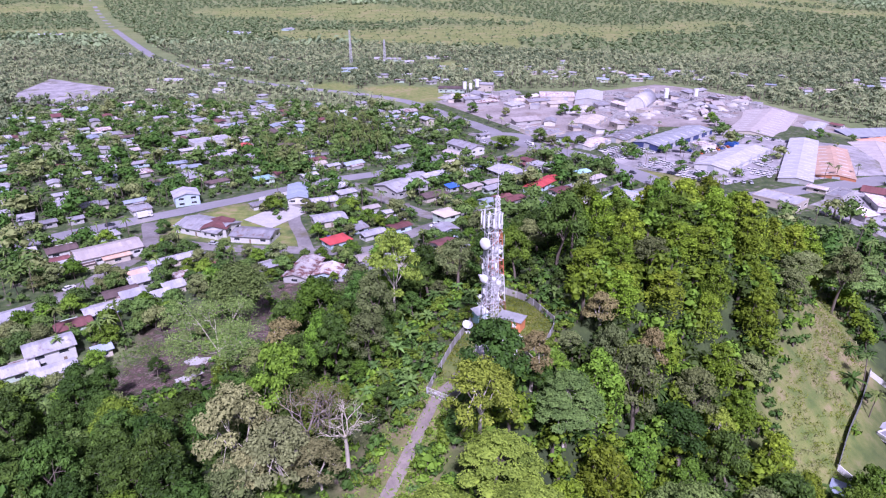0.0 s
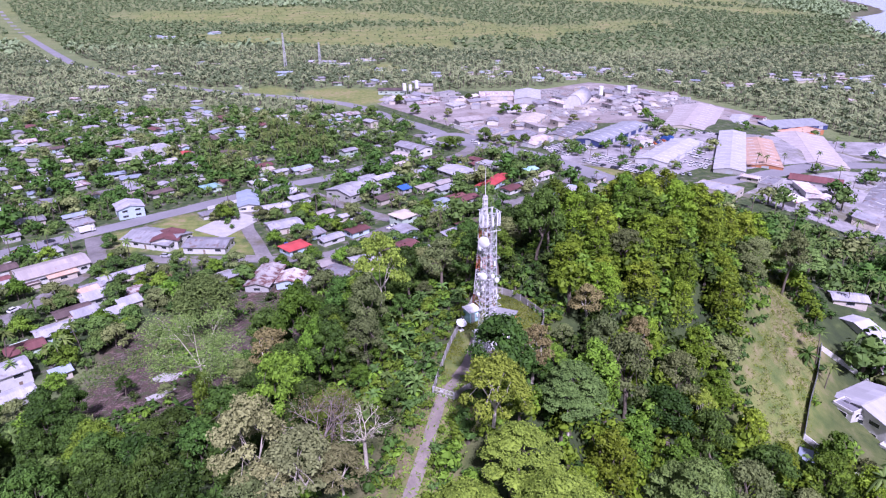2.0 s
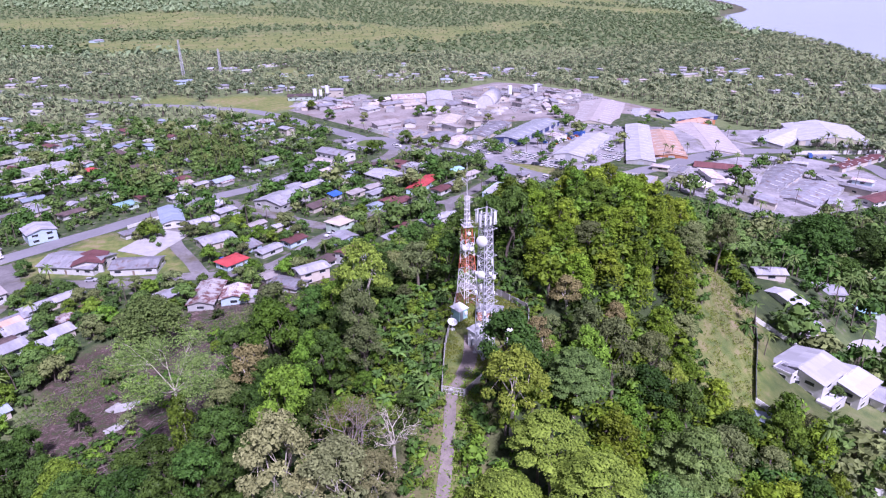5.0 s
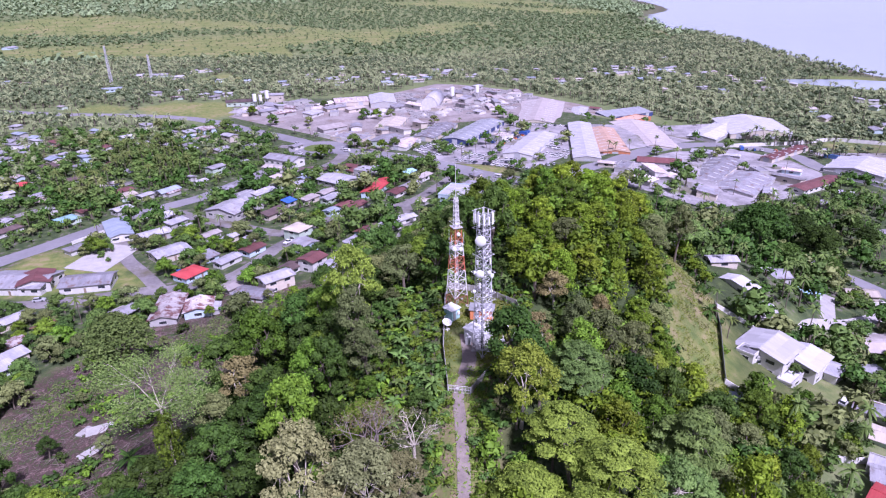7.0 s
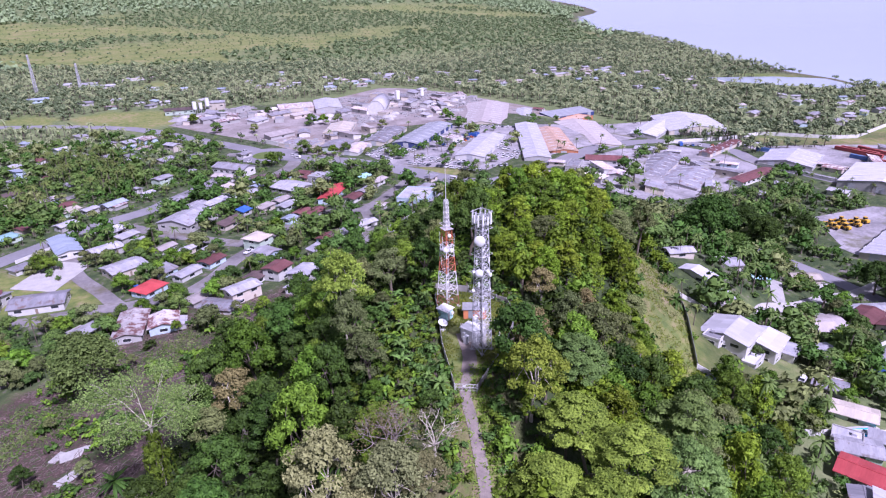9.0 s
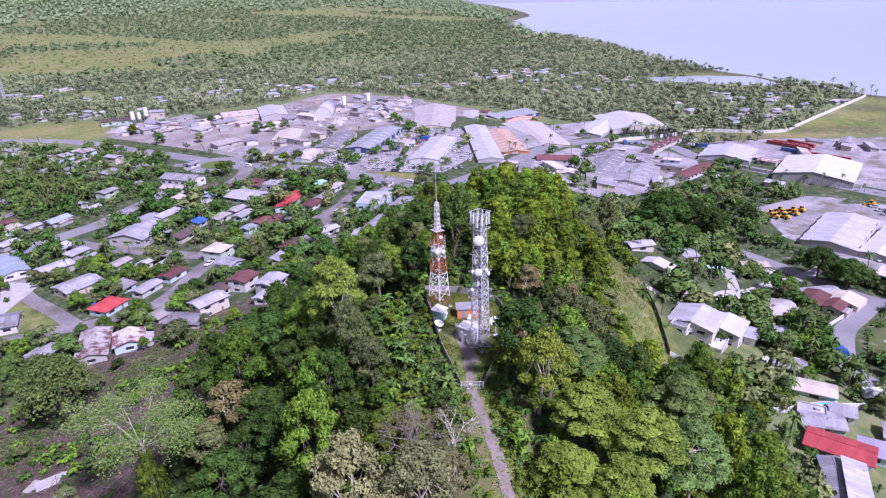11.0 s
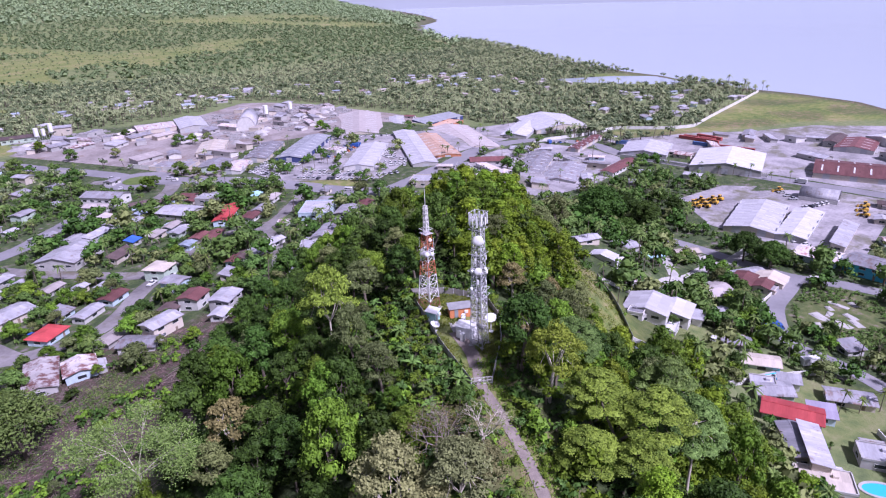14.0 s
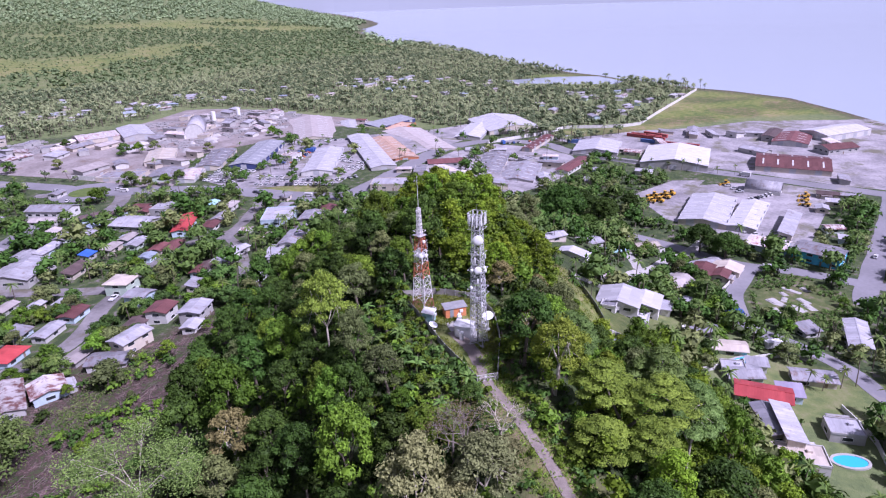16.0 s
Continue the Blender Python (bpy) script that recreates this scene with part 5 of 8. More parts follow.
# ---- buildings ----
def roof_mat(name, dark, light, stain=None):
    """Corrugated iron: streaks down the slope, rust patches, and sheets that differ a little in tone."""
    m, nt, b = material(name)
    streak = noise_tex(nt, 0.5, stretch=(1.4, 0.18, 0.18))
    fine = noise_tex(nt, 2.6, stretch=(1.4, 0.3, 0.3))
    col = ramp(nt, maths(nt, "ADD", maths(nt, "MULTIPLY", streak, 0.6), maths(nt, "MULTIPLY", fine, 0.4)), [(0.3, dark), (0.68, light)])
    if stain:
        patch = maths(nt, "ADD", maths(nt, "MULTIPLY", noise_tex(nt, 0.32, 6, 0.7), 0.7), maths(nt, "MULTIPLY", noise_tex(nt, 1.1, 4, 0.7, stretch=(1.0, 0.3, 0.3)), 0.3))
        col = mix(nt, ramp(nt, patch, [(stain[1] - 0.02, (0, 0, 0)), (stain[1] + 0.07, (1, 1, 1))]), col, stain[0])
    tc = nt.nodes.new("ShaderNodeTexCoord")
    sep = nt.nodes.new("ShaderNodeSeparateXYZ")
    nt.links.new(tc.outputs["Object"], sep.inputs[0])
    oi = nt.nodes.new("ShaderNodeObjectInfo")
    wn = nt.nodes.new("ShaderNodeTexWhiteNoise")
    wn.noise_dimensions = "2D"
    cell = nt.nodes.new("ShaderNodeCombineXYZ")
    nt.links.new(maths(nt, "FLOOR", maths(nt, "MULTIPLY", sep.outputs[0], 0.55)), cell.inputs[0])
    nt.links.new(maths(nt, "FLOOR", maths(nt, "MULTIPLY", sep.outputs[1], 0.3)), cell.inputs[1])
    nt.links.new(cell.outputs[0], wn.inputs["Vector"])
    k = maths(nt, "ADD", maths(nt, "MULTIPLY", wn.outputs["Value"], 0.2), maths(nt, "ADD", maths(nt, "MULTIPLY", oi.outputs["Random"], 0.38), 0.6))
    hs = nt.nodes.new("ShaderNodeHueSaturation")
    nt.links.new(k, hs.inputs["Value"])
    nt.links.new(col, hs.inputs["Color"])
    nt.links.new(hs.outputs[0], b.inputs["Base Color"])
    b.inputs["Roughness"].default_value, b.inputs["Metallic"].default_value = 0.55, 0.05
    wave = nt.nodes.new("ShaderNodeTexWave")
    wave.inputs["Scale"].default_value = 1.6
    nt.links.new(tc.outputs["Object"], wave.inputs["Vector"])
    bump(nt, b, wave.outputs["Fac"], 0.35, 0.03)
    return m


ROOFS = {
    "white": roof_mat("white_iron", (0.3, 0.295, 0.325), (0.53, 0.52, 0.57), ((0.27, 0.23, 0.22), 0.55)),
    "clean white": roof_mat("painted_white_iron", (0.5, 0.49, 0.53), (0.63, 0.62, 0.66), ((0.5, 0.47, 0.47), 0.6)),
    "grey": roof_mat("grey_iron", (0.2, 0.2, 0.225), (0.37, 0.36, 0.4), ((0.2, 0.14, 0.12), 0.53)),
    "pinkish": roof_mat("faded_pink_iron", (0.38, 0.33, 0.32), (0.52, 0.47, 0.46), ((0.36, 0.24, 0.2), 0.6)),
    "maroon": roof_mat("maroon_iron", (0.13, 0.05, 0.05), (0.24, 0.1, 0.1), ((0.3, 0.2, 0.18), 0.66)),
    "red": roof_mat("red_iron", (0.42, 0.05, 0.055), (0.62, 0.1, 0.1)),
    "dark brown": roof_mat("brown_iron", (0.075, 0.05, 0.05), (0.17, 0.12, 0.115), ((0.25, 0.2, 0.18), 0.64)),
    "rusty": roof_mat("rusty_iron", (0.5, 0.46, 0.46), (0.66, 0.62, 0.62), ((0.2, 0.085, 0.075), 0.48)),
    "patchy red": roof_mat("patchy_iron", (0.56, 0.5, 0.5), (0.74, 0.69, 0.69), ((0.42, 0.14, 0.13), 0.54)),
    "blue-grey": roof_mat("blue_grey_iron", (0.24, 0.29, 0.36), (0.4, 0.45, 0.54)),
    "teal": roof_mat("teal_iron", (0.24, 0.46, 0.5), (0.42, 0.64, 0.68)),
    "orange": roof_mat("orange_iron", (0.52, 0.33, 0.24), (0.72, 0.5, 0.38)),
    "slate": roof_mat("slate_iron", (0.26, 0.27, 0.31), (0.4, 0.41, 0.45)),
    "bright blue": roof_mat("blue_sheet", (0.04, 0.12, 0.5), (0.08, 0.2, 0.65)),
    "cream": roof_mat("cream_iron", (0.46, 0.4, 0.34), (0.64, 0.57, 0.49), ((0.36, 0.3, 0.25), 0.62)),
    "lilac": roof_mat("lilac_iron", (0.32, 0.28, 0.4), (0.46, 0.42, 0.54)),
}
WALLS = {n: rough_surface("wall_" + n, tuple(v * 0.72 for v in c), c, 0.5, rough=0.8, relief=0.01, vary=0.2, stain=(tuple(v * 0.5 for v in c), 0.66))
         for n, c in (("white", (0.62, 0.61, 0.59)), ("cream", (0.58, 0.52, 0.44)), ("pale blue", (0.5, 0.62, 0.7)), ("pale green", (0.5, 0.6, 0.5)), ("grey", (0.42, 0.41, 0.4)), ("navy", (0.05, 0.07, 0.2)), ("cyan", (0.1, 0.5, 0.72)), ("orange", (0.5, 0.2, 0.09)), ("pink", (0.66, 0.48, 0.42)))}
GLASS, nt, b = material("window_glass")
b.inputs["Base Color"].default_value = (0.03, 0.035, 0.04, 1)
b.inputs["Roughness"].default_value = 0.12
FRAME = rough_surface("window_frame", (0.55, 0.55, 0.54), (0.75, 0.75, 0.73), 1.0)
DOOR = rough_surface("painted_door", (0.16, 0.12, 0.09), (0.28, 0.22, 0.17), 1.0, vary=0.5)
SHUTTER = rough_surface("roller_shutter", (0.3, 0.31, 0.33), (0.46, 0.47, 0.49), 0.6, stretch=(0.3, 0.3, 6))


def bm_mesh(name, bm, mats):
    me = bpy.data.meshes.new(name)
    bm.to_mesh(me)
    bm.free()
    for m in mats:
        me.materials.append(m)
    return me


def window_mesh(w, h):
    """A framed window in the xz plane with its pane set back; it faces -y."""
    bm = bmesh.new()
    box(bm, 0, -0.05, 0, w + 0.16, 0.1, h + 0.16)
    bm.faces.ensure_lookup_table()
    front = min(bm.faces, key=lambda f: f.calc_center_median().y)
    bmesh.ops.inset_region(bm, faces=[front], thickness=0.08, depth=-0.06)
    front.material_index = 1
    return bm_mesh("window", bm, [FRAME, GLASS])


WINDOW = window_mesh(1.2, 0.9)
BAND = window_mesh(2.4, 1.0)
_bm = bmesh.new()
box(_bm, 0, -0.03, 1.0, 0.9, 0.06, 2.0)
DOOR_ME = bm_mesh("door", _bm, [DOOR])
_v = [(sx * 2.0, -0.02 - 0.05 * (k % 2), 0.2 * k) for k in range(20) for sx in (-1, 1)]
SHUTTER_ME = mesh_data("roller_door", _v, [(2 * k, 2 * k + 1, 2 * k + 3, 2 * k + 2) for k in range(19)], mats=[SHUTTER])


def fixed(name, me, parent, x, y, z, turn):
    o = new(name, me)
    o.parent = parent
    o.matrix_basis = pose(x, y, z, 0, 0, turn)
    return o


def slab(bm, corners, thick):
    """A roof sheet: four corners pushed up by its thickness."""
    lo = [bm.verts.new(c) for c in corners]
    hi = [bm.verts.new((c[0], c[1], c[2] + thick)) for c in corners]
    bm.faces.new(hi)
    bm.faces.new(lo[::-1])
    n = len(corners)
    for i in range(n):
        bm.faces.new((lo[i], lo[(i + 1) % n], hi[(i + 1) % n], hi[i]))


SHAPES = {"gable": "gabled", "hip": "hip-roofed", "flat": "flat-roofed", "lean": "single-slope"}
house_rng = random.Random(11)


def house(x, y, rot, w, d, h, roof="gable", colour="white", storeys=1, wall=None, plain=False):
    """A building by its middle, turn, width, depth, height of the eaves, and kind and colour of its roof."""
    rng = house_rng
    big = w * d > 420
    colour = "clean white" if big and colour == "white" else colour
    name = "warehouse" if big else "house" if w * d > 70 else "shed"
    wall = wall or {"slate": "navy", "orange": "orange" if big else "cream"}.get(colour) or rng.choice(["white", "grey", "cream", "pale blue", "pale green", "white", "cream", "grey"] if not big else ["white", "grey", "cream"])
    ob = new(name)
    z0 = min(gz(x + sx * w / 2.4, y + sy * d / 2.4) for sx, sy in ((0, 0), (1, 0), (-1, 0), (0, 1), (0, -1)))
    ob.matrix_basis = pose(x, y, z0, 0, 0, rot)
    tagged(ob, f"{colour} iron {SHAPES[roof]} {name} with {wall} walls" + (", two storeys" if storeys > 1 else ""), name)
    c, s = math.cos(radians(rot)), math.sin(radians(rot))
    for i in np.arange(-w / 2, w / 2 + 0.1, 2):
        for j in np.arange(-d / 2, d / 2 + 0.1, 2):
            occupy(x + i * c - j * s, y + i * s + j * c, 1.3)
    h = h * 0.66 if big else h
    o = 0.35 if big else 0.65
    pitch = math.tan(radians(9 if big else rng.uniform(9, 16)))
    rise = pitch * d / 2
    bm = bmesh.new()
    t = 0.16
    top = [(-w / 2, -d / 2), (w / 2, -d / 2), (w / 2, d / 2), (-w / 2, d / 2)]
    lo = [bm.verts.new((a, e, -1.5)) for a, e in top]
    extra = pitch * 0.6 * d if roof == "lean" else 0
    hi = [bm.verts.new((a, e, h + (extra if e > 0 else 0))) for a, e in top]
    if roof == "gable":
        r0, r1 = bm.verts.new((-w / 2, 0, h + rise)), bm.verts.new((w / 2, 0, h + rise))
        bm.faces.new((lo[0], lo[1], hi[1], hi[0]))
        bm.faces.new((lo[2], lo[3], hi[3], hi[2]))
        bm.faces.new((lo[1], lo[2], hi[2], r1, hi[1]))
        bm.faces.new((lo[3], lo[0], hi[0], r0, hi[3]))
    else:
        for i in range(4):
            bm.faces.new((lo[i], lo[(i + 1) % 4], hi[(i + 1) % 4], hi[i]))
        if roof == "flat":
            for i in range(4):
                (ax, ay), (bx, by) = top[i], top[(i + 1) % 4]
                box(bm, (ax + bx) / 2, (ay + by) / 2, h + 0.3, abs(bx - ax) + 0.24 or 0.24, abs(by - ay) + 0.24 or 0.24, 0.6)
    part("wall", bm, WALLS[wall], ob)
    bm = bmesh.new()
    e = h - pitch * o
    if roof == "gable":
        slab(bm, [(-w / 2 - o, -d / 2 - o, e), (w / 2 + o, -d / 2 - o, e), (w / 2 + o, 0, h + rise), (-w / 2 - o, 0, h + rise)], t)
        slab(bm, [(-w / 2 - o, 0, h + rise), (w / 2 + o, 0, h + rise), (w / 2 + o, d / 2 + o, e), (-w / 2 - o, d / 2 + o, e)], t)
        box(bm, 0, 0, h + rise + t, w + 2 * o, 0.5, 0.08)
    elif roof == "hip":
        g = max(w / 2 - d / 2, 0.3)
        a = [(-w / 2 - o, -d / 2 - o, e), (w / 2 + o, -d / 2 - o, e), (w / 2 + o, d / 2 + o, e), (-w / 2 - o, d / 2 + o, e)]
        p, q = (-g, 0, h + rise), (g, 0, h + rise)
        slab(bm, [a[0], a[1], q, p], t)
        slab(bm, [a[2], a[3], p, q], t)
        slab(bm, [a[1], a[2], q], t)
        slab(bm, [a[3], a[0], p], t)
    elif roof == "lean":
        slab(bm, [(-w / 2 - o, -d / 2 - o, e + 0.1), (w / 2 + o, -d / 2 - o, e + 0.1), (w / 2 + o, d / 2 + o, h + extra + 0.3), (-w / 2 - o, d / 2 + o, h + extra + 0.3)], t)
    else:
        slab(bm, [(a * 0.985, q * 0.985, h + 0.1) for a, q in top], t)
        box(bm, w * 0.2, d * 0.15, h + 0.55, 1.2, 1.0, 0.7)
    roof_ob = part("roof", bm, ROOFS[colour], ob)
    if big and roof == "gable":
        for k in range(int(w / 9)):
            for sg in (-1, 1):
                bm = bmesh.new()
                xx = -w / 2 + 4.5 + k * 9
                y0, y1 = sg * d * 0.14, sg * d * 0.38
                zz = lambda v: h + rise - abs(v) * pitch + t + 0.03
                pts = [(xx - 0.5, y0, zz(y0)), (xx + 0.5, y0, zz(y0)), (xx + 0.5, y1, zz(y1)), (xx - 0.5, y1, zz(y1))]
                slab(bm, pts if sg > 0 else pts[::-1], 0.04)
                part("skylight", bm, SKYLIGHT, roof_ob)
    if 40 < w * d < 140 and storeys == 1 and not plain and rng.random() < 0.55:
        sg, aw, ad = rng.choice((-1, 1)), w * rng.uniform(0.4, 0.75), rng.uniform(2.0, 3.4)
        ax, ay = rng.uniform(-0.5, 0.5) * (w - aw), sg * (d / 2 + ad / 2)
        bm = bmesh.new()
        box(bm, ax, ay, h * 0.36, aw, ad - 0.3, h * 0.72 + 0.8)
        annex = part("lean_to", bm, WALLS[rng.choice(["grey", "cream", wall])], ob)
        bm = bmesh.new()
        y0, y1, x0, x1 = sg * d / 2, sg * (d / 2 + ad + 0.3), ax - aw / 2 - 0.3, ax + aw / 2 + 0.3
        cs = [(x0, y0, h * 0.95), (x1, y0, h * 0.95), (x1, y1, h * 0.76), (x0, y1, h * 0.76)]
        slab(bm, cs if sg > 0 else cs[::-1], 0.1)
        part("lean_to_roof", bm, ROOFS[rng.choice(["grey", "rusty", "white", "dark brown"])], annex)
    # openings on all four sides
    for sd, (length, off) in enumerate(((w, d / 2), (d, w / 2), (w, d / 2), (d, w / 2))):
        turn = sd * 90
        m = Matrix.Rotation(radians(turn), 3, "Z")
        if big:
            n = max(1, int(length / 12))
            for i in range(n):
                p = m @ Vector((length * ((i + 0.5) / n - 0.5), -off, 0))
                fixed("roller_door", SHUTTER_ME, ob, p.x, p.y, 0, turn)
            continue
        n = 1 if w * d < 70 or plain else max(1, int(length / 4.8))
        if plain and sd in (1, 3):
            continue
        for st in range(storeys):
            zc = (h / storeys) * (st + 0.56)
            for i in range(n):
                p = m @ Vector((length * ((i + 0.5) / n - 0.5), -off, zc))
                if st == 0 and sd == 0 and i == n // 2 and n > 1:
                    fixed("door", DOOR_ME, ob, p.x, p.y, 0.02, turn)
                else:
                    fixed("window", BAND if length / n > 4.6 else WINDOW, ob, p.x, p.y, zc, turn)
    return ob


SKYLIGHT = rough_surface("skylight_sheet", (0.5, 0.5, 0.51), (0.62, 0.62, 0.63), 0.5, rough=0.35)

# the town, street by street
house(-273.5, 413.3, 38, 8.8, 6.1, 2.7, "gable", "white")
house(-256.9, 409.9, 38, 9.5, 6.1, 2.7, "gable", "white")
house(-261.3, 435.0, 38, 5.4, 4.1, 2.7, "gable", "white")
house(-245.6, 372.9, 38, 8.8, 6.8, 2.7, "hip", "white")
house(-226.6, 359.1, 38, 7.5, 4.1, 2.7, "gable", "white")
house(-251.7, 359.7, 38, 8.2, 5.4, 2.7, "gable", "maroon")
house(-225.8, 317.2, 38, 8.8, 5.4, 2.7, "gable", "pinkish")
house(-202.4, 322.4, 38, 7.5, 5.4, 2.7, "gable", "white")
house(-195.2, 332.1, 38, 6.8, 5.4, 2.7, "gable", "grey")
house(-211.2, 361.1, 38, 8.2, 5.4, 2.7, "gable", "white")
house(-223.0, 383.8, 38, 8.8, 5.4, 2.7, "gable", "grey")
house(-217.6, 400.1, 38, 8.8, 6.8, 2.7, "hip", "white")
house(-202.6, 374.3, 38, 8.2, 5.4, 2.7, "gable", "white")
house(-204.1, 398.3, 38, 8.8, 5.4, 2.7, "gable", "white")
house(-217.1, 442.0, 38, 8.8, 6.1, 2.7, "gable", "white")
house(-207.1, 450.3, 38, 9.5, 6.8, 2.7, "gable", "pinkish")
house(-227.1, 482.9, 38, 10.9, 4.1, 2.7, "lean", "grey")
house(-257.4, 470.2, 38, 6.1, 4.1, 2.7, "gable", "white")
house(-196.1, 408.1, 38, 6.8, 5.4, 2.7, "gable", "grey")
house(-184.9, 419.9, 38, 8.8, 6.1, 2.7, "gable", "blue-grey")
house(-189.3, 468.0, 38, 17.7, 5.4, 2.7, "lean", "white")
house(-191.4, 493.9, 38, 8.2, 6.1, 2.7, "gable", "white")
house(-159.0, 431.2, 38, 26.0, 14.0, 6, "flat", "white")
house(-152.3, 409.8, 38, 6.8, 5.4, 2.7, "gable", "white")
house(-140.9, 412.5, 38, 7.5, 5.4, 2.7, "gable", "white")
house(-134.9, 429.5, 128, 7.5, 6.1, 2.7, "gable", "red")
house(-113.1, 391.6, 38, 5.4, 5.4, 2.7, "gable", "white")
house(-120.8, 400.2, 38, 10.9, 4.1, 2.7, "lean", "grey")
house(-108.2, 416.1, 38, 10.9, 5.4, 2.7, "gable", "grey")
house(-145.8, 357.0, 38, 7.5, 15.0, 2.7, "gable", "white")
house(-101.8, 350.2, 38, 8.8, 8.2, 2.7, "hip", "teal")
house(-185.4, 280.8, 38, 6.1, 4.8, 2.7, "gable", "grey")
house(-175.0, 285.3, 38, 6.1, 4.8, 2.7, "gable", "grey")
house(-215.6, 295.0, 38, 7.5, 5.4, 2.7, "gable", "white")
house(-133.2, 314.9, -62, 12.3, 11.8, 5.2, "gable", "white", 2)
house(-157.6, 311.0, 38, 10.9, 4.8, 2.7, "gable", "blue-grey")
house(-150.2, 299.4, 38, 8.8, 7.5, 2.7, "hip", "grey")
house(-108.2, 274.5, -24, 24.7, 15.7, 3.2, "gable", "white")
house(-102.5, 271.4, -90, 12.2, 11.1, 4.2, "gable", "maroon")
house(-83.5, 263.6, -10, 18.2, 11.1, 3.2, "gable", "grey")
house(-174.1, 244.8, 38, 7.5, 5.4, 2.7, "flat", "white")
house(-161.0, 247.6, 38, 10.9, 6.8, 2.7, "gable", "dark brown")
house(-156.3, 235.7, 38, 8.2, 5.4, 2.7, "gable", "maroon")
house(-147.0, 233.3, 38, 15.0, 4.1, 2.7, "lean", "white")
house(-139.5, 244.1, 38, 24.0, 13.0, 4, "gable", "pinkish")
house(-134.3, 239.9, 38, 9.5, 4.8, 2.7, "lean", "orange")
house(-113.2, 233.8, 38, 9.5, 5.4, 2.7, "gable", "white")
house(-105.3, 239.9, 38, 12.2, 5.4, 2.7, "gable", "white")
house(-93.3, 228.7, 38, 6.1, 4.8, 2.7, "gable", "maroon")
house(-67.8, 229.3, 38, 8.8, 5.4, 2.7, "gable", "white")
house(-113.0, 217.3, 38, 10.2, 4.8, 2.7, "lean", "white")
house(-116.9, 221.5, 38, 6.1, 4.1, 2.7, "lean", "orange")
house(-117.5, 226.2, 38, 7.5, 4.8, 2.7, "gable", "grey")
house(-117.1, 206.9, 38, 10.9, 6.1, 2.7, "gable", "dark brown")
house(-111.4, 204.3, 38, 7.5, 4.1, 2.7, "lean", "white")
house(-101.0, 203.7, 38, 6.1, 4.1, 2.7, "lean", "white")
house(-99.1, 210.7, 38, 6.8, 4.1, 2.7, "lean", "white")
house(-117.3, 193.6, 38, 10.9, 6.8, 2.7, "gable", "white")
house(-121.7, 183.1, 38, 10.2, 6.1, 2.7, "gable", "maroon")
house(-118.9, 165.3, 38, 12.5, 8.6, 5.2, "gable", "white", 2)
house(-112.1, 155.3, 38, 10.9, 6.1, 2.7, "gable", "white")
house(-123.7, 156.8, 38, 9.5, 6.1, 2.7, "gable", "white")
house(-103.2, 165.5, 38, 4.8, 2.7, 2.7, "lean", "blue-grey")
house(-147.5, 189.8, 38, 9.5, 6.1, 2.7, "gable", "white")
house(-53.8, 223.9, 78, 18.5, 8.9, 3.2, "gable", "rusty")
house(-43.6, 219.8, 82, 9.8, 9.0, 3.2, "gable", "rusty")
house(-24.7, 222.0, -40, 12.2, 7.5, 2.7, "gable", "grey")
house(-15.6, 227.2, 20, 11.7, 7.0, 5.2, "gable", "white", 2)
house(-46.1, 255.4, 38, 10.2, 8.2, 2.7, "hip", "red")
house(-53.8, 282.5, 24, 14.5, 10.9, 3.2, "gable", "white")
house(-60.4, 308.4, 24, 12.7, 8.4, 3.2, "gable", "white")
house(-76.9, 323.0, -79, 24.8, 9.8, 3.2, "gable", "blue-grey")
house(-31.2, 263.4, 38, 10.9, 5.4, 2.7, "gable", "white")
house(-20.0, 271.6, 38, 9.5, 6.1, 2.7, "gable", "maroon")
house(-20.3, 285.3, 38, 5.4, 3.4, 2.7, "gable", "white")
house(-29.4, 289.4, 38, 9.5, 4.1, 2.7, "gable", "white")
house(1.8, 281.2, 38, 9.4, 9.4, 5.2, "hip", "cream", 2)
house(-8.3, 241.8, 38, 6.8, 6.1, 2.7, "gable", "dark brown")
house(0.7, 240.5, 38, 8.6, 7.8, 5.2, "gable", "maroon", 2)
house(8.1, 228.1, 38, 10.1, 7.8, 5.2, "gable", "white", 2)
house(2.3, 219.3, 38, 6.1, 4.8, 2.7, "gable", "white")
house(-76.9, 380.6, 38, 9.5, 7.5, 2.7, "gable", "cream")
house(-66.7, 376.6, 38, 7.5, 4.8, 2.7, "gable", "white")
house(-55.2, 380.7, 38, 12.2, 6.8, 2.7, "gable", "blue-grey")
house(-99.0, 400.4, 38, 8.2, 5.4, 2.7, "gable", "grey")
house(-88.1, 407.5, 38, 9.5, 5.4, 2.7, "gable", "pinkish")
house(-77.5, 355.9, 38, 8.8, 6.1, 2.7, "gable", "white")
house(-55.3, 333.5, 38, 7.5, 4.8, 2.7, "lean", "white")
house(-50.8, 322.2, 38, 9.5, 4.1, 2.7, "lean", "white")
house(-45.4, 310.7, 38, 6.1, 4.1, 2.7, "lean", "grey")
house(-22.4, 331.0, 46, 22.6, 18.3, 4.2, "gable", "white")
house(-16.1, 354.8, 38, 10.9, 6.8, 2.7, "gable", "white")
house(-25.1, 369.3, 38, 10.2, 6.8, 2.7, "gable", "grey")
house(-3.4, 355.0, 38, 10.2, 4.8, 2.7, "lean", "white")
house(5.2, 331.2, 38, 6.1, 4.1, 2.7, "lean", "bright blue")
house(26.0, 328.0, 38, 8.2, 5.4, 2.7, "gable", "white")
house(16.4, 331.8, 38, 10.2, 4.1, 2.7, "lean", "pinkish")
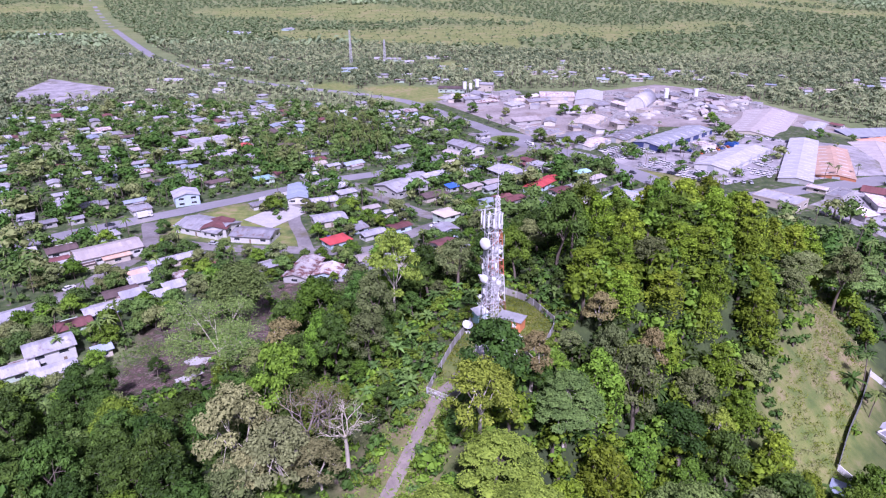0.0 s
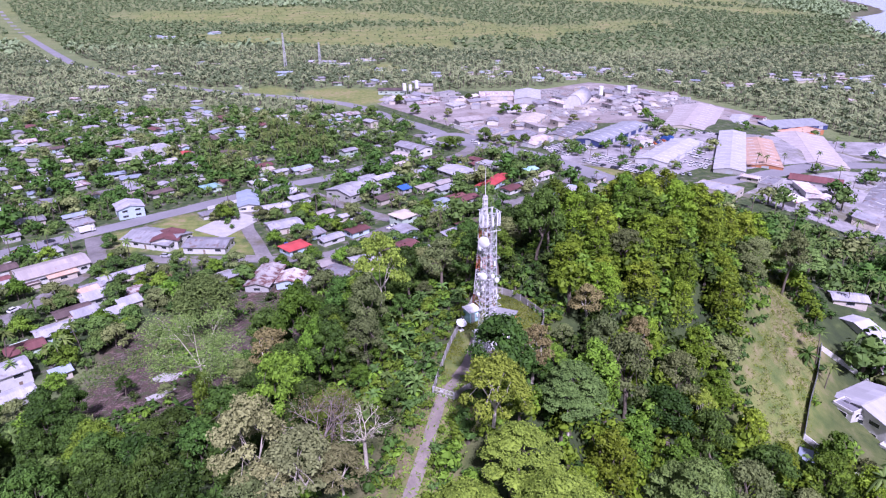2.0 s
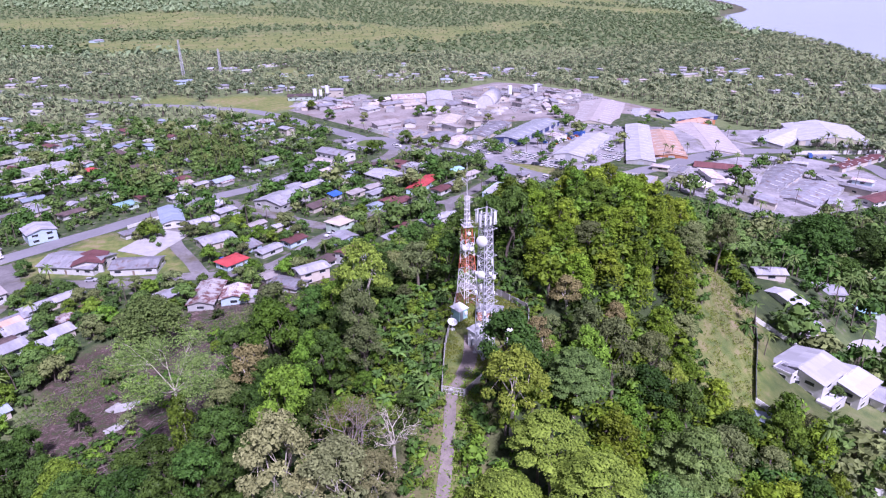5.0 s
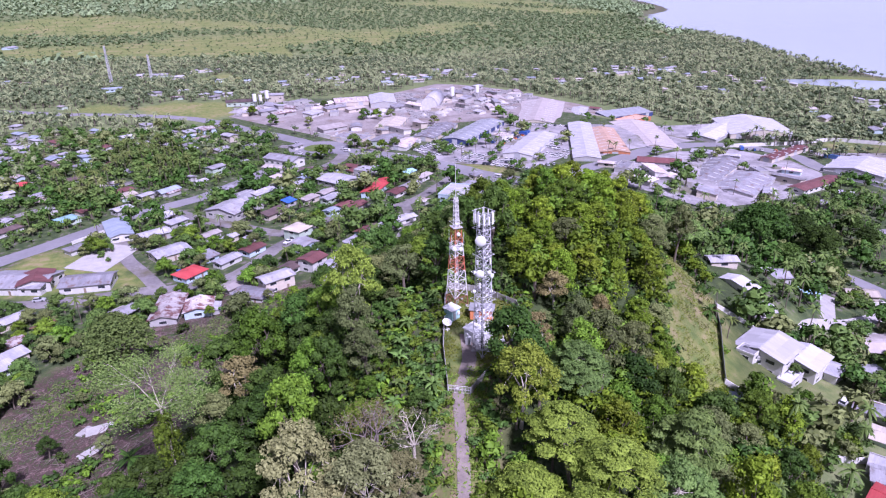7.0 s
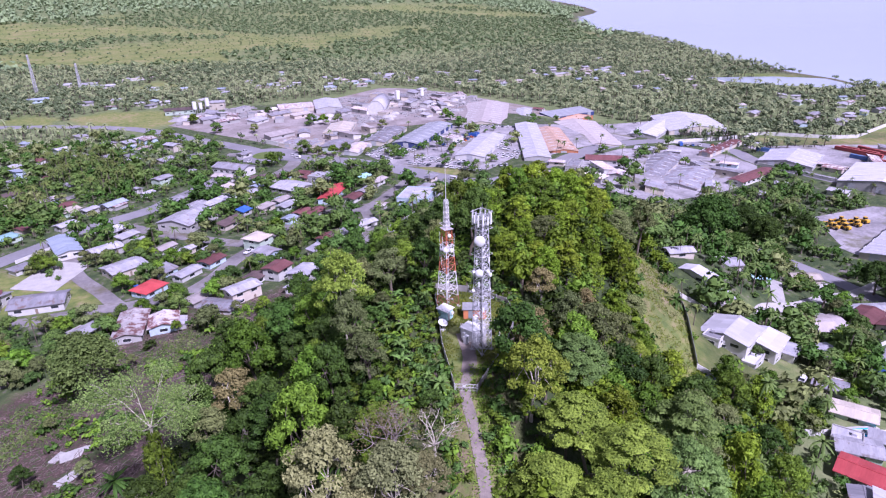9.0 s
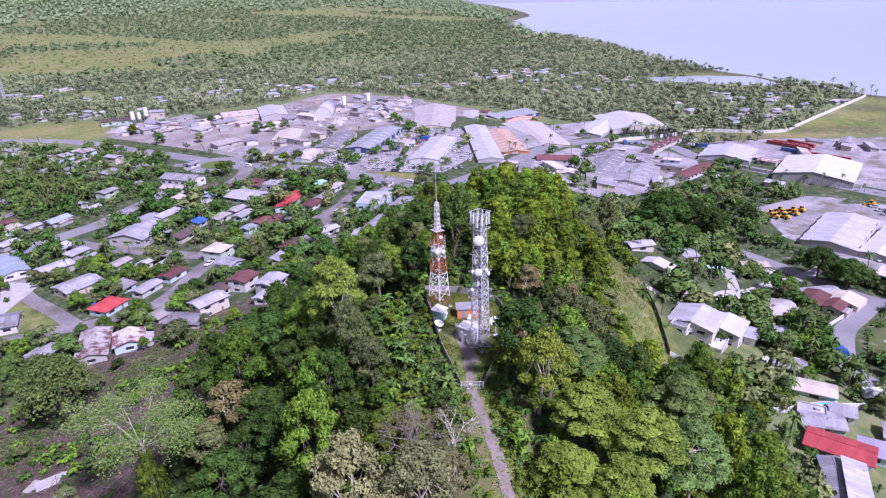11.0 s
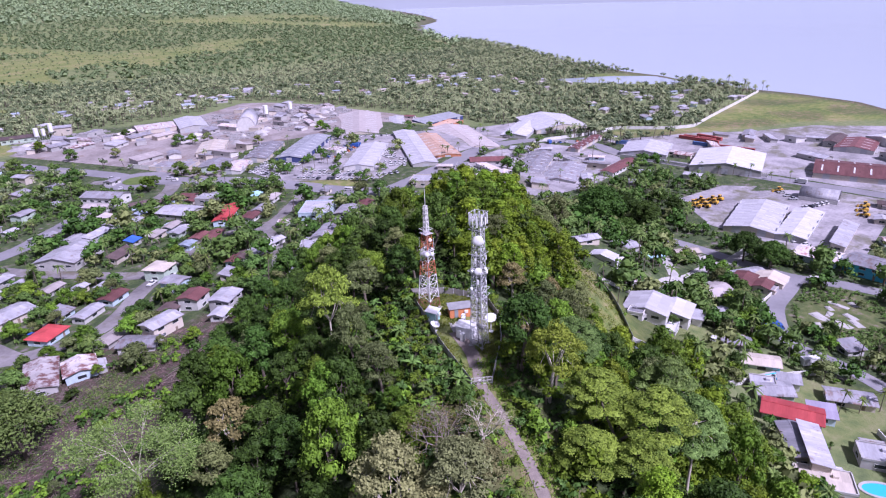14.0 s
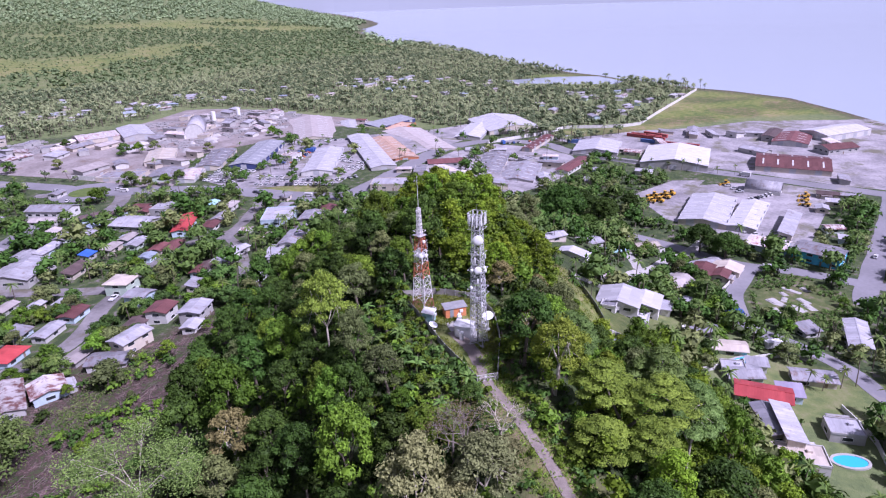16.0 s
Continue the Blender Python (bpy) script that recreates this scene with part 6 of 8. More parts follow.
house(-4.2, 316.8, 38, 13.6, 4.8, 2.7, "lean", "dark brown")
house(22.5, 306.5, 38, 6.1, 5.4, 2.7, "gable", "blue-grey")
house(30.9, 312.6, 38, 8.8, 6.1, 2.7, "gable", "maroon")
house(15.5, 415.6, 128, 24.0, 12.0, 5, "gable", "grey")
house(8.1, 403.5, 128, 15.0, 7.5, 2.7, "gable", "pinkish")
house(27.1, 391.3, -5, 10.9, 6.1, 2.7, "gable", "dark brown")
house(35.8, 386.5, -5, 6.8, 5.4, 2.7, "gable", "dark brown")
house(40.9, 386.2, -5, 6.1, 5.4, 2.7, "gable", "maroon")
house(38.7, 359.1, -59, 20.1, 15.9, 3.2, "gable", "white")
house(55.9, 366.1, 38, 10.1, 8.6, 5.2, "flat", "white", 2)
house(51.2, 376.2, 38, 7.5, 5.4, 2.7, "gable", "maroon")
house(55.0, 335.8, 52, 27.3, 7.8, 3.2, "gable", "red")
house(62.4, 323.3, 38, 10.2, 6.8, 2.7, "gable", "maroon")
house(73.2, 331.7, 38, 12.2, 6.1, 2.7, "gable", "grey")
house(80.7, 358.0, 38, 8.8, 6.1, 2.7, "gable", "teal")
house(86.6, 345.1, 38, 12.2, 3.4, 2.7, "lean", "pinkish")
house(91.4, 303.6, 48, 20.7, 16.0, 4.2, "flat", "white")
house(97.3, 283.2, 38, 14.0, 9.4, 5.2, "gable", "grey", 2)
house(70.5, 258.9, 38, 17.2, 7.8, 5.2, "gable", "grey", 2)
house(60.5, 256.9, -45, 6.8, 13.6, 2.7, "gable", "white")
house(59.5, 237.4, 38, 8.8, 5.4, 2.7, "gable", "grey")
house(35.9, 309.4, 38, 11.6, 6.1, 2.7, "gable", "maroon")
house(51.9, 276.8, 20, 10.2, 4.8, 2.7, "gable", "white")
house(40.8, 271.8, 20, 9.5, 6.1, 2.7, "gable", "white")
house(29.4, 269.2, 38, 7.5, 4.8, 2.7, "gable", "maroon")
house(33.8, 271.2, 38, 6.8, 4.8, 2.7, "gable", "dark brown")
house(44.4, 237.8, 38, 6.1, 6.1, 2.7, "hip", "white")
house(39.6, 232.0, 38, 6.8, 4.1, 2.7, "gable", "white")
house(85.2, 273.4, 38, 10.9, 6.8, 2.7, "gable", "grey")
house(26.6, 339.5, 38, 9.5, 5.4, 2.7, "gable", "pinkish")
house(27.9, 330.3, 38, 8.8, 5.4, 2.7, "gable", "white")
house(6.6, 367.0, 38, 10.9, 6.1, 2.7, "gable", "grey")
house(13.5, 361.0, 38, 12.2, 5.4, 2.7, "gable", "white")
house(-4.9, 353.8, 38, 15.0, 4.1, 2.7, "lean", "white")
house(-15.1, 351.8, 38, 11.6, 6.1, 2.7, "gable", "white")
house(21.4, 256.5, 38, 7.5, 4.1, 2.7, "lean", "grey")
house(118.7, 274.4, -50, 11.6, 8.2, 2.7, "flat", "grey")
house(137.9, 292.4, -50, 12.2, 6.8, 2.7, "flat", "pinkish")
house(29.7, 456.9, 38, 8.8, 6.1, 2.7, "gable", "grey")
house(115.5, 335.0, 38, 8.8, 4.1, 2.7, "lean", "grey")
house(163.8, 444.3, 43, 74.1, 20.4, 5.2, "gable", "slate")
house(182.4, 388.4, 45, 67.0, 20.0, 4.2, "gable", "white")
house(223.4, 387.2, 60, 109.8, 17.3, 6.2, "gable", "white")
house(137.3, 458.2, 48, 53.0, 17.2, 4.2, "gable", "grey")
house(240.9, 382.0, 63, 75.3, 20.0, 5.2, "gable", "orange")
house(287.9, 405.1, 64, 92.7, 39.2, 5.2, "gable", "pinkish")
house(334.6, 488.9, 4, 50.8, 19.3, 5.2, "lean", "slate")
house(325.0, 465.9, 17, 37.3, 15.5, 4.2, "flat", "orange")
house(295.5, 503.5, 54, 40.1, 14.2, 4.2, "gable", "white")
house(325.2, 521.0, -60, 9.5, 6.1, 2.7, "gable", "maroon")
house(393.0, 395.5, 60, 63.0, 49.8, 5.2, "gable", "white")
house(360.4, 400.1, 28, 71.9, 22.9, 4.2, "gable", "white")
house(253.6, 504.2, 56, 103.1, 40.8, 6.2, "gable", "pinkish")
house(139.2, 609.5, 76, 53.3, 24.2, 6.2, "gable", "white")
house(110.2, 621.4, -6, 32.1, 29.7, 5.2, "gable", "patchy red")
house(115.1, 501.3, 61, 38.8, 20.0, 4.2, "gable", "cream")
house(74.3, 469.1, -48, 28.8, 17.3, 3.2, "flat", "grey")
house(93.5, 445.7, 46, 24.0, 17.5, 3.2, "gable", "grey")
house(102.3, 431.8, 47, 26.9, 15.9, 3.2, "gable", "patchy red")
house(350.2, 324.1, 16, 52.4, 8.5, 4.2, "gable", "maroon")
house(380.1, 318.2, -70, 6.8, 4.8, 2.7, "gable", "white")
house(363.4, 276.5, 24, 38.4, 33.5, 4.2, "gable", "white")
house(366.3, 247.0, -80, 12.2, 9.5, 2.7, "gable", "rusty")
house(366.6, 213.7, 21, 51.9, 44.3, 6.2, "gable", "white")
house(397.1, 144.8, -72, 45.2, 38.9, 5.2, "gable", "maroon")
house(479.9, 185.4, 7, 31.7, 9.5, 4.2, "gable", "dark brown")
house(474.9, 168.3, 11, 37.8, 25.6, 4.2, "gable", "maroon")
house(515.6, 148.8, -24, 48.9, 26.1, 7.2, "gable", "white")
house(458.2, 133.4, -34, 25.5, 15.1, 4.2, "gable", "maroon")
house(269.2, 149.1, 15, 49.8, 24.0, 4.2, "gable", "white")
house(273.1, 128.7, 11, 48.1, 14.2, 4.2, "gable", "white")
house(269.9, 107.0, 10, 37.5, 6.0, 3.2, "lean", "white")
house(236.1, 106.3, -84, 17.0, 13.1, 3.2, "gable", "patchy red")
house(236.3, 84.0, -90, 19.7, 14.7, 5.2, "gable", "grey", 2, wall="cyan")
house(338.1, 107.5, -70, 10.9, 6.8, 2.7, "gable", "dark brown")
house(342.1, 96.8, -70, 10.9, 5.4, 2.7, "gable", "grey")
house(323.9, 99.5, -70, 9.5, 4.1, 2.7, "lean", "white")
house(308.7, 102.6, 20, 6.8, 6.1, 2.7, "gable", "white")
house(265.9, 80.0, -70, 6.8, 4.1, 2.7, "lean", "white")
house(278.7, 89.4, -50, 8.2, 6.1, 2.7, "gable", "rusty")
house(321.0, 215.1, -75, 10.2, 6.8, 2.7, "gable", "white")
house(306.5, 242.2, -60, 6.8, 6.1, 2.7, "gable", "white")
house(282.8, 233.4, -60, 7.5, 5.4, 2.7, "gable", "grey")
house(367.4, 258.1, -60, 6.8, 4.8, 2.7, "gable", "pinkish")
house(306.2, 261.4, 10, 41.5, 9.2, 3.2, "gable", "maroon")
house(272.3, 309.3, 30, 66.2, 19.4, 4.2, "gable", "grey")
house(268.1, 279.5, 28, 45.3, 23.4, 4.2, "gable", "grey")
house(238.5, 322.0, -40, 26.0, 12.0, 4, "gable", "maroon")
house(200.7, 324.9, -50, 9.5, 5.4, 2.7, "gable", "patchy red")
house(294.4, 344.8, -50, 13.6, 5.4, 2.7, "lean", "white")
house(312.3, 333.7, -50, 9.5, 5.4, 2.7, "gable", "white")
house(318.2, 289.4, -60, 10.9, 6.1, 2.7, "gable", "patchy red")
house(169.5, 303.8, -50, 22.0, 14.0, 4, "flat", "white")
house(185.5, 117, 10, 12, 8, 3.4, "gable", "maroon", wall="cream")
house(187, 109.3, 10, 9, 6, 3.0, "gable", "maroon", wall="cream")
house(196, 110.5, 10, 9, 12, 2.8, "gable", "cream", wall="cream")
house(194.6, 120.4, -25, 16.3, 5.4, 2.7, "gable", "white")
house(167.2, 118.7, -20, 6.1, 8.2, 2.7, "gable", "pinkish")
house(151.9, 65.7, -30, 6.1, 5.4, 2.7, "lean", "grey")
house(156.8, 51.6, 19, 19.2, 6.5, 5.2, "gable", "white", 2)
house(114.8, 79.2, -60, 10.2, 6.1, 2.7, "gable", "cream")
house(100.7, 69.7, -50, 9.5, 6.8, 2.7, "gable", "white")
house(114.6, 54.3, -60, 11.6, 6.1, 2.7, "gable", "grey")
house(93.1, 61.4, -69, 14.0, 7.4, 3.2, "gable", "red")
house(99.4, 56.3, -60, 6.1, 4.8, 2.7, "lean", "lilac")
house(79.7, 51.2, 33, 15.4, 4.1, 5.2, "lean", "white")
house(79.8, 55.0, 40, 12.8, 5.4, 4.2, "gable", "grey")
house(71.5, 45.7, -60, 12.2, 7.5, 2.7, "flat", "cream")
house(91.2, 40.7, -60, 8.2, 6.8, 2.7, "flat", "white")
house(109.2, 68.6, -60, 5.4, 3.4, 2.7, "lean", "white")
house(105.7, 115.1, -35, 5.4, 5.4, 2.7, "flat", "grey")
house(135.0, 161.5, -20, 9.5, 5.4, 2.7, "gable", "white")
house(131, 150.0, 12, 5.0, 14, 2.9, "gable", "clean white")
house(128.4, 137.0, -20, 8.2, 6.8, 2.9, "gable", "clean white")
house(158, 158, -25, 10.2, 7.5, 2.9, "gable", "white")
house(169.8, 151.2, -25, 7.5, 6.1, 2.7, "gable", "teal")
house(196.4, 149.2, -30, 10.9, 6.1, 2.7, "gable", "cream")
house(160.6, 117.5, -30, 6.1, 8.8, 2.7, "gable", "pinkish")
house(121.6, 90.3, -60, 8.2, 5.4, 2.7, "gable", "grey")
house(142.8, 106.0, -30, 4.1, 4.1, 2.7, "gable", "white")
house(80.4, 97.5, -40, 5.4, 3.4, 2.7, "lean", "blue-grey")
house(163.2, 194.1, -20, 4.1, 3.4, 2.7, "gable", "white")
house(101.4, 72.9, -60, 6.8, 5.4, 2.7, "flat", "white")

WORKS_EDGE = [(60, 470), (90, 420), (150, 300), (200, 60), (600, 60), (600, 700), (0, 700), (0, 590), (40, 500)]
# small dwellings half hidden among the palms
far_rng = random.Random(31)
def sight_gap(x, y, reach=26.0):
    """Open ground in front of a dwelling."""
    d = math.hypot(x, y)
    for k in np.arange(4, reach, 5):
        occupy(x - x / d * k, y - y / d * k, 4.5)


for hx, hy, a, w, d, c in ((-488, 1030, 3, 44, 12, "white"), (-307, 740, -8, 30, 11, "white"), (-845, 1441, 5, 60, 18, "white"), (-455, 1465, 0, 26, 12, "blue-grey"), (-424, 1446, 8, 26, 12, "white"), (-353, 1547, 60, 26, 16, "white"), (-92, 940, 10, 20, 10, "white"), (-68, 930, -10, 22, 12, "white"), (-14, 957, 14, 52, 9, "cream"), (-116, 825, 4, 20, 10, "blue-grey"), (-46, 900, 0, 16, 8, "white"), (-70, 770, 0, 14, 8, "grey"), (485, 767, 30, 16, 9, "white"), (502, 720, 10, 30, 9, "white"), (587, 731, 20, 26, 9, "white"), (657, 829, 20, 22, 9, "white"), (559, 412, 20, 12, 8, "white"), (582, 381, 30, 14, 8, "white"), (516, 365, 10, 16, 8, "grey"), (477, 398, 20, 14, 8, "white"), (507, 334, 40, 14, 8, "white"), (584, 347, 0, 12, 7, "grey"), (625, 338, 10, 12, 7, "white")):
    house(hx, hy, a, w, d, 3.2, "gable", c, plain=True)
    sight_gap(hx, hy, 40)
for bx, by, rx, ry, n in ((60, 800, 110, 90, 16), (300, 760, 130, 90, 20), (520, 620, 110, 110, 20), (550, 390, 90, 60, 16), (-260, 680, 110, 60, 10), (520, 740, 70, 50, 20), (-330, 900, 120, 80, 10), (150, 760, 90, 40, 12)):
    for _ in range(n):
        hx, hy = bx + far_rng.uniform(-rx, rx), by + far_rng.uniform(-ry, ry)
        if is_free(hx, hy):
            house(round(hx, 1), round(hy, 1), far_rng.uniform(-60, 60), far_rng.uniform(7, 13), far_rng.uniform(5.5, 8), 2.8, far_rng.choice(["gable", "gable", "lean", "hip"]), far_rng.choice(["white", "white", "grey", "pinkish", "rusty", "white", "blue-grey"]), plain=True)
            sight_gap(hx, hy)
# back-yard sheds in the town
for _ in range(105):
    hx, hy = far_rng.uniform(-240, 110), far_rng.uniform(215, 460)
    if is_free(hx, hy) and is_free(hx + 4, hy) and is_free(hx - 4, hy) and is_free(hx, hy + 4) and is_free(hx, hy - 4) and land_h(np.array([hx]), np.array([hy]))[0] < 3 and not inside(np.array([hx]), np.array([hy]), WORKS_EDGE)[0]:
        house(round(hx, 1), round(hy, 1), 38 + far_rng.choice([0, 90]), far_rng.uniform(4, 9), far_rng.uniform(3.5, 6), far_rng.uniform(2.1, 2.6), far_rng.choice(["gable", "lean", "gable"]), far_rng.choice(["white", "grey", "pinkish", "maroon", "rusty", "dark brown", "white", "grey"]), plain=True)
for bx, by, rx, ry, n in ((190, 575, 90, 60, 34), (90, 590, 50, 30, 14), (100, 470, 45, 45, 40), (150, 430, 60, 40, 16), (250, 600, 50, 60, 24), (60, 620, 50, 25, 8), (260, 290, 60, 40, 20), (430, 200, 50, 60, 16), (300, 130, 40, 30, 8), (270, 290, 40, 30, 8), (420, 130, 70, 40, 8), (30, 620, 26, 20, 6)):
    for _ in range(n):
        hx, hy = bx + far_rng.uniform(-rx, rx), by + far_rng.uniform(-ry, ry)
        if is_free(hx, hy) and is_free(hx + 6, hy) and is_free(hx - 6, hy) and is_free(hx, hy - 6):
            house(round(hx, 1), round(hy, 1), far_rng.choice([20, 110, 40, 75]), far_rng.uniform(7, 22), far_rng.uniform(5, 11), far_rng.uniform(2.4, 3.8), far_rng.choice(["gable", "lean", "lean", "flat"]), far_rng.choice(["white", "grey", "grey", "pinkish", "rusty", "white", "patchy red"]), wall=far_rng.choice(["white", "grey", "grey", "cream"]), plain=True)

# the big white house on the shelf below the slope
house(110, 116, 20, 13, 14, 6.2, "gable", "clean white", 2, wall="white")
house(119.5, 112, 20, 11, 12, 5.4, "gable", "clean white", 2, wall="white")
house(126, 109, 20, 7, 9, 3.6, "hip", "white", 1, wall="white")
house(101.8, 115.5, 20, 4.5, 5, 2.8, "flat", "grey", 1, wall="white")
house(109, 106.5, 20, 8, 4, 2.2, "flat", "clean white", 1, wall="white")
# broken slabs of a demolished building in the grass of the road loop
slab_rng = random.Random(44)
for sx, sy in ((163, 79), (168, 81), (176, 83), (182, 82), (188, 84), (194, 83), (199, 79), (176, 75.5), (181, 72.5), (186, 76), (171, 77), (-73.4, 158.2), (-69.5, 147.2), (-69.2, 156.6)):
    bm = bmesh.new()
    w, d = slab_rng.uniform(3, 8), slab_rng.uniform(2, 5)
    box(bm, 0, 0, 0.1, w, d, 0.3)
    box(bm, w * 0.2, d * 0.15, 0.3, w * 0.5, d * 0.4, 0.25)
    bmesh.ops.bevel(bm, geom=bm.edges[:], offset=0.05, segments=1, affect="EDGES")
    me = bm_mesh("concrete_slab", bm, [CONCRETE])
    o = new("concrete_slab", me)
    o.matrix_basis = pose(sx, sy, gz(sx, sy), slab_rng.uniform(-3, 3), slab_rng.uniform(-3, 3), slab_rng.uniform(0, 90))
    tagged(o, "broken grey concrete floor slab lying in grass", "slab", "broken floor slabs in the grass")
# the close-set houses between the streets
QUARTER = [(-290, 400), (-380, 565), (-300, 590), (-178, 613), (-93, 585), (-20, 560), (20, 500), (22, 478), (0, 410), (75, 395), (105, 360), (138, 300), (60, 235), (-30, 225), (-60, 228), (-95, 200), (-130, 168), (-185, 248)]
GROVES = [[(-93, 492), (-81, 515), (-56, 482), (-37, 456), (-41, 408), (-55, 396), (-75, 410), (-89, 438)],
          [(-118, 421), (-95, 420), (-81, 391), (-80, 365), (-92, 365), (-112, 366)]]
fill_rng = random.Random(64)
for gy_ in np.arange(170, 615, 11.5):
    for gx_ in np.arange(-380, 140, 13.5):
        hx, hy = gx_ + fill_rng.uniform(-4, 4), gy_ + fill_rng.uniform(-3.5, 3.5)
        u, v, q, w = fill_rng.random(), fill_rng.uniform(7, 12), fill_rng.uniform(5.2, 7.5), fill_rng.choice([0, 0, 90])
        wave = math.sin(hx / 31 + 0.6) * math.sin(hy / 27) + 0.5 * math.sin((hx - hy) / 19)
        if u > (0.74 if hy < 400 else 0.4) + 0.25 * wave or not inside(np.array([hx]), np.array([hy]), QUARTER)[0] or land_h(np.array([hx]), np.array([hy]))[0] > 2.5:
            continue
        if all(is_free(hx + a, hy + b) for a in (-6, -3, 0, 3, 6) for b in (-5, -2, 1, 5)) and not any(inside(np.array([hx]), np.array([hy]), p)[0] for p in OPEN_LAND[3:8] + [CLEARING] + GROVES):
            house(round(hx, 1), round(hy, 1), 36 + w + fill_rng.uniform(-7, 7), v, q, fill_rng.uniform(2.3, 2.7) + (2.2 if u < 0.12 else 0), fill_rng.choice(["gable", "gable", "hip", "lean"]), fill_rng.choice(["white", "white", "grey", "grey", "white", "pinkish", "grey", "maroon", "rusty", "dark brown", "blue-grey"]), 2 if u < 0.12 else 1, plain=hy > 235)

# ---- vehicles ----
def paint(name, c):
    m, nt, b = material(name)
    b.inputs["Base Color"].default_value = (*c, 1)
    b.inputs["Roughness"].default_value = 0.35
    b.inputs["Coat Weight"].default_value = 0.4
    nz = noise_tex(nt, 3.0, 4)
    nt.links.new(ramp(nt, nz, [(0.3, tuple(v * 0.8 for v in c)), (0.7, c)]), b.inputs["Base Color"])
    return m


PAINTS = {"white": paint("car_white", (0.72, 0.72, 0.72)), "silver": paint("car_silver", (0.45, 0.46, 0.48)), "dark": paint("car_dark", (0.04, 0.045, 0.06)), "red": paint("car_red", (0.5, 0.03, 0.03)), "blue": paint("car_blue", (0.04, 0.12, 0.42)), "yellow": paint("machine_yellow", (0.72, 0.42, 0.03)), "orange": paint("car_orange", (0.75, 0.2, 0.04))}
TYRE = rough_surface("tyre_rubber", (0.015, 0.015, 0.015), (0.04, 0.04, 0.04), 3.0)
_bm = bmesh.new()
bmesh.ops.create_cone(_bm, cap_ends=True, segments=12, radius1=0.34, radius2=0.34, depth=0.24, matrix=pose(0, 0, 0, 90))
WHEEL = bm_mesh("wheel", _bm, [TYRE])


def solid(bm, rings):
    """A body lofted through rectangles: (x, half width, low z, high z)."""
    loops = [[bm.verts.new(p) for p in ((x, -w, a), (x, w, a), (x, w, b), (x, -w, b))] for x, w, a, b in rings]
    for p, q in zip(loops, loops[1:]):
        for i in range(4):
            bm.faces.new((p[i], p[(i + 1) % 4], q[(i + 1) % 4], q[i]))
    bm.faces.new(loops[0][::-1])
    bm.faces.new(loops[-1])
    bmesh.ops.recalc_face_normals(bm, faces=bm.faces)


def make_vehicle(kind, colour):
    ob = new("car" if kind == "car" else kind)
    words = {"car": "parked car on the yard", "pickup": "parked pickup with open tray", "truck": "box truck parked by the road", "bus": "minibus on the road"}[kind]
    tagged(ob, f"{colour} {words}", kind)
    bm = bmesh.new()
    if kind == "car":
        solid(bm, [(-2.2, 0.78, 0.35, 0.75), (-2.1, 0.85, 0.3, 0.95), (-1.2, 0.86, 0.3, 1.0), (1.0, 0.86, 0.3, 1.0), (2.1, 0.82, 0.3, 0.85), (2.25, 0.74, 0.35, 0.65)])
        cab = [(-1.9, 0.7, 0.98, 1.02), (-1.4, 0.68, 1.0, 1.5), (0.2, 0.68, 1.0, 1.52), (1.0, 0.7, 0.98, 1.02)]
        ax, wb = 1.35, 0.78
    elif kind == "pickup":
        solid(bm, [(-2.6, 0.86, 0.45, 0.95), (-2.5, 0.88, 0.4, 1.0), (1.2, 0.88, 0.4, 1.0), (2.4, 0.85, 0.4, 0.95), (2.5, 0.78, 0.45, 0.8)])
        cab = [(-0.6, 0.76, 0.98, 1.02), (-0.5, 0.74, 1.0, 1.65), (0.7, 0.74, 1.0, 1.66), (1.3, 0.76, 0.98, 1.02)]
        ax, wb = 1.6, 0.82
    elif kind == "truck":
        solid(bm, [(-3.6, 1.1, 0.8, 3.1), (1.6, 1.1, 0.8, 3.1)])
        solid(bm, [(1.75, 1.05, 0.5, 2.2), (2.8, 1.05, 0.5, 2.3), (3.4, 1.0, 0.5, 1.4)])
        cab = [(2.6, 1.06, 1.35, 2.0), (3.2, 1.04, 1.35, 1.65)]
        ax, wb = 2.4, 0.95
    else:
        solid(bm, [(-2.5, 0.85, 0.4, 1.9), (-2.4, 0.88, 0.35, 2.1), (2.0, 0.88, 0.35, 2.1), (2.5, 0.84, 0.4, 1.2)])
        cab = [(-2.2, 0.9, 1.25, 1.8), (1.9, 0.9, 1.25, 1.8)]
        ax, wb = 1.6, 0.8
    part("body", bm, PAINTS[colour], ob)
    bm = bmesh.new()
    solid(bm, cab)
    part("glazing", bm, GLASS, ob, "dark window glass")
    if kind in ("car", "pickup"):
        bm = bmesh.new()
        box(bm, cab[1][0] / 2 + cab[2][0] / 2, 0, cab[1][3] + 0.02, cab[2][0] - cab[1][0] + 0.2, 1.3, 0.06, bevel=0.02)
        part("cabin_roof", bm, PAINTS[colour], ob)
    for sx in (-1, 1):
        for sy in (-1, 1):
            w = new("wheel", WHEEL)
            w.parent = ob
            w.matrix_basis = pose(sx * ax, sy * wb, 0.34)
    ob.matrix_basis = FAR_AWAY
    return ob


FLEET = {(k, c): make_vehicle(k, c) for k, c in (("car", "white"), ("car", "silver"), ("car", "dark"), ("car", "red"), ("car", "blue"), ("pickup", "white"), ("pickup", "silver"), ("truck", "white"), ("truck", "blue"), ("bus", "white"), ("car", "orange"))}
PARKED = set()


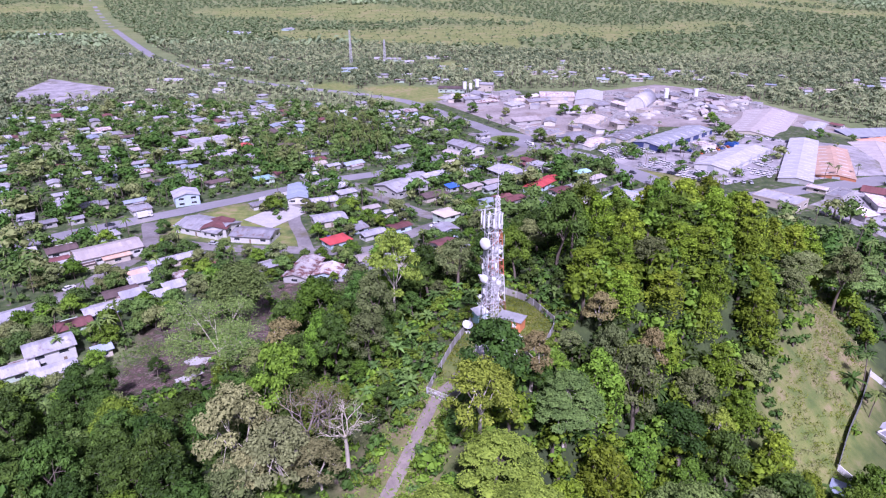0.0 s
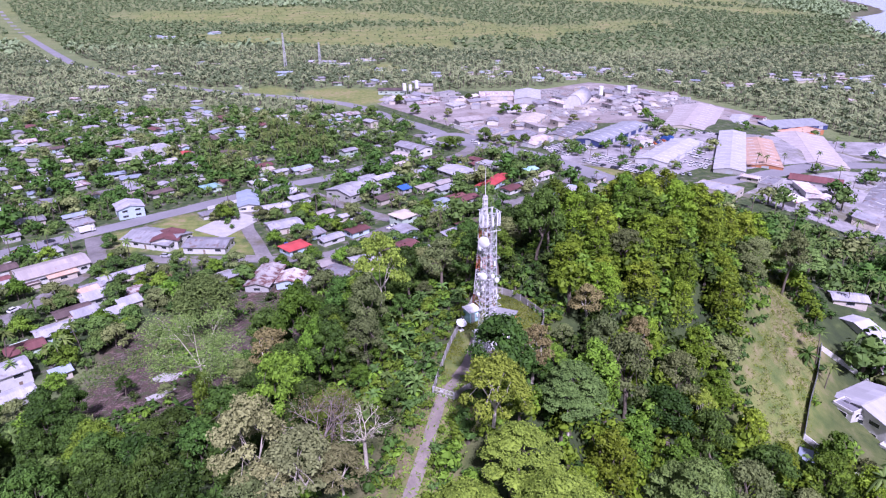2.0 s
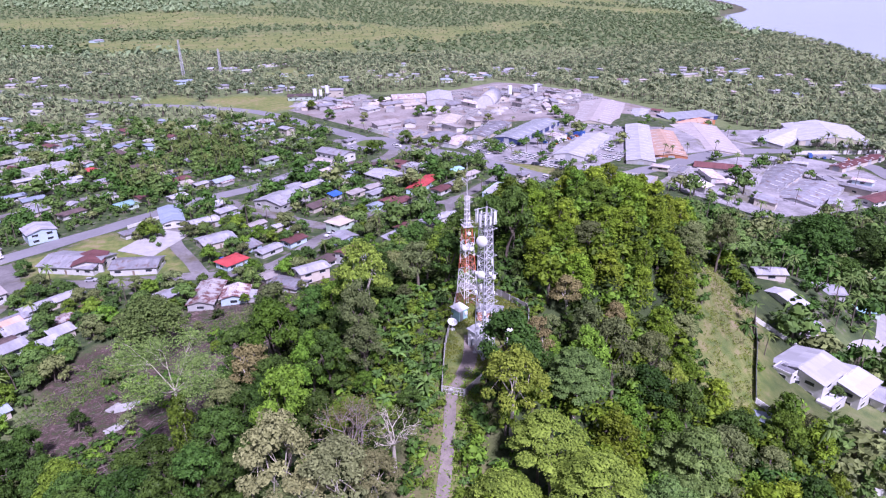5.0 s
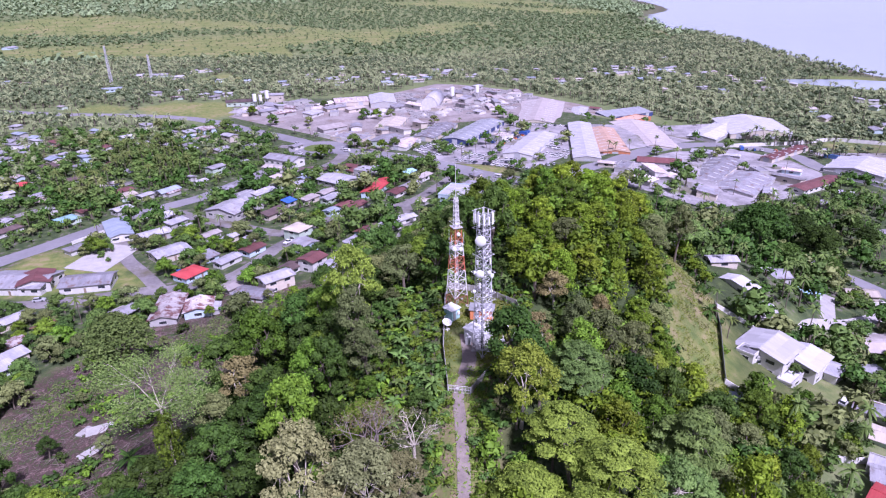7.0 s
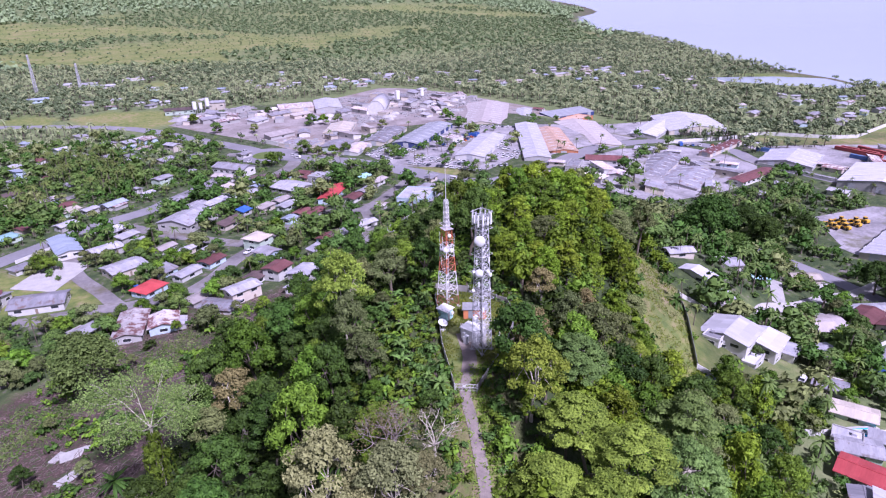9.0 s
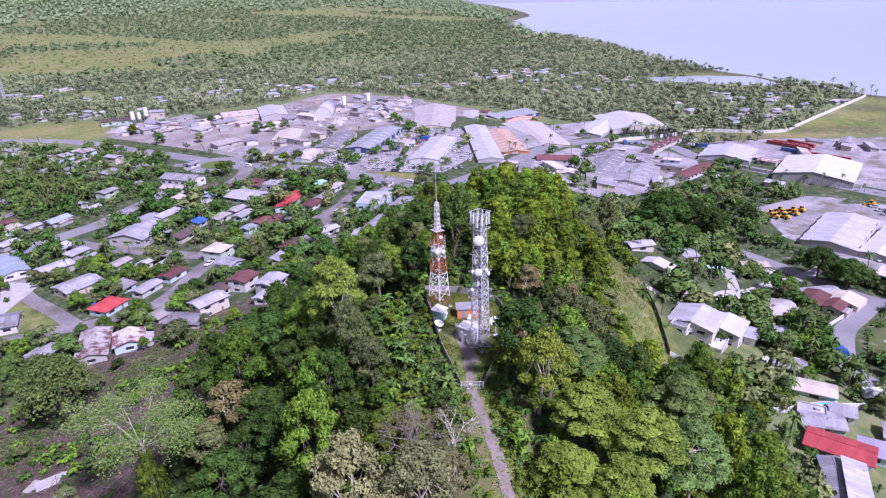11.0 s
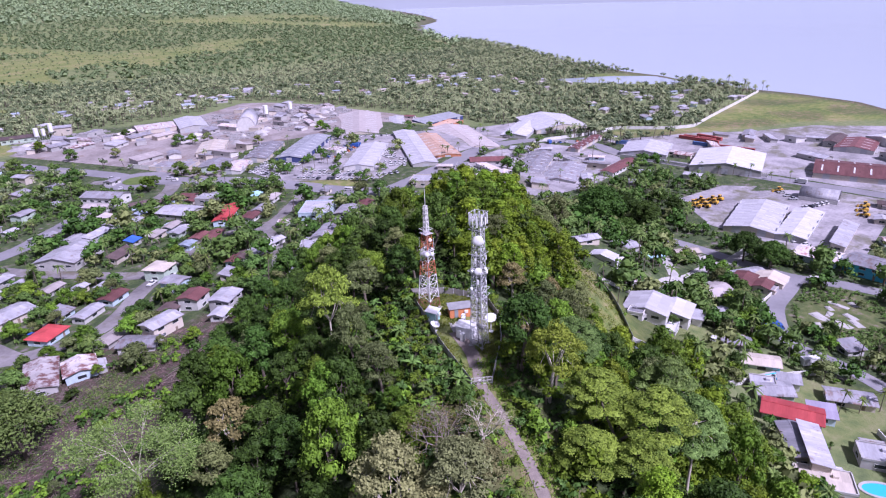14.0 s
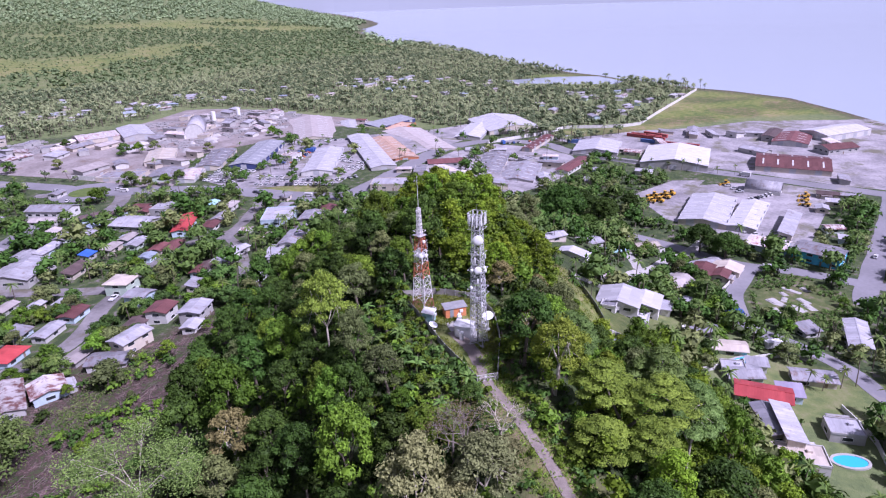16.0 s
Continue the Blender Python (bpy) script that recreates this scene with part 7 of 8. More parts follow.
def park(kind, colour, x, y, turn, lift=0.13):
    src = FLEET[kind, colour]
    m = pose(x, y, gz(x, y) + lift, 0, 0, turn)
    if (kind, colour) in PARKED:
        return copy_thing(src, m)
    PARKED.add((kind, colour))
    src.matrix_basis = m
    return src


car_rng = random.Random(17)


def car_row(x0, y0, x1, y1, gap=3.1, skew=90, palette=None):
    """Cars side by side along a line."""
    n = int(math.hypot(x1 - x0, y1 - y0) / gap)
    a = math.degrees(math.atan2(y1 - y0, x1 - x0))
    for i in range(n + 1):
        if car_rng.random() < 0.1:
            continue
        k = (i + car_rng.uniform(-0.12, 0.12)) / max(n, 1)
        kind, colour = car_rng.choice(palette or [("car", "white"), ("car", "white"), ("pickup", "white"), ("car", "silver"), ("pickup", "white"), ("car", "white"), ("pickup", "silver"), ("car", "white"), ("car", "dark"), ("car", "silver")])
        tagged(park(kind, colour, x0 + (x1 - x0) * k, y0 + (y1 - y0) * k, a + skew + car_rng.uniform(-6, 6)), group="vehicles in the dealers' yards")


car_row(106, 415, 116, 392)
car_row(113, 421, 124, 402)
car_row(119, 426, 131, 405)
car_row(125, 431, 138, 408)
car_row(121, 377, 152, 339)
car_row(127, 385, 150, 356)
car_row(132, 392, 153, 362)
MIXED = [("pickup", "white"), ("car", "blue"), ("car", "blue"), ("car", "white"), ("truck", "blue"), ("car", "silver"), ("car", "orange")]
car_row(163, 412, 203, 438, 3.6, palette=MIXED)
car_row(168, 406, 198, 426, 3.6, palette=MIXED)
car_row(155, 428, 190, 457, 6, 60, [("car", "orange"), ("car", "white"), ("pickup", "white")])
car_row(178, 364, 188, 352)
car_row(181, 370, 192, 358)
car_row(160, 344, 172, 341)
car_row(193, 384, 198, 365)
car_row(200, 395, 206, 378)
car_row(210, 460, 240, 436, 4)
car_row(335.5, 349.5, 373.3, 322.5, 4.5, palette=MIXED)
car_row(306.4, 138.8, 330.1, 132.4, 4)
car_row(317.2, 149.7, 325.8, 160.5, 5)
car_row(249.1, 117.2, 258.8, 136.7, 4)
for kind, colour, x, y, a in (("truck", "white", -145, 292, 38), ("car", "dark", -157, 281, 38), ("car", "red", -165, 271, 38), ("car", "white", -30, 372, 38), ("bus", "white", 61, 433, -50), ("bus", "white", 128, 330, -60), ("car", "dark", 112, 362, -60), ("truck", "white", 129.6, 69.5, -35), ("truck", "blue", 148.5, 89.3, -50), ("car", "white", 118, 96, 20), ("car", "silver", 136.2, 119, 60), ("car", "white", 5, 280, -40), ("car", "white", -140, 214, 60), ("bus", "white", 90, 402, -55), ("car", "white", 33, 470, -60), ("car", "silver", 349.6, 203.7, 95), ("truck", "white", 353.9, 160.5, 95), ("bus", "white", 211.3, 97.8, -60), ("car", "white", 254.5, 65.4, 5), ("pickup", "white", -4, 276, 40), ("car", "blue", -50, 262, 20), ("car", "red", -45, 261, 15), ("car", "silver", -100, 257, -10), ("car", "white", 60, 440, -50), ("car", "white", 30, 440, 60)):
    park(kind, colour, x, y, a)

# ---- yard things ----
RED_BOX = rough_surface("container_red", (0.22, 0.04, 0.035), (0.36, 0.08, 0.07), 0.4, rough=0.6, vary=0.3)
BLUE_BOX = rough_surface("container_blue", (0.04, 0.09, 0.22), (0.08, 0.15, 0.34), 0.4, rough=0.6, vary=0.3)


def make_container(mat, label):
    ob = new("shipping_container")
    tagged(ob, label, "container", "containers on the wharf yard")
    L, W, H = 12.2, 2.44, 2.6
    n = 40
    v, q = [], []
    for sy in (-1, 1):
        base = len(v)
        for k in range(n + 1):
            x = -L / 2 + L * k / n
            y = sy * (W / 2 - (0.06 if k % 2 else 0))
            v += [(x, y, 0.1), (x, y, H)]
        for k in range(n):
            a = base + 2 * k
            q.append((a, a + 2, a + 3, a + 1) if sy < 0 else (a, a + 1, a + 3, a + 2))
    o = new("shell", mesh_data("shell", v, q, mats=[mat]))
    o.parent = ob
    bm = bmesh.new()
    box(bm, 0, 0, H + 0.02, L, W, 0.06)
    part("roof", bm, mat, ob)
    for sx in (-1, 1):
        bm = bmesh.new()
        box(bm, sx * L / 2, 0, H / 2 + 0.05, 0.1, W, H, bevel=0.02)
        part("end_door" if sx > 0 else "end_wall", bm, mat, ob)
    return ob


reds = make_container(RED_BOX, "long red shipping container on the gravel")
blues = make_container(BLUE_BOX, "long blue shipping container on the gravel")
first = True
for x0, y0, x1, y1, n in ((420.9, 281.4, 422, 250.1, 3), (434.9, 272.8, 432.8, 253.4, 2), (407.9, 248, 413.3, 217.7, 3), (425.2, 281.4, 426.3, 253.4, 2)):
    a = math.degrees(math.atan2(y1 - y0, x1 - x0))
    for i in range(n):
        k = (i + 0.5) / n
        m = pose(x0 + (x1 - x0) * k, y0 + (y1 - y0) * k, gz(x0, y0 + (y1 - y0) * k) + 0.03, 0, 0, a)
        if first:
            reds.matrix_basis, first = m, False
        else:
            copy_thing(reds, m)
blues.matrix_basis = pose(407.9, 256.6, gz(407.9, 256.6) + 0.03, 0, 0, -85)
copy_thing(blues, pose(373.3, 304.1, gz(373.3, 304.1) + 0.03, 0, 0, -60))


def make_loader():
    ob = new("wheel_loader")
    tagged(ob, "yellow wheel loader parked on the gravel lot", "loader", "parked yellow machines")
    bm = bmesh.new()
    solid(bm, [(-2.6, 0.9, 0.9, 1.8), (-2.4, 1.0, 0.8, 2.1), (-0.4, 1.0, 0.8, 2.2), (0.0, 0.8, 0.9, 1.6), (1.2, 0.7, 0.9, 1.5)])
    part("body", bm, PAINTS["yellow"], ob)
    bm = bmesh.new()
    solid(bm, [(-0.9, 0.75, 2.1, 3.2), (0.5, 0.75, 1.7, 3.2)])
    cab = part("cab", bm, GLASS, ob, "glazed cab")
    bm = bmesh.new()
    box(bm, -0.2, 0, 3.26, 1.7, 1.7, 0.12)
    part("cab_roof", bm, PAINTS["yellow"], ob)
    bm = bmesh.new()
    for sy in (-0.55, 0.55):
        rod(bm, (0.9, sy, 1.5), (2.9, sy, 0.7), 0.14, 6)
    part("boom", bm, PAINTS["yellow"], ob)
    bm = bmesh.new()
    solid(bm, [(2.7, 1.3, 0.2, 1.3), (3.1, 1.35, 0.1, 1.1), (3.7, 1.35, 0.1, 0.3)])
    part("bucket", bm, PAINTS["yellow"], ob)
    for sx in (-1.6, 1.2):
        for sy in (-1, 1):
            w = new("wheel", WHEEL)
            w.parent = ob
            w.matrix_basis = pose(sx, sy * 1.05, 0.72) @ Matrix.Diagonal((2.1, 2.1, 2.1, 1))
    return ob


loader = make_loader()
spots = [(266.4, 182.1), (270.7, 178.8), (275, 183.1), (279.4, 178.8), (283.7, 182.1), (288, 179.9), (269.6, 186.4), (278.3, 186.4), (330.1, 117.2), (321.5, 115.1), (312.9, 111.8), (326.9, 162.6)]
for i, (x, y) in enumerate(spots):
    m = pose(x, y, gz(x, y) + 0.1, 0, 0, car_rng.uniform(60, 130))
    if i:
        copy_thing(loader, m)
    else:
        loader.matrix_basis = m


def silo(x, y, h, r):
    ob = new("cement_silo")
    ob.matrix_basis = pose(x, y, gz(x, y))
    tagged(ob, "white steel cement silo on legs", "silo")
    bm = bmesh.new()
    bmesh.ops.create_cone(bm, cap_ends=True, segments=20, radius1=r, radius2=r, depth=h * 0.62, matrix=pose(0, 0, h * 0.69))
    part("drum", bm, SHED_WHITE, ob, soft=False)
    bm = bmesh.new()
    bmesh.ops.create_cone(bm, cap_ends=True, segments=20, radius1=0.3, radius2=r, depth=h * 0.18, matrix=pose(0, 0, h * 0.29))
    part("hopper", bm, SHED_WHITE, ob)
    for a in range(4):
        bm = bmesh.new()
        c, s = math.cos(a * math.tau / 4), math.sin(a * math.tau / 4)
        rod(bm, (c * r, s * r, -0.3), (c * r, s * r, h * 0.4), 0.15, 6)
        part("leg", bm, STEEL, ob)


silo(23, 654, 11, 1.9)
silo(29, 658, 9, 1.6)
silo(36, 664, 12, 2.0)
silo(205, 590, 13, 2.2)
silo(236, 600, 11, 2.0)
house(45, 668, -15, 16, 10, 7, "gable", "white")
house(10, 660, -8, 26, 8, 4, "lean", "dark brown")


def canopy(x, y, rot, w, length, rise, label, closed=False):
    """A vaulted white roof on side walls."""
    ob = new("vaulted_shed")
    ob.matrix_basis = pose(x, y, gz(x, y), 0, 0, rot)
    tagged(ob, label, "shed")
    n = 14
    v = []
    for k in range(n + 1):
        a = math.pi * k / n
        for sx in (-1, 1):
            v.append((sx * length / 2, -w / 2 * math.cos(a), 2.2 + rise * math.sin(a)))
    o = new("vault_roof", mesh_data("vault_roof", v, [(2 * k, 2 * k + 1, 2 * k + 3, 2 * k + 2) for k in range(n)], mats=[ROOFS["white"]], soft=True))
    s = o.modifiers.new("thickness", "SOLIDIFY")
    s.thickness = 0.2
    o.parent = ob
    for sx in (-1, 1) if closed else ():
        bm = bmesh.new()
        arch = [bm.verts.new((sx * (length / 2 - 0.3), -w / 2 * math.cos(math.pi * k / n), 2.1 + (rise - 0.1) * math.sin(math.pi * k / n))) for k in range(n + 1)]
        base = [bm.verts.new((sx * (length / 2 - 0.3), sg * w / 2, -0.4)) for sg in (1, -1)]
        bmesh.ops.recalc_face_normals(bm, faces=[bm.faces.new(arch + base)])
        part("end_wall", bm, WALLS["white"], ob)
    for sy in (-1, 1):
        bm = bmesh.new()
        box(bm, 0, sy * w / 2, 0.9, length, 0.2, 2.6)
        part("side_wall", bm, WALLS["white"], ob)


canopy(328, 139.9, -78, 13, 20, 4.5, "open white vaulted canopy at the depot")
canopy(178, 572, 60, 16, 44, 10, closed=True, label="tall white vaulted storage shed at the works")

HEAP = rough_surface("gravel_heap", (0.26, 0.25, 0.25), (0.46, 0.44, 0.44), 0.3, relief=0.1, vary=0.5)
heap_rng = np.random.default_rng(6)
for i in range(46):
    x, y = (heap_rng.uniform(120, 290), heap_rng.uniform(500, 640)) if i < 34 else (heap_rng.uniform(0, 60), heap_rng.uniform(600, 650))
    if not is_free(x, y):
        continue
    r, hgt = heap_rng.uniform(3, 8), heap_rng.uniform(1.2, 3.6)
    n, v = 14, []
    for k in range(5):
        q = 1 - k / 4.6
        a = np.arange(n) * 2 * np.pi / n
        rr = r * q * heap_rng.uniform(0.85, 1.15, n)
        v.append(np.stack([rr * np.cos(a), rr * np.sin(a), np.full(n, hgt * (1 - q ** 1.3) - 0.05)], -1))
    j = np.arange(n)
    qs = np.concatenate([np.stack([k * n + j, k * n + (j + 1) % n, (k + 1) * n + (j + 1) % n, (k + 1) * n + j], -1) for k in range(4)])
    o = new("stockpile", mesh_data("stockpile", np.concatenate(v), qs, mats=[HEAP], soft=True))
    o.location = (x, y, gz(x, y))
    tagged(o, "pale heap of gravel on the works yard", "heap", "gravel heaps on the works yard")

# broken blocks and scrap lying about the works yard
block_rng = np.random.default_rng(19)
RUBBLE = []
for _ in range(4):
    v, q = [], []
    for i in range(5):
        a, sx, sy, sz = block_rng.uniform(0, 3.14), *block_rng.uniform(0.3, 1.6, 2), block_rng.uniform(0.2, 0.8)
        ox, oy = block_rng.normal(0, 1.6, 2)
        c, n = [(-1, -1), (1, -1), (1, 1), (-1, 1)], len(v)
        for z in (-0.2, sz):
            v += [(ox + p * sx * math.cos(a) - r * sy * math.sin(a), oy + p * sx * math.sin(a) + r * sy * math.cos(a), z) for p, r in c]
        q += [(n + 4, n + 5, n + 6, n + 7)] + [(n + i0, n + (i0 + 1) % 4, n + 4 + (i0 + 1) % 4, n + 4 + i0) for i0 in range(4)]
    RUBBLE.append((np.array(v), np.array(q), np.zeros(len(q), int)))
rx = np.concatenate([block_rng.uniform(130, 300, 420), block_rng.uniform(0, 80, 120)])
ry = np.concatenate([block_rng.uniform(520, 650, 420), block_rng.uniform(600, 660, 120)])
rk = np.array([is_free(a, b) for a, b in zip(rx, ry)])
RUBBLE_AT = (rx[rk], ry[rk])

# boundary walls and fences
WHITE_WALL = rough_surface("white_wall", (0.5, 0.49, 0.47), (0.7, 0.69, 0.66), 0.3, rough=0.85, stain=((0.33, 0.31, 0.27), 0.6))
DARK_FENCE = rough_surface("dark_fence", (0.1, 0.11, 0.1), (0.2, 0.21, 0.19), 0.5)
W_LABEL = "long whitewashed block boundary wall"
fence("boundary_wall", [(108, 136), (104.9, 131.9), (97, 122), (88.4, 112.2), (82, 104)], "dark weathered fence at the foot of the slope", 2.0, 3.0, DARK_FENCE, DARK_FENCE, 0.12)
fence("boundary_wall", [(82, 104), (86, 101), (90.5, 96), (103, 93)], W_LABEL, 1.5, 4, WHITE_WALL, WHITE_WALL, 0.25)
fence("boundary_wall", [(94, 79), (105, 75), (115.1, 71), (123.8, 66.4)], W_LABEL, 1.8, 4, WHITE_WALL, WHITE_WALL, 0.25)
fence("boundary_wall", [(108, 136), (114, 133), (120, 126)], W_LABEL, 1.4, 4, WHITE_WALL, WHITE_WALL, 0.25)
fence("boundary_wall", [(687.7, 338.7), (611, 323.6), (535.4, 309.5), (466.3, 295.5), (447.9, 305.2), (416.6, 341.9), (382, 344.1), (329.7, 361)], "long white concrete wall round the airfield grass", 2.6, 9, WHITE_WALL, WHITE_WALL, 0.4)
fence("boundary_wall", [(50, 494), (66, 465), (74, 447)], W_LABEL, 3.0, 6, WHITE_WALL, WHITE_WALL, 0.3)
fence("boundary_wall", [(336.6, 281.4), (343.1, 230.7), (353.9, 181)], W_LABEL, 2.2, 6, WHITE_WALL, WHITE_WALL, 0.3)
fence("boundary_wall", [(-96, 317), (-60, 346)], W_LABEL, 1.6, 5, WHITE_WALL, WHITE_WALL, 0.25)
fence("boundary_wall", [(104, 44), (94, 34), (82, 28)], W_LABEL, 1.6, 4, WHITE_WALL, WHITE_WALL, 0.25)
fence("boundary_wall", [(199, 150), (200.5, 141.5), (180, 146)], W_LABEL, 1.5, 4, WHITE_WALL, WHITE_WALL, 0.25)
fence("boundary_wall", [(170, 102.7), (190.5, 105.1), (203, 105.5)], W_LABEL, 1.5, 4, WHITE_WALL, WHITE_WALL, 0.25)


def radio_pole(x, y, h):
    ob = new("radio_mast")
    ob.matrix_basis = pose(x, y, gz(x, y))
    tagged(ob, "thin grey lattice mast above the palms", "tower")
    lattice(ob, 1.6, 0.6, 0, h, 12, STEEL, 0.2, 20)


radio_pole(-120, 874, 46)
radio_pole(-75, 871, 34)

# swimming pools
POOL, nt, b = material("pool_water")
b.inputs["Base Color"].default_value = (0.05, 0.45, 0.75, 1)
b.inputs["Roughness"].default_value = 0.08
bump(nt, b, noise_tex(nt, 1.5, 3), 0.2, 0.05)


def pool(x, y, rx, ry, rot, square, label):
    ob = new("swimming_pool")
    ob.matrix_basis = pose(x, y, gz(x, y) + 0.25, 0, 0, rot)
    tagged(ob, label, "pool")
    occupy(x, y, 8)
    occupy(x - 9, y - 2, 5)
    n = 28
    def ring(k, z):
        out = []
        for a in range(n):
            c, s = math.cos(a * math.tau / n), math.sin(a * math.tau / n)
            e = 0.35 if square else 1.0
            out.append(((rx + k) * math.copysign(abs(c) ** e, c), (ry + k) * math.copysign(abs(s) ** e, s), z))
        return out
    v = ring(0, 0.0) + ring(0, 0.2) + ring(0.7, 0.2) + ring(0.7, -1.2)
    j = np.arange(n)
    q = np.concatenate([np.stack([k * n + j, k * n + (j + 1) % n, (k + 1) * n + (j + 1) % n, (k + 1) * n + j], -1) for k in range(3)])
    o = new("rim", mesh_data("rim", v, q, mats=[CONCRETE]))
    o.parent = ob
    bm = bmesh.new()
    bm.faces.new([bm.verts.new((a, c, 0.08)) for a, c, _ in ring(0, 0)])
    part("water", bm, POOL, ob, "clear blue pool water")


pool(81, 36.5, 4.0, 2.2, -55, False, "oval blue swimming pool with pale rim")
pool(110.5, 73.3, 4.0, 2.0, -25, True, "rectangular blue pool beside the cream house")

# ---- far and near greenery as stuff ----
def palm_shape(seed, height, fronds, parts, length, width):
    rng = np.random.default_rng(seed)
    b = Build()
    bx, by = rng.normal(0, height * 0.06, 2)
    b.add(limb(rng, [(0, 0, -0.5), (bx, by, height)], 0.22, 0.14, 4), 1)
    for i in range(fronds):
        b.add(frond(rng, (bx, by, height), i * 2.4, rng.uniform(-0.3, 1.1), length * rng.uniform(0.85, 1.1), width, parts, rng.uniform(0.4, 0.8)))
    return np.concatenate(b.v), np.concatenate(b.q), np.concatenate(b.m)


def crown_shape(seed, height, spread, lobes, leaves, size, drop=0.25):
    rng = np.random.default_rng(seed)
    b = Build()
    b.add(limb(rng, [(0, 0, -0.5), (0, 0, height * 0.6)], 0.3, 0.2, 4), 1)
    for i in range(lobes):
        a, k = i * 2.4, math.sqrt((i + 0.2) / lobes)
        rr = spread * 0.5 * rng.uniform(0.8, 1.2)
        c = (math.cos(a) * k * spread * 0.6, math.sin(a) * k * spread * 0.6, height - rr * 0.7 - k * height * drop * rng.uniform(0.5, 1.3))
        b.add(blob(rng, c, (rr * 0.68, rr * 0.68, rr * 0.5), 3, 5))
        b.add(lobe_leaves(rng, c, (rr, rr, rr * 0.75), leaves, size))
    return np.concatenate(b.v), np.concatenate(b.q), np.concatenate(b.m)


def scatter(name, label, category, shapes, xy, scales, mats, seed=3):
    """Many plants joined into one object."""
    rng = np.random.default_rng(seed)
    xy, scales = np.asarray(xy, float).reshape(-1, 2), np.asarray(scales, float)
    z = ground_z(xy[:, 0], xy[:, 1])
    pick = rng.integers(0, len(shapes), len(xy))
    turn = rng.uniform(0, 6.283, len(xy))
    vs, qs, ms, n0 = [], [], [], 0
    for k, (v, q, m) in enumerate(shapes):
        w = np.where(pick == k)[0]
        if not len(w):
            continue
        c, s = np.cos(turn[w])[:, None], np.sin(turn[w])[:, None]
        sc = scales[w][:, None]
        X = (v[None, :, 0] * c - v[None, :, 1] * s) * sc + xy[w, 0][:, None]
        Y = (v[None, :, 0] * s + v[None, :, 1] * c) * sc + xy[w, 1][:, None]
        Z = v[None, :, 2] * sc * rng.uniform(0.8, 1.2, (len(w), 1)) + z[w][:, None]
        vs.append(np.stack([X, Y, Z], -1).reshape(-1, 3))
        qs.append((q[None] + (np.arange(len(w)) * len(v))[:, None, None] + n0).reshape(-1, 4))
        ms.append(np.tile(m, len(w)))
        n0 += len(w) * len(v)
    me = mesh_data(name, np.concatenate(vs), np.concatenate(qs), mats=mats, index=np.concatenate(ms))
    return tagged(new(name, me), label, category, kind="stuff")


def in_any(x, y, polys):
    r = np.zeros(np.shape(x), bool)
    for p in polys:
        r |= inside(x, y, p)
    return r


WORKS = [(-20, 590), (20, 670), (173, 680), (235, 715), (310, 655), (350, 560), (360, 470), (370, 400), (345, 330), (360, 300), (440, 285), (610, 120), (590, 40), (360, 40), (360, 95), (235, 92), (235, 172), (310, 190), (320, 245), (190, 240), (150, 300), (90, 420), (50, 490)]
QUARRY = [(-442, 674), (-465, 777), (-394, 729), (-343, 695), (-337, 652), (-350, 591), (-411, 623)]


wide = taken.copy()
for _ax in (0, 1):
    wide = wide | np.roll(wide, 1, _ax) | np.roll(wide, -1, _ax)


def free_mask(x, y, margin=False):
    i, j = ((x - OX) / 2).astype(int), ((y - OY) / 2).astype(int)
    ok = (i >= 0) & (j >= 0) & (i < ON) & (j < ON)
    t = np.zeros(x.shape, bool)
    t[ok] = (wide if margin else taken)[j[ok], i[ok]]
    return ~t


def jitter(x0, x1, y0, y1, step, rng, keep=1.0):
    gx_, gy_ = np.meshgrid(np.arange(x0, x1, step), np.arange(y0, y1, step))
    n = gx_.size
    x, y = gx_.ravel() + rng.uniform(-0.5, 0.5, n) * step, gy_.ravel() + rng.uniform(-0.5, 0.5, n) * step
    k = rng.uniform(0, 1, n) < keep
    return x[k], y[k]


def highway_gap(x, y, r):
    p = [(-1500, 2900), (-1030, 2050), (-494, 1103), (-388, 940), (-280, 800), (-159, 698), (-93, 658), (-33, 607), (4, 540)]
    d = np.full(x.shape, 1e9)
    for (ax, ay), (bx, by) in zip(p, p[1:]):
        ux, uy = bx - ax, by - ay
        k = np.clip(((x - ax) * ux + (y - ay) * uy) / (ux * ux + uy * uy), 0, 1)
        d = np.minimum(d, np.hypot(x - ax - k * ux, y - ay - k * uy))
    return d > r * np.where((y > 735) & (y < 955), 0.4, 1.0)


rng = np.random.default_rng(21)
FAR_PALMS = [palm_shape(s, h, 10, 2, 3.0, 0.6) for s, h in ((1, 5.5), (2, 7), (3, 8.5), (4, 6))]
FAR_CROWNS = [crown_shape(s, h, sp, 2, 11, 0.95) for s, h, sp in ((5, 5.5, 3.8), (6, 7, 4.4), (7, 5, 3.4))]
# plantation and woods between the town and the marsh
x, y = jitter(-900, 1120, 280, 1250, 7.3, rng)
d = x - coast_x(y)
k = (d < -18) & (x > -260 - y * 0.75) & ~in_any(x, y, [WORKS, QUARRY, LAGOON, [(a - 30, b - 22) for a, b in LAGOON]] + OPEN_LAND) & free_mask(x, y) & highway_gap(x, y, 24) & ~((x > -230) & (x < 30) & (y < 440)) & ((y > 380) | (x > 300))
low = inside(x, y, QUARTER) | ((x > -60) & (x < 160) & (y < 500))
k &= ~low | (free_mask(x, y, True) & (rng.uniform(0, 1, len(x)) < 0.75) & (np.hypot(x - 45, y - 440) > 40))
x, y, low = x[k], y[k], low[k]
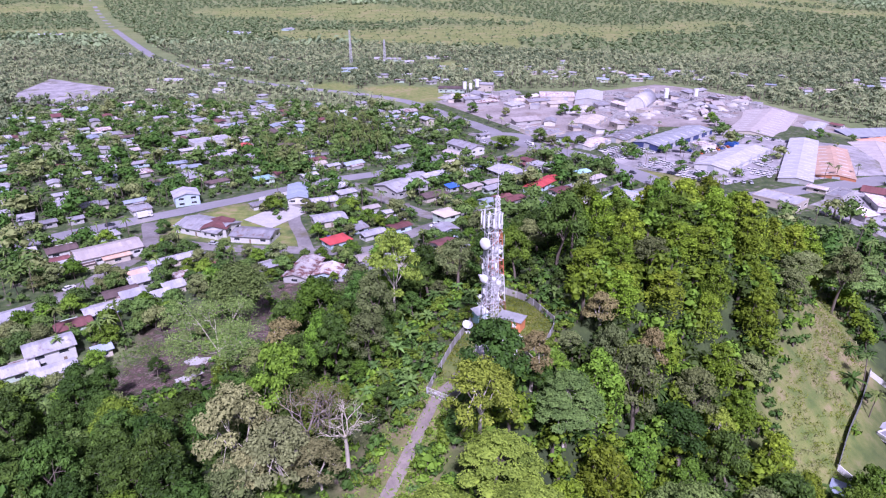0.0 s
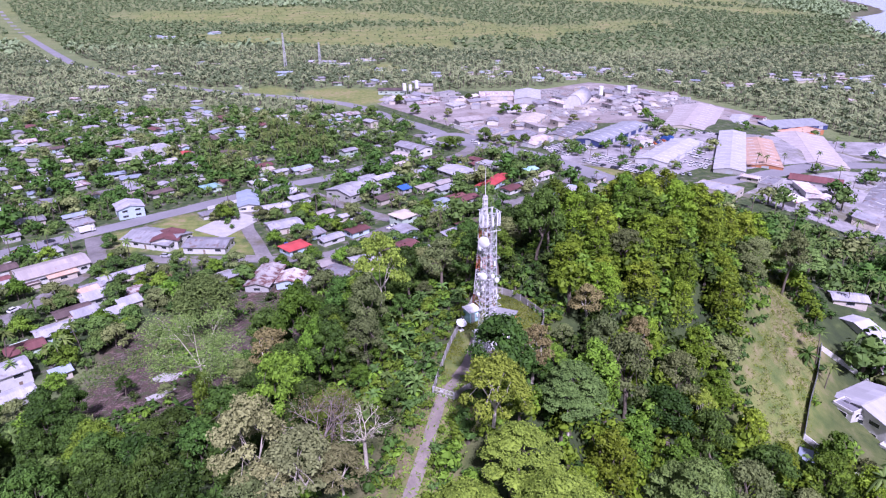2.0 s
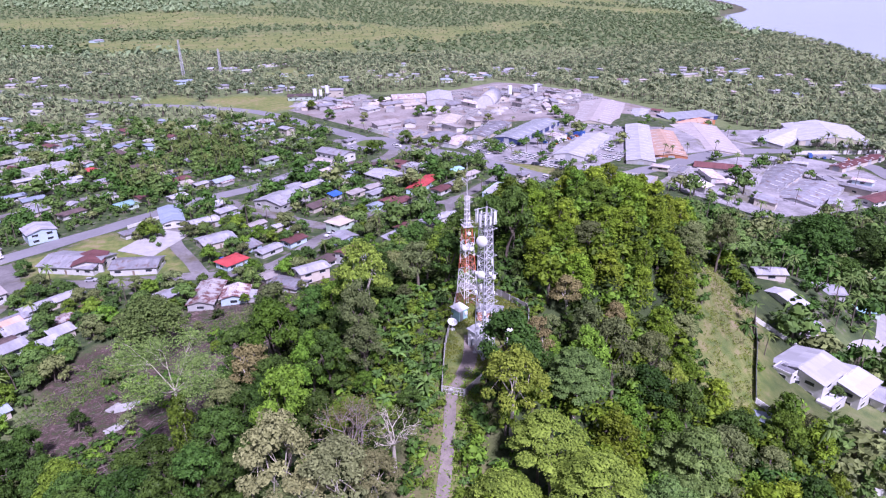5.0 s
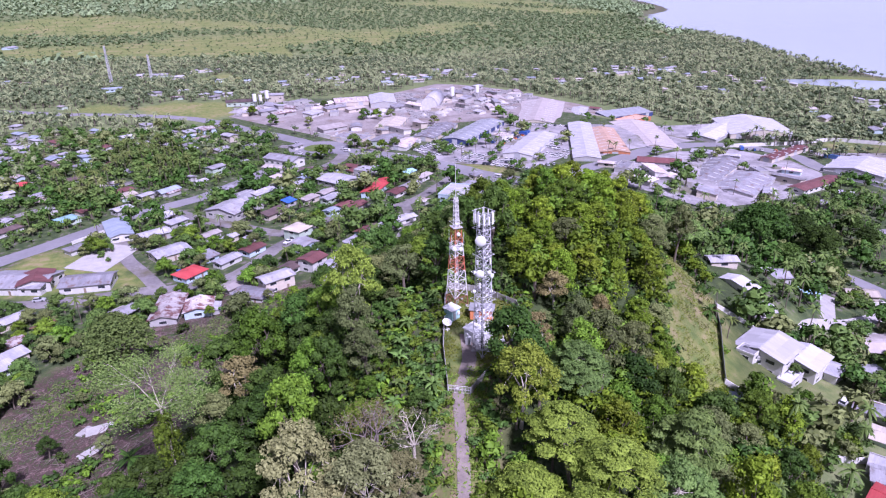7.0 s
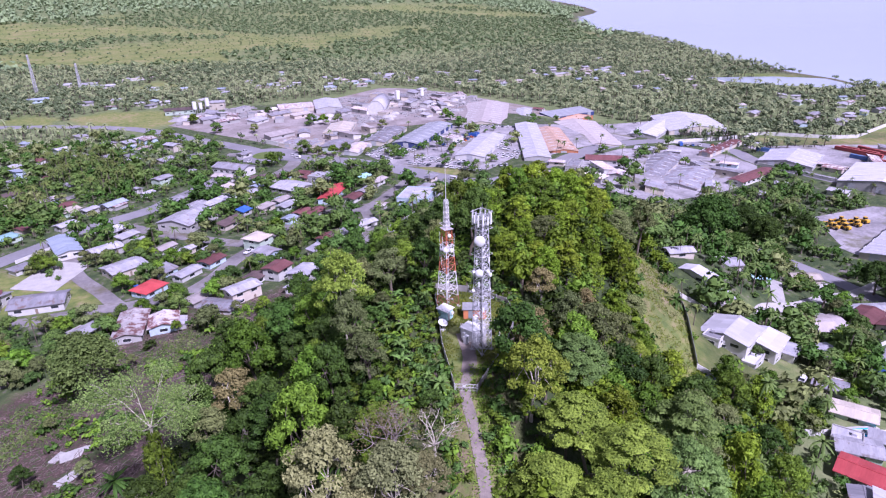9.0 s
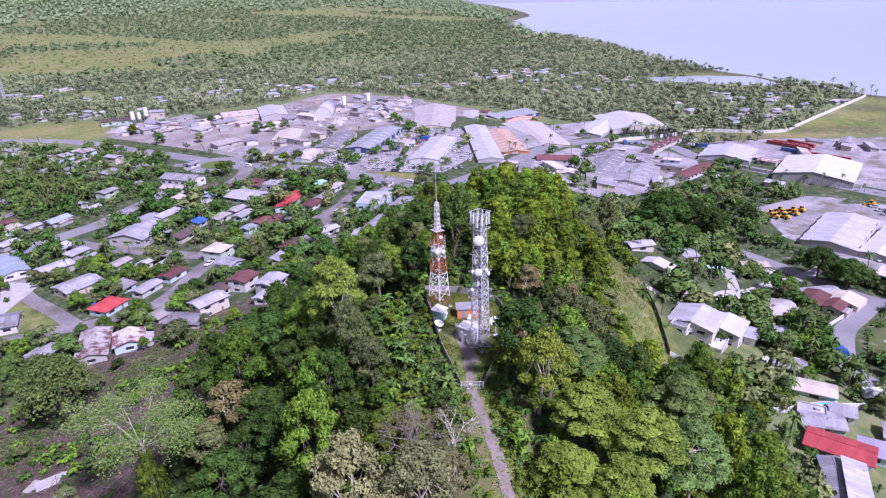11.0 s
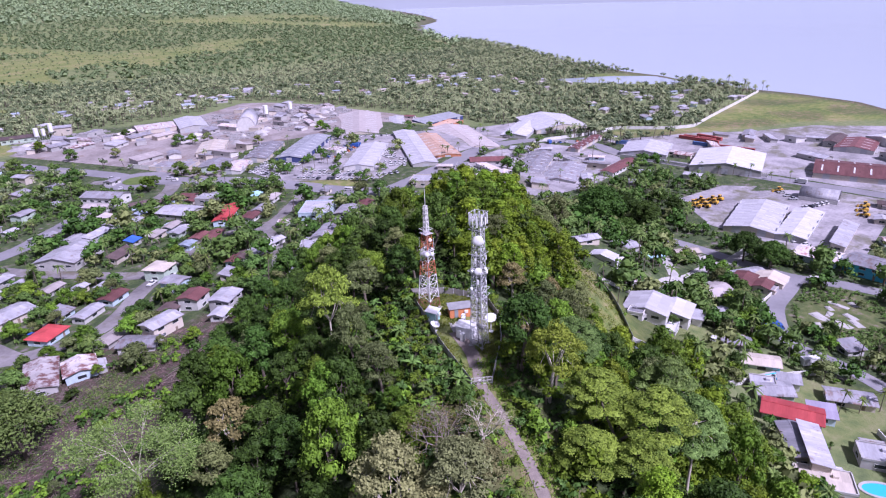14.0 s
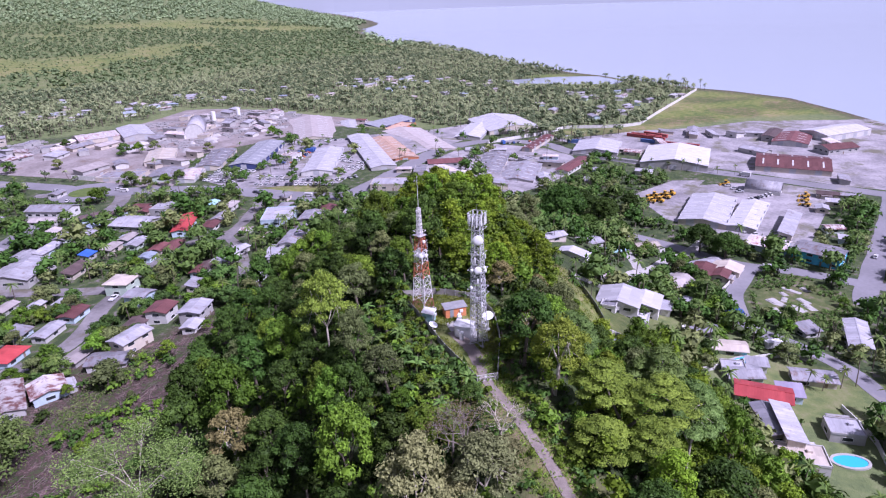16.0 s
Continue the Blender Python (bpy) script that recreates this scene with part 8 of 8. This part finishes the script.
mixed = rng.uniform(0, 1, len(x)) + 0.25 * np.sin(x / 90) * np.sin(y / 70)
p = mixed < 0.47
scatter("palm_plantation", "dense coconut palms covering the plain, tinted grey-green with haze", "palms", FAR_PALMS, np.stack([x[p], y[p]], -1), rng.uniform(0.9, 1.45, p.sum()) * np.where(low[p], 0.72, 1), [LEAF_FAR_HAZED, BARK], 4)
scatter("lowland_woods", "dark green broadleaf woods on the plain", "woods", FAR_CROWNS, np.stack([x[~p], y[~p]], -1), rng.uniform(0.8, 1.6, (~p).sum()) * np.where(low[~p], 0.66, 1), [LEAF_FARDARK_HAZED, BARK], 5)
# marsh bushes and the far woods
x, y = jitter(-1600, 1500, 1000, 2700, 19, rng)
op = swamp_open(x, y)
k = (x - coast_x(y) < -15) & inside(x, y, SWAMP) & (rng.uniform(0, 1, len(x)) < np.where(op, 0.55, 0.95)) & highway_gap(x, y, 30)
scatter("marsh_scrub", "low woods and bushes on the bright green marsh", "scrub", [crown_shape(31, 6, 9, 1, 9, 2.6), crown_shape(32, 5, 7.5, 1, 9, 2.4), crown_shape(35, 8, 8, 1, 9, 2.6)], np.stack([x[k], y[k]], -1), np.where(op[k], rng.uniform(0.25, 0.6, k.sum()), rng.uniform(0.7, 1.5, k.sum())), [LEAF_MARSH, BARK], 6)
x, y = jitter(-3200, 3000, 1150, 4800, 36, rng)
k = (x - coast_x(y) < -20) & ~inside(x, y, SWAMP) & (x > -300 - y * 0.75) & highway_gap(x, y, 20)
scatter("far_woods", "distant forest beyond the marsh", "woods", [crown_shape(33, 12, 21, 1, 14, 3.2), crown_shape(34, 10, 18, 1, 13, 3.0)], np.stack([x[k], y[k]], -1), rng.uniform(1.0, 1.7, k.sum()), [LEAF_FARDARK_HAZED, BARK], 7)

scatter("rubble", "pale broken blocks and scrap on the works yard", "rubble", RUBBLE, np.stack(RUBBLE_AT, -1), rng.uniform(0.6, 1.7, len(RUBBLE_AT[0])), [HEAP], 42)

# gardens of the town: single trees and palms near the hill, the rest joined
x, y = jitter(-380, 330, 30, 600, 5.45, rng)
h = land_h(x, y)
k = (h < 9) & free_mask(x, y) & ((x > -150 - y * 0.35) & (y < 470) & (x > -235) | inside(x, y, QUARTER)) & ~inside(x, y, CLEARING) & ~((land_h(x, y) > 2.5) & (np.hypot(x, y) < 60)) & ~in_any(x, y, OPEN_LAND)
industrial = inside(x, y, WORKS)
k &= ~industrial | (rng.uniform(0, 1, len(x)) < np.where(y > 380, 0.3, 0.16))
clump = np.sin(x / 17 + 1.3) * np.sin(y / 14) + 0.6 * np.sin((x + y) / 9.0)
k &= (clump + rng.normal(0, 0.5, len(x)) > np.where((y < 310) & (x < 120), -1.3, -0.8)) & (np.hypot(x - 45, y - 440) > 36)
x, y = x[k], y[k]
near = np.hypot(x + 60, y - 210)
order = np.argsort(near)
garden = random.Random(8)
singles = 0
rest_p, rest_t = [], []
for i in order:
    u = rng.uniform()
    if u < 0.1:
        continue
    if singles < 230:
        singles += 1
        if u < 0.22:
            plant("palm", x[i], y[i], garden.uniform(0.75, 1.05), rng=garden)
        elif u < 0.34:
            plant("bush", x[i], y[i], garden.uniform(0.9, 1.5), rng=garden)
        else:
            plant("town", x[i], y[i], garden.uniform(0.6, 1.2), rng=garden)
    else:
        (rest_p if u < 0.3 else rest_t).append((x[i], y[i]))
TOWN_CROWNS = [crown_shape(41, 7, 3.9, 5, 24, 0.56, 0.5), crown_shape(42, 8, 4.6, 5, 25, 0.58, 0.5), crown_shape(43, 5.5, 3.5, 4, 24, 0.52, 0.5)]
scatter("garden_palms", "coconut palms between the houses", "palms", [palm_shape(51, 9, 14, 3, 3.2, 0.34), palm_shape(52, 12, 14, 3, 3.2, 0.34)], rest_p, rng.uniform(0.7, 1.1, len(rest_p)) * np.where(np.array(rest_p)[:, 1] > 330, 0.8, 1), [LEAF_PALM, BARK], 8)
rest_t = np.array(rest_t)
size = (0.55 + 1.3 * rng.uniform(0, 1, len(rest_t)) ** 2) * np.where(rest_t[:, 1] > 400, 0.82, 1)
u = rng.uniform(0, 1, len(rest_t)) + 0.4 * np.sin(rest_t[:, 0] / 13) * np.sin(rest_t[:, 1] / 11)
for sel, mat, sd in ((u < 0.4, LEAF_DARK, 9), ((u >= 0.4) & (u < 0.9), LEAF_TOWN, 27), (u >= 0.9, LEAF_OLIVE, 28)):
    scatter("garden_trees", "green shade trees between the houses", "trees", TOWN_CROWNS, rest_t[sel], size[sel], [mat, BARK], sd)

# groves of coconut palms and shade trees between the streets
x, y = jitter(-125, -30, 360, 520, 4.3, rng)
k = in_any(x, y, GROVES) & free_mask(x, y)
x, y = x[k], y[k]
u = rng.uniform(0, 1, len(x))
p = u < 0.45
scatter("grove_palms", "tall coconut palms of a grove between the streets", "palms", [palm_shape(53, 13, 15, 3, 3.4, 0.36), palm_shape(54, 10, 15, 3, 3.4, 0.36)], np.stack([x[p], y[p]], -1), rng.uniform(0.8, 1.15, p.sum()), [LEAF_PALM, BARK], 47)
scatter("grove_trees", "dark green shade trees of a grove in town", "trees", TOWN_CROWNS, np.stack([x[~p], y[~p]], -1), rng.uniform(0.8, 1.5, (~p).sum()), [LEAF_TOWN, BARK], 48)

# undergrowth under the hill forest
x, y = jitter(-110, 125, 15, 225, 3.3, rng)
h = land_h(x, y)
on_track = (np.abs(x - track_x(y)) < 3.4) & (y < 92)
k = ((h > 3) | inside(x, y, CLEARING)) & ~on_track & ~in_any(x, y, [COMPOUND, SLOPE_GRASS, GARDEN]) & free_mask(x, y)
patch = np.sin(x / 6.3 + 1.5 * np.sin(y / 9)) + np.sin(y / 5.1 + x / 13) + rng.normal(0, 0.5, len(x))
k &= ~inside(x, y, CLEARING) | (patch > 0.6)
x, y = x[k], y[k]
u = rng.uniform(0, 1, len(x))
SHRUBS = [crown_shape(61, 2.3, 2.1, 2, 12, 0.44), crown_shape(62, 1.7, 1.8, 2, 11, 0.4)]
p = (u < 0.3) & (x > -28) | inside(x, y, CLEARING) & (u < 0.45)
scatter("undergrowth", "tangled green undergrowth on the hill", "undergrowth", SHRUBS, np.stack([x[p], y[p]], -1), rng.uniform(0.7, 1.4, p.sum()), [LEAF_MID, BARK], 10)
scatter("undergrowth", "dark leafy undergrowth on the hill", "undergrowth", SHRUBS, np.stack([x[~p], y[~p]], -1), rng.uniform(0.7, 1.4, (~p).sum()), [LEAF_DARK, BARK], 11)

# single palms along the streets and in the gardens
street = random.Random(12)
for x, y in ((329.1, 238.2), (336.6, 227.4), (337.7, 217.7), (340.9, 208), (342, 198.3), (345.3, 189.6), (349.6, 176.7), (353.9, 166.9), (106, 54), (111, 50.5), (116.6, 47.1), (121.4, 44.2), (129.7, 104.7), (96, 94), (144.6, 99.4), (150.4, 96.9), (134, 160), (101, 128), (99, 121), (130, 315), (141, 322), (150, 325), (112, 330), (215, 345), (225, 350), (240, 355), (262.1, 356.1), (-120, 178), (-116, 166), (-104, 170)):
    plant("palm", x, y, street.uniform(0.6, 0.95), rng=street)
for x, y in ((110, 118), (112, 108), (94, 98), (104, 97), (140.9, 71.4), (161.7, 64.2), (198.1, 76.1), (191, 63.1), (175.4, 54.1), (147.4, 102.7), (158.7, 108), (120.7, 84.2), (131.4, 79)):
    plant("town", x, y, street.uniform(0.45, 0.85), rng=street)

for x, y, k in ((27.5, 244.6, 1.5), (15.7, 269.7, 1.2), (13.9, 296, 1.0), (-39.6, 310, 1.1), (70, 226, 1.6), (56, 223, 1.5), (63, 216, 1.5), (48, 228, 1.2), (-5, 335.6, 1.0), (92, 357, 0.9), (-29.4, 277, 0.8), (-22.7, 274.6, 0.8), (-36, 238, 0.9), (-31, 206, 1.3)):
    plant("town", x, y, k, rng=street)
for x, y in [(111.9, 534.3), (81.5, 605.7), (101.2, 536.7), (149.6, 493.2), (212.6, 502.5), (210.8, 490.0), (69.3, 441.5), (74.0, 428.6), (84.4, 425.6), (93.8, 424.3), (26.4, 548.6), (53.3, 532.9), (40.6, 420.8), (48.7, 429.9), (95.1, 356.8), (123.5, 533.5), (14.9, 600.9), (-10.3, 540.3), (134.4, 306.6), (126.5, 315.4)]:
    plant("town", x, y, street.uniform(0.9, 1.5), rng=street)
shade = random.Random(91)
GARDEN_LOW = [(86, 60), (98, 98), (128, 102), (150, 120), (185, 150), (211, 95), (130, 30), (78, 24)]
planted = 0
while planted < 95:
    a, b = shade.uniform(76, 215), shade.uniform(22, 160)
    if inside(np.array([a]), np.array([b]), GARDEN_LOW)[0] and is_free(a, b) and is_free(a + 2.5, b) and is_free(a - 2.5, b) and not any(inside(np.array([a]), np.array([b]), p)[0] for p in OPEN_LAND[8:]) and math.hypot(a - 115, b - 112) > 17:
        plant(shade.choice(["town", "town", "town", "town", "bush", "bush", "palm"]), a, b, shade.uniform(0.5, 0.95), rng=shade)
        planted += 1

# low trees that close the canopy
x, y = jitter(-105, 118, 18, 212, 4.8, rng)
k = ((land_h(x, y) > np.where((x < -50) & (y < 130), 1.0, 5.0)) | inside(x, y, CLEARING)) & ~((np.abs(x - track_x(y)) < 3.6) & (y < 92)) & ~in_any(x, y, [COMPOUND_RIM, SLOPE_CLEAR, GARDEN, THICKET, TRACK_SIDE]) & (~inside(x, y, CLEARING) | (rng.uniform(0, 1, len(x)) < 0.04)) & free_mask(x, y)
x, y = x[k], y[k]
LOW = [crown_shape(71, 5.5, 2.9, 5, 26, 0.36, 0.5), crown_shape(72, 4.5, 2.5, 5, 24, 0.34, 0.5), crown_shape(73, 6.8, 2.7, 5, 26, 0.36, 0.5)]
east = (x - (y - 84) * 0.55 > 6)
u = rng.uniform(0, 1, len(x))
for name, sel, mat, sd in (("creeper_thicket", east & (u < 0.6), LEAF_VINE, 12), ("understorey", (~east & (u < 0.12) & (x > -28)) | (east & (u >= 0.6) & (u < 0.82)), LEAF_MID, 13), ("understorey", (~east & (((u >= 0.12) & (u < 0.75)) | ((x <= -28) & (u < 0.75)))) | (east & (u >= 0.82)), LEAF_DARK, 14)):
    scatter(name, "yellow-green creeper-covered thicket on the hill" if sd == 12 else "low leafy trees filling the hill forest", "undergrowth", LOW, np.stack([x[sel], y[sel]], -1), rng.uniform(0.6, 1.15, sel.sum()) * np.where(east[sel] & (y[sel] > 85), 1.45, 1.0), [mat, BARK], sd)

# debris of the cleared ground: broken logs and boards
x, y = jitter(-100, 26, 112, 230, 2.2, rng)
k = inside(x, y, CLEARING) & (rng.uniform(0, 1, len(x)) < 0.62)
x, y = x[k], y[k]
LOGS = []
for sd in range(4):
    r2 = np.random.default_rng(80 + sd)
    b = Build()
    for _ in range(3):
        a, ln = r2.uniform(0, 3.14), r2.uniform(0.7, 2.2)
        o = r2.normal(0, 0.6, 2)
        b.add(limb(r2, [(o[0] - math.cos(a) * ln, o[1] - math.sin(a) * ln, 0.12), (o[0] + math.cos(a) * ln, o[1] + math.sin(a) * ln, 0.12 + r2.uniform(0, 0.4))], 0.09, 0.05, 4))
    LOGS.append((np.concatenate(b.v), np.concatenate(b.q), np.concatenate(b.m)))
scatter("felled_wood", "broken logs and branches on the cleared slope", "debris", LOGS, np.stack([x, y], -1), rng.uniform(0.6, 1.3, len(x)), [DEADWOOD, DEADWOOD], 15)

# scrub round the broken slabs of the road loop
LOOP = OPEN_LAND[8]
x, y = jitter(150, 216, 48, 102, 1.7, rng)
k = inside(x, y, LOOP) & free_mask(x, y) & (np.sin(x / 5 + 1.2 * np.sin(y / 4)) + np.sin(y / 6 + x / 11) + rng.normal(0, 0.4, len(x)) + np.where(np.hypot(x - 182, (y - 79) * 1.6) < 17, -1.3, 0.3) > 0.1)
scatter("loop_scrub", "rough green scrub round the broken slabs", "scrub", SHRUBS, np.stack([x[k], y[k]], -1), rng.uniform(0.35, 0.8, k.sum()), [LEAF_TOWN, BARK], 41)
# hedges and weeds between the houses
x, y = jitter(-235, 330, 40, 470, 4.0, rng)
k = (land_h(x, y) < 9) & free_mask(x, y) & (x > -150 - y * 0.35) & ~in_any(x, y, [CLEARING, WORKS] + OPEN_LAND) & (rng.uniform(0, 1, len(x)) < 0.55)
scatter("garden_shrubs", "hedges and weeds between the houses", "shrubs", [crown_shape(91, 2.4, 2.1, 2, 9, 0.6), crown_shape(92, 1.7, 1.7, 2, 8, 0.55)], np.stack([x[k], y[k]], -1), rng.uniform(0.6, 1.5, k.sum()), [LEAF_TOWN, BARK], 16)

# rank growth beside the compound and along the track
x, y = jitter(-30, 30, 20, 126, 1.5, rng)
dt = np.abs(x - track_x(y))
k = (inside(x, y, THICKET) | ((y < 84) & (dt > 1.7) & (dt < 5.5)) | (inside(x, y, COMPOUND_RIM) & ~inside(x, y, COMPOUND))) & (y < 126) & ~inside(x, y, COMPOUND) & ~((dt < 1.7) & (y < 92))
k &= ~((x - track_x(y) < -1.6) & (x - track_x(y) > -3.6) & (y < 76) & (rng.uniform(0, 1, len(x)) < 0.8))
x, y = x[k], y[k]
RANK = [crown_shape(95, 1.3, 1.0, 2, 22, 0.26), crown_shape(96, 1.9, 1.2, 2, 24, 0.28), crown_shape(97, 0.8, 0.9, 2, 18, 0.24)]
u = rng.uniform(0, 1, len(x))
for sel, mat, sd in ((u < 0.7, LEAF_MID, 17), (u >= 0.7, LEAF_TOWN, 18)):
    scatter("rank_growth", "bright green weeds and shrubs beside the track", "undergrowth", RANK, np.stack([x[sel], y[sel]], -1), rng.uniform(0.6, 1.3, sel.sum()), [mat, BARK], sd)
more = random.Random(77)
for _ in range(30):
    a, b = more.uniform(-22, 8), more.uniform(78, 124)
    if inside(np.array([a]), np.array([b]), THICKET)[0]:
        plant("banana", a, b, more.uniform(0.8, 1.5), rng=more)

# grass of the compound and of the open slope
TUFT = []
for sd in range(3):
    r2 = np.random.default_rng(120 + sd)
    b = Build()
    n = 16
    c = np.stack([r2.normal(0, 0.4, n), r2.normal(0, 0.4, n), r2.uniform(0.05, 0.2, n)], -1)
    b.add(leaf_quads(r2, c, np.stack([r2.normal(0, 0.6, n), r2.normal(0, 0.6, n), np.full(n, 0.7)], -1), 0.2, 0.3))
    TUFT.append((np.concatenate(b.v), np.concatenate(b.q), np.concatenate(b.m)))
x, y = jitter(-102, 28, 112, 234, 1.5, rng)
k = inside(x, y, CLEARING) & free_mask(x, y) & (np.sin(x / 7.7 + 1.3 * np.sin(y / 6)) + np.sin(y / 8.3 - x / 15) + rng.normal(0, 0.6, len(x)) > 1.15)
x, y = x[k], y[k]
u = rng.uniform(0, 1, len(x))
for sel, mat, sd in ((u < 0.45, LEAF_TOWN, 25), (u >= 0.45, LEAF_OLIVE, 26)):
    scatter("weeds", "low weeds over the cleared slope", "weeds", TUFT, np.stack([x[sel], y[sel]], -1), rng.uniform(1.4, 3.2, sel.sum()), [mat, BARK], sd)
x, y = jitter(-6, 24, 78, 122, 0.75, rng)
k = inside(x, y, COMPOUND) & free_mask(x, y)
scatter("compound_grass", "short bright green grass inside the mast compound", "grass", TUFT, np.stack([x[k], y[k]], -1), rng.uniform(0.8, 1.5, k.sum()), [LEAF_BRIGHT, BARK], 21)
x, y = jitter(-45, 8, 5, 90, 0.8, rng)
dt = x - track_x(y)
k = (np.abs(dt) > 1.1) & (np.abs(dt) < 5) & (y < 88) & ((dt > -1.6) | (dt < -3.8) | (rng.uniform(0, 1, len(x)) < 0.25))
scatter("verge_grass", "bright green grass along the worn track", "grass", TUFT, np.stack([x[k], y[k]], -1), rng.uniform(1.0, 2.0, k.sum()), [LEAF_LAYER, BARK], 23)
x, y = jitter(60, 120, 95, 175, 1.0, rng)
k = inside(x, y, SLOPE_GRASS) & free_mask(x, y) & (np.sin(x / 3.1) * np.sin(y / 4.3 + x / 9) + rng.normal(0, 0.5, len(x)) > -0.2)
scatter("slope_grass", "rough yellow-green grass on the open slope", "grass", TUFT, np.stack([x[k], y[k]], -1), rng.uniform(0.7, 1.8, k.sum()), [LEAF_BRIGHT, BARK], 22)
x, y = jitter(56, 120, 90, 175, 1.6, rng)
k = inside(x, y, SLOPE_CLEAR) & ~inside(x, y, GARDEN) & free_mask(x, y) & (np.sin(x / 4.1 + 2) * np.sin(y / 5.3) + rng.normal(0, 0.4, len(x)) > 0.45)
scatter("slope_grass", "dry tan grass patches on the open slope", "grass", TUFT, np.stack([x[k], y[k]], -1), rng.uniform(1.2, 2.4, k.sum()), [LEAF_TAN, BARK], 24)
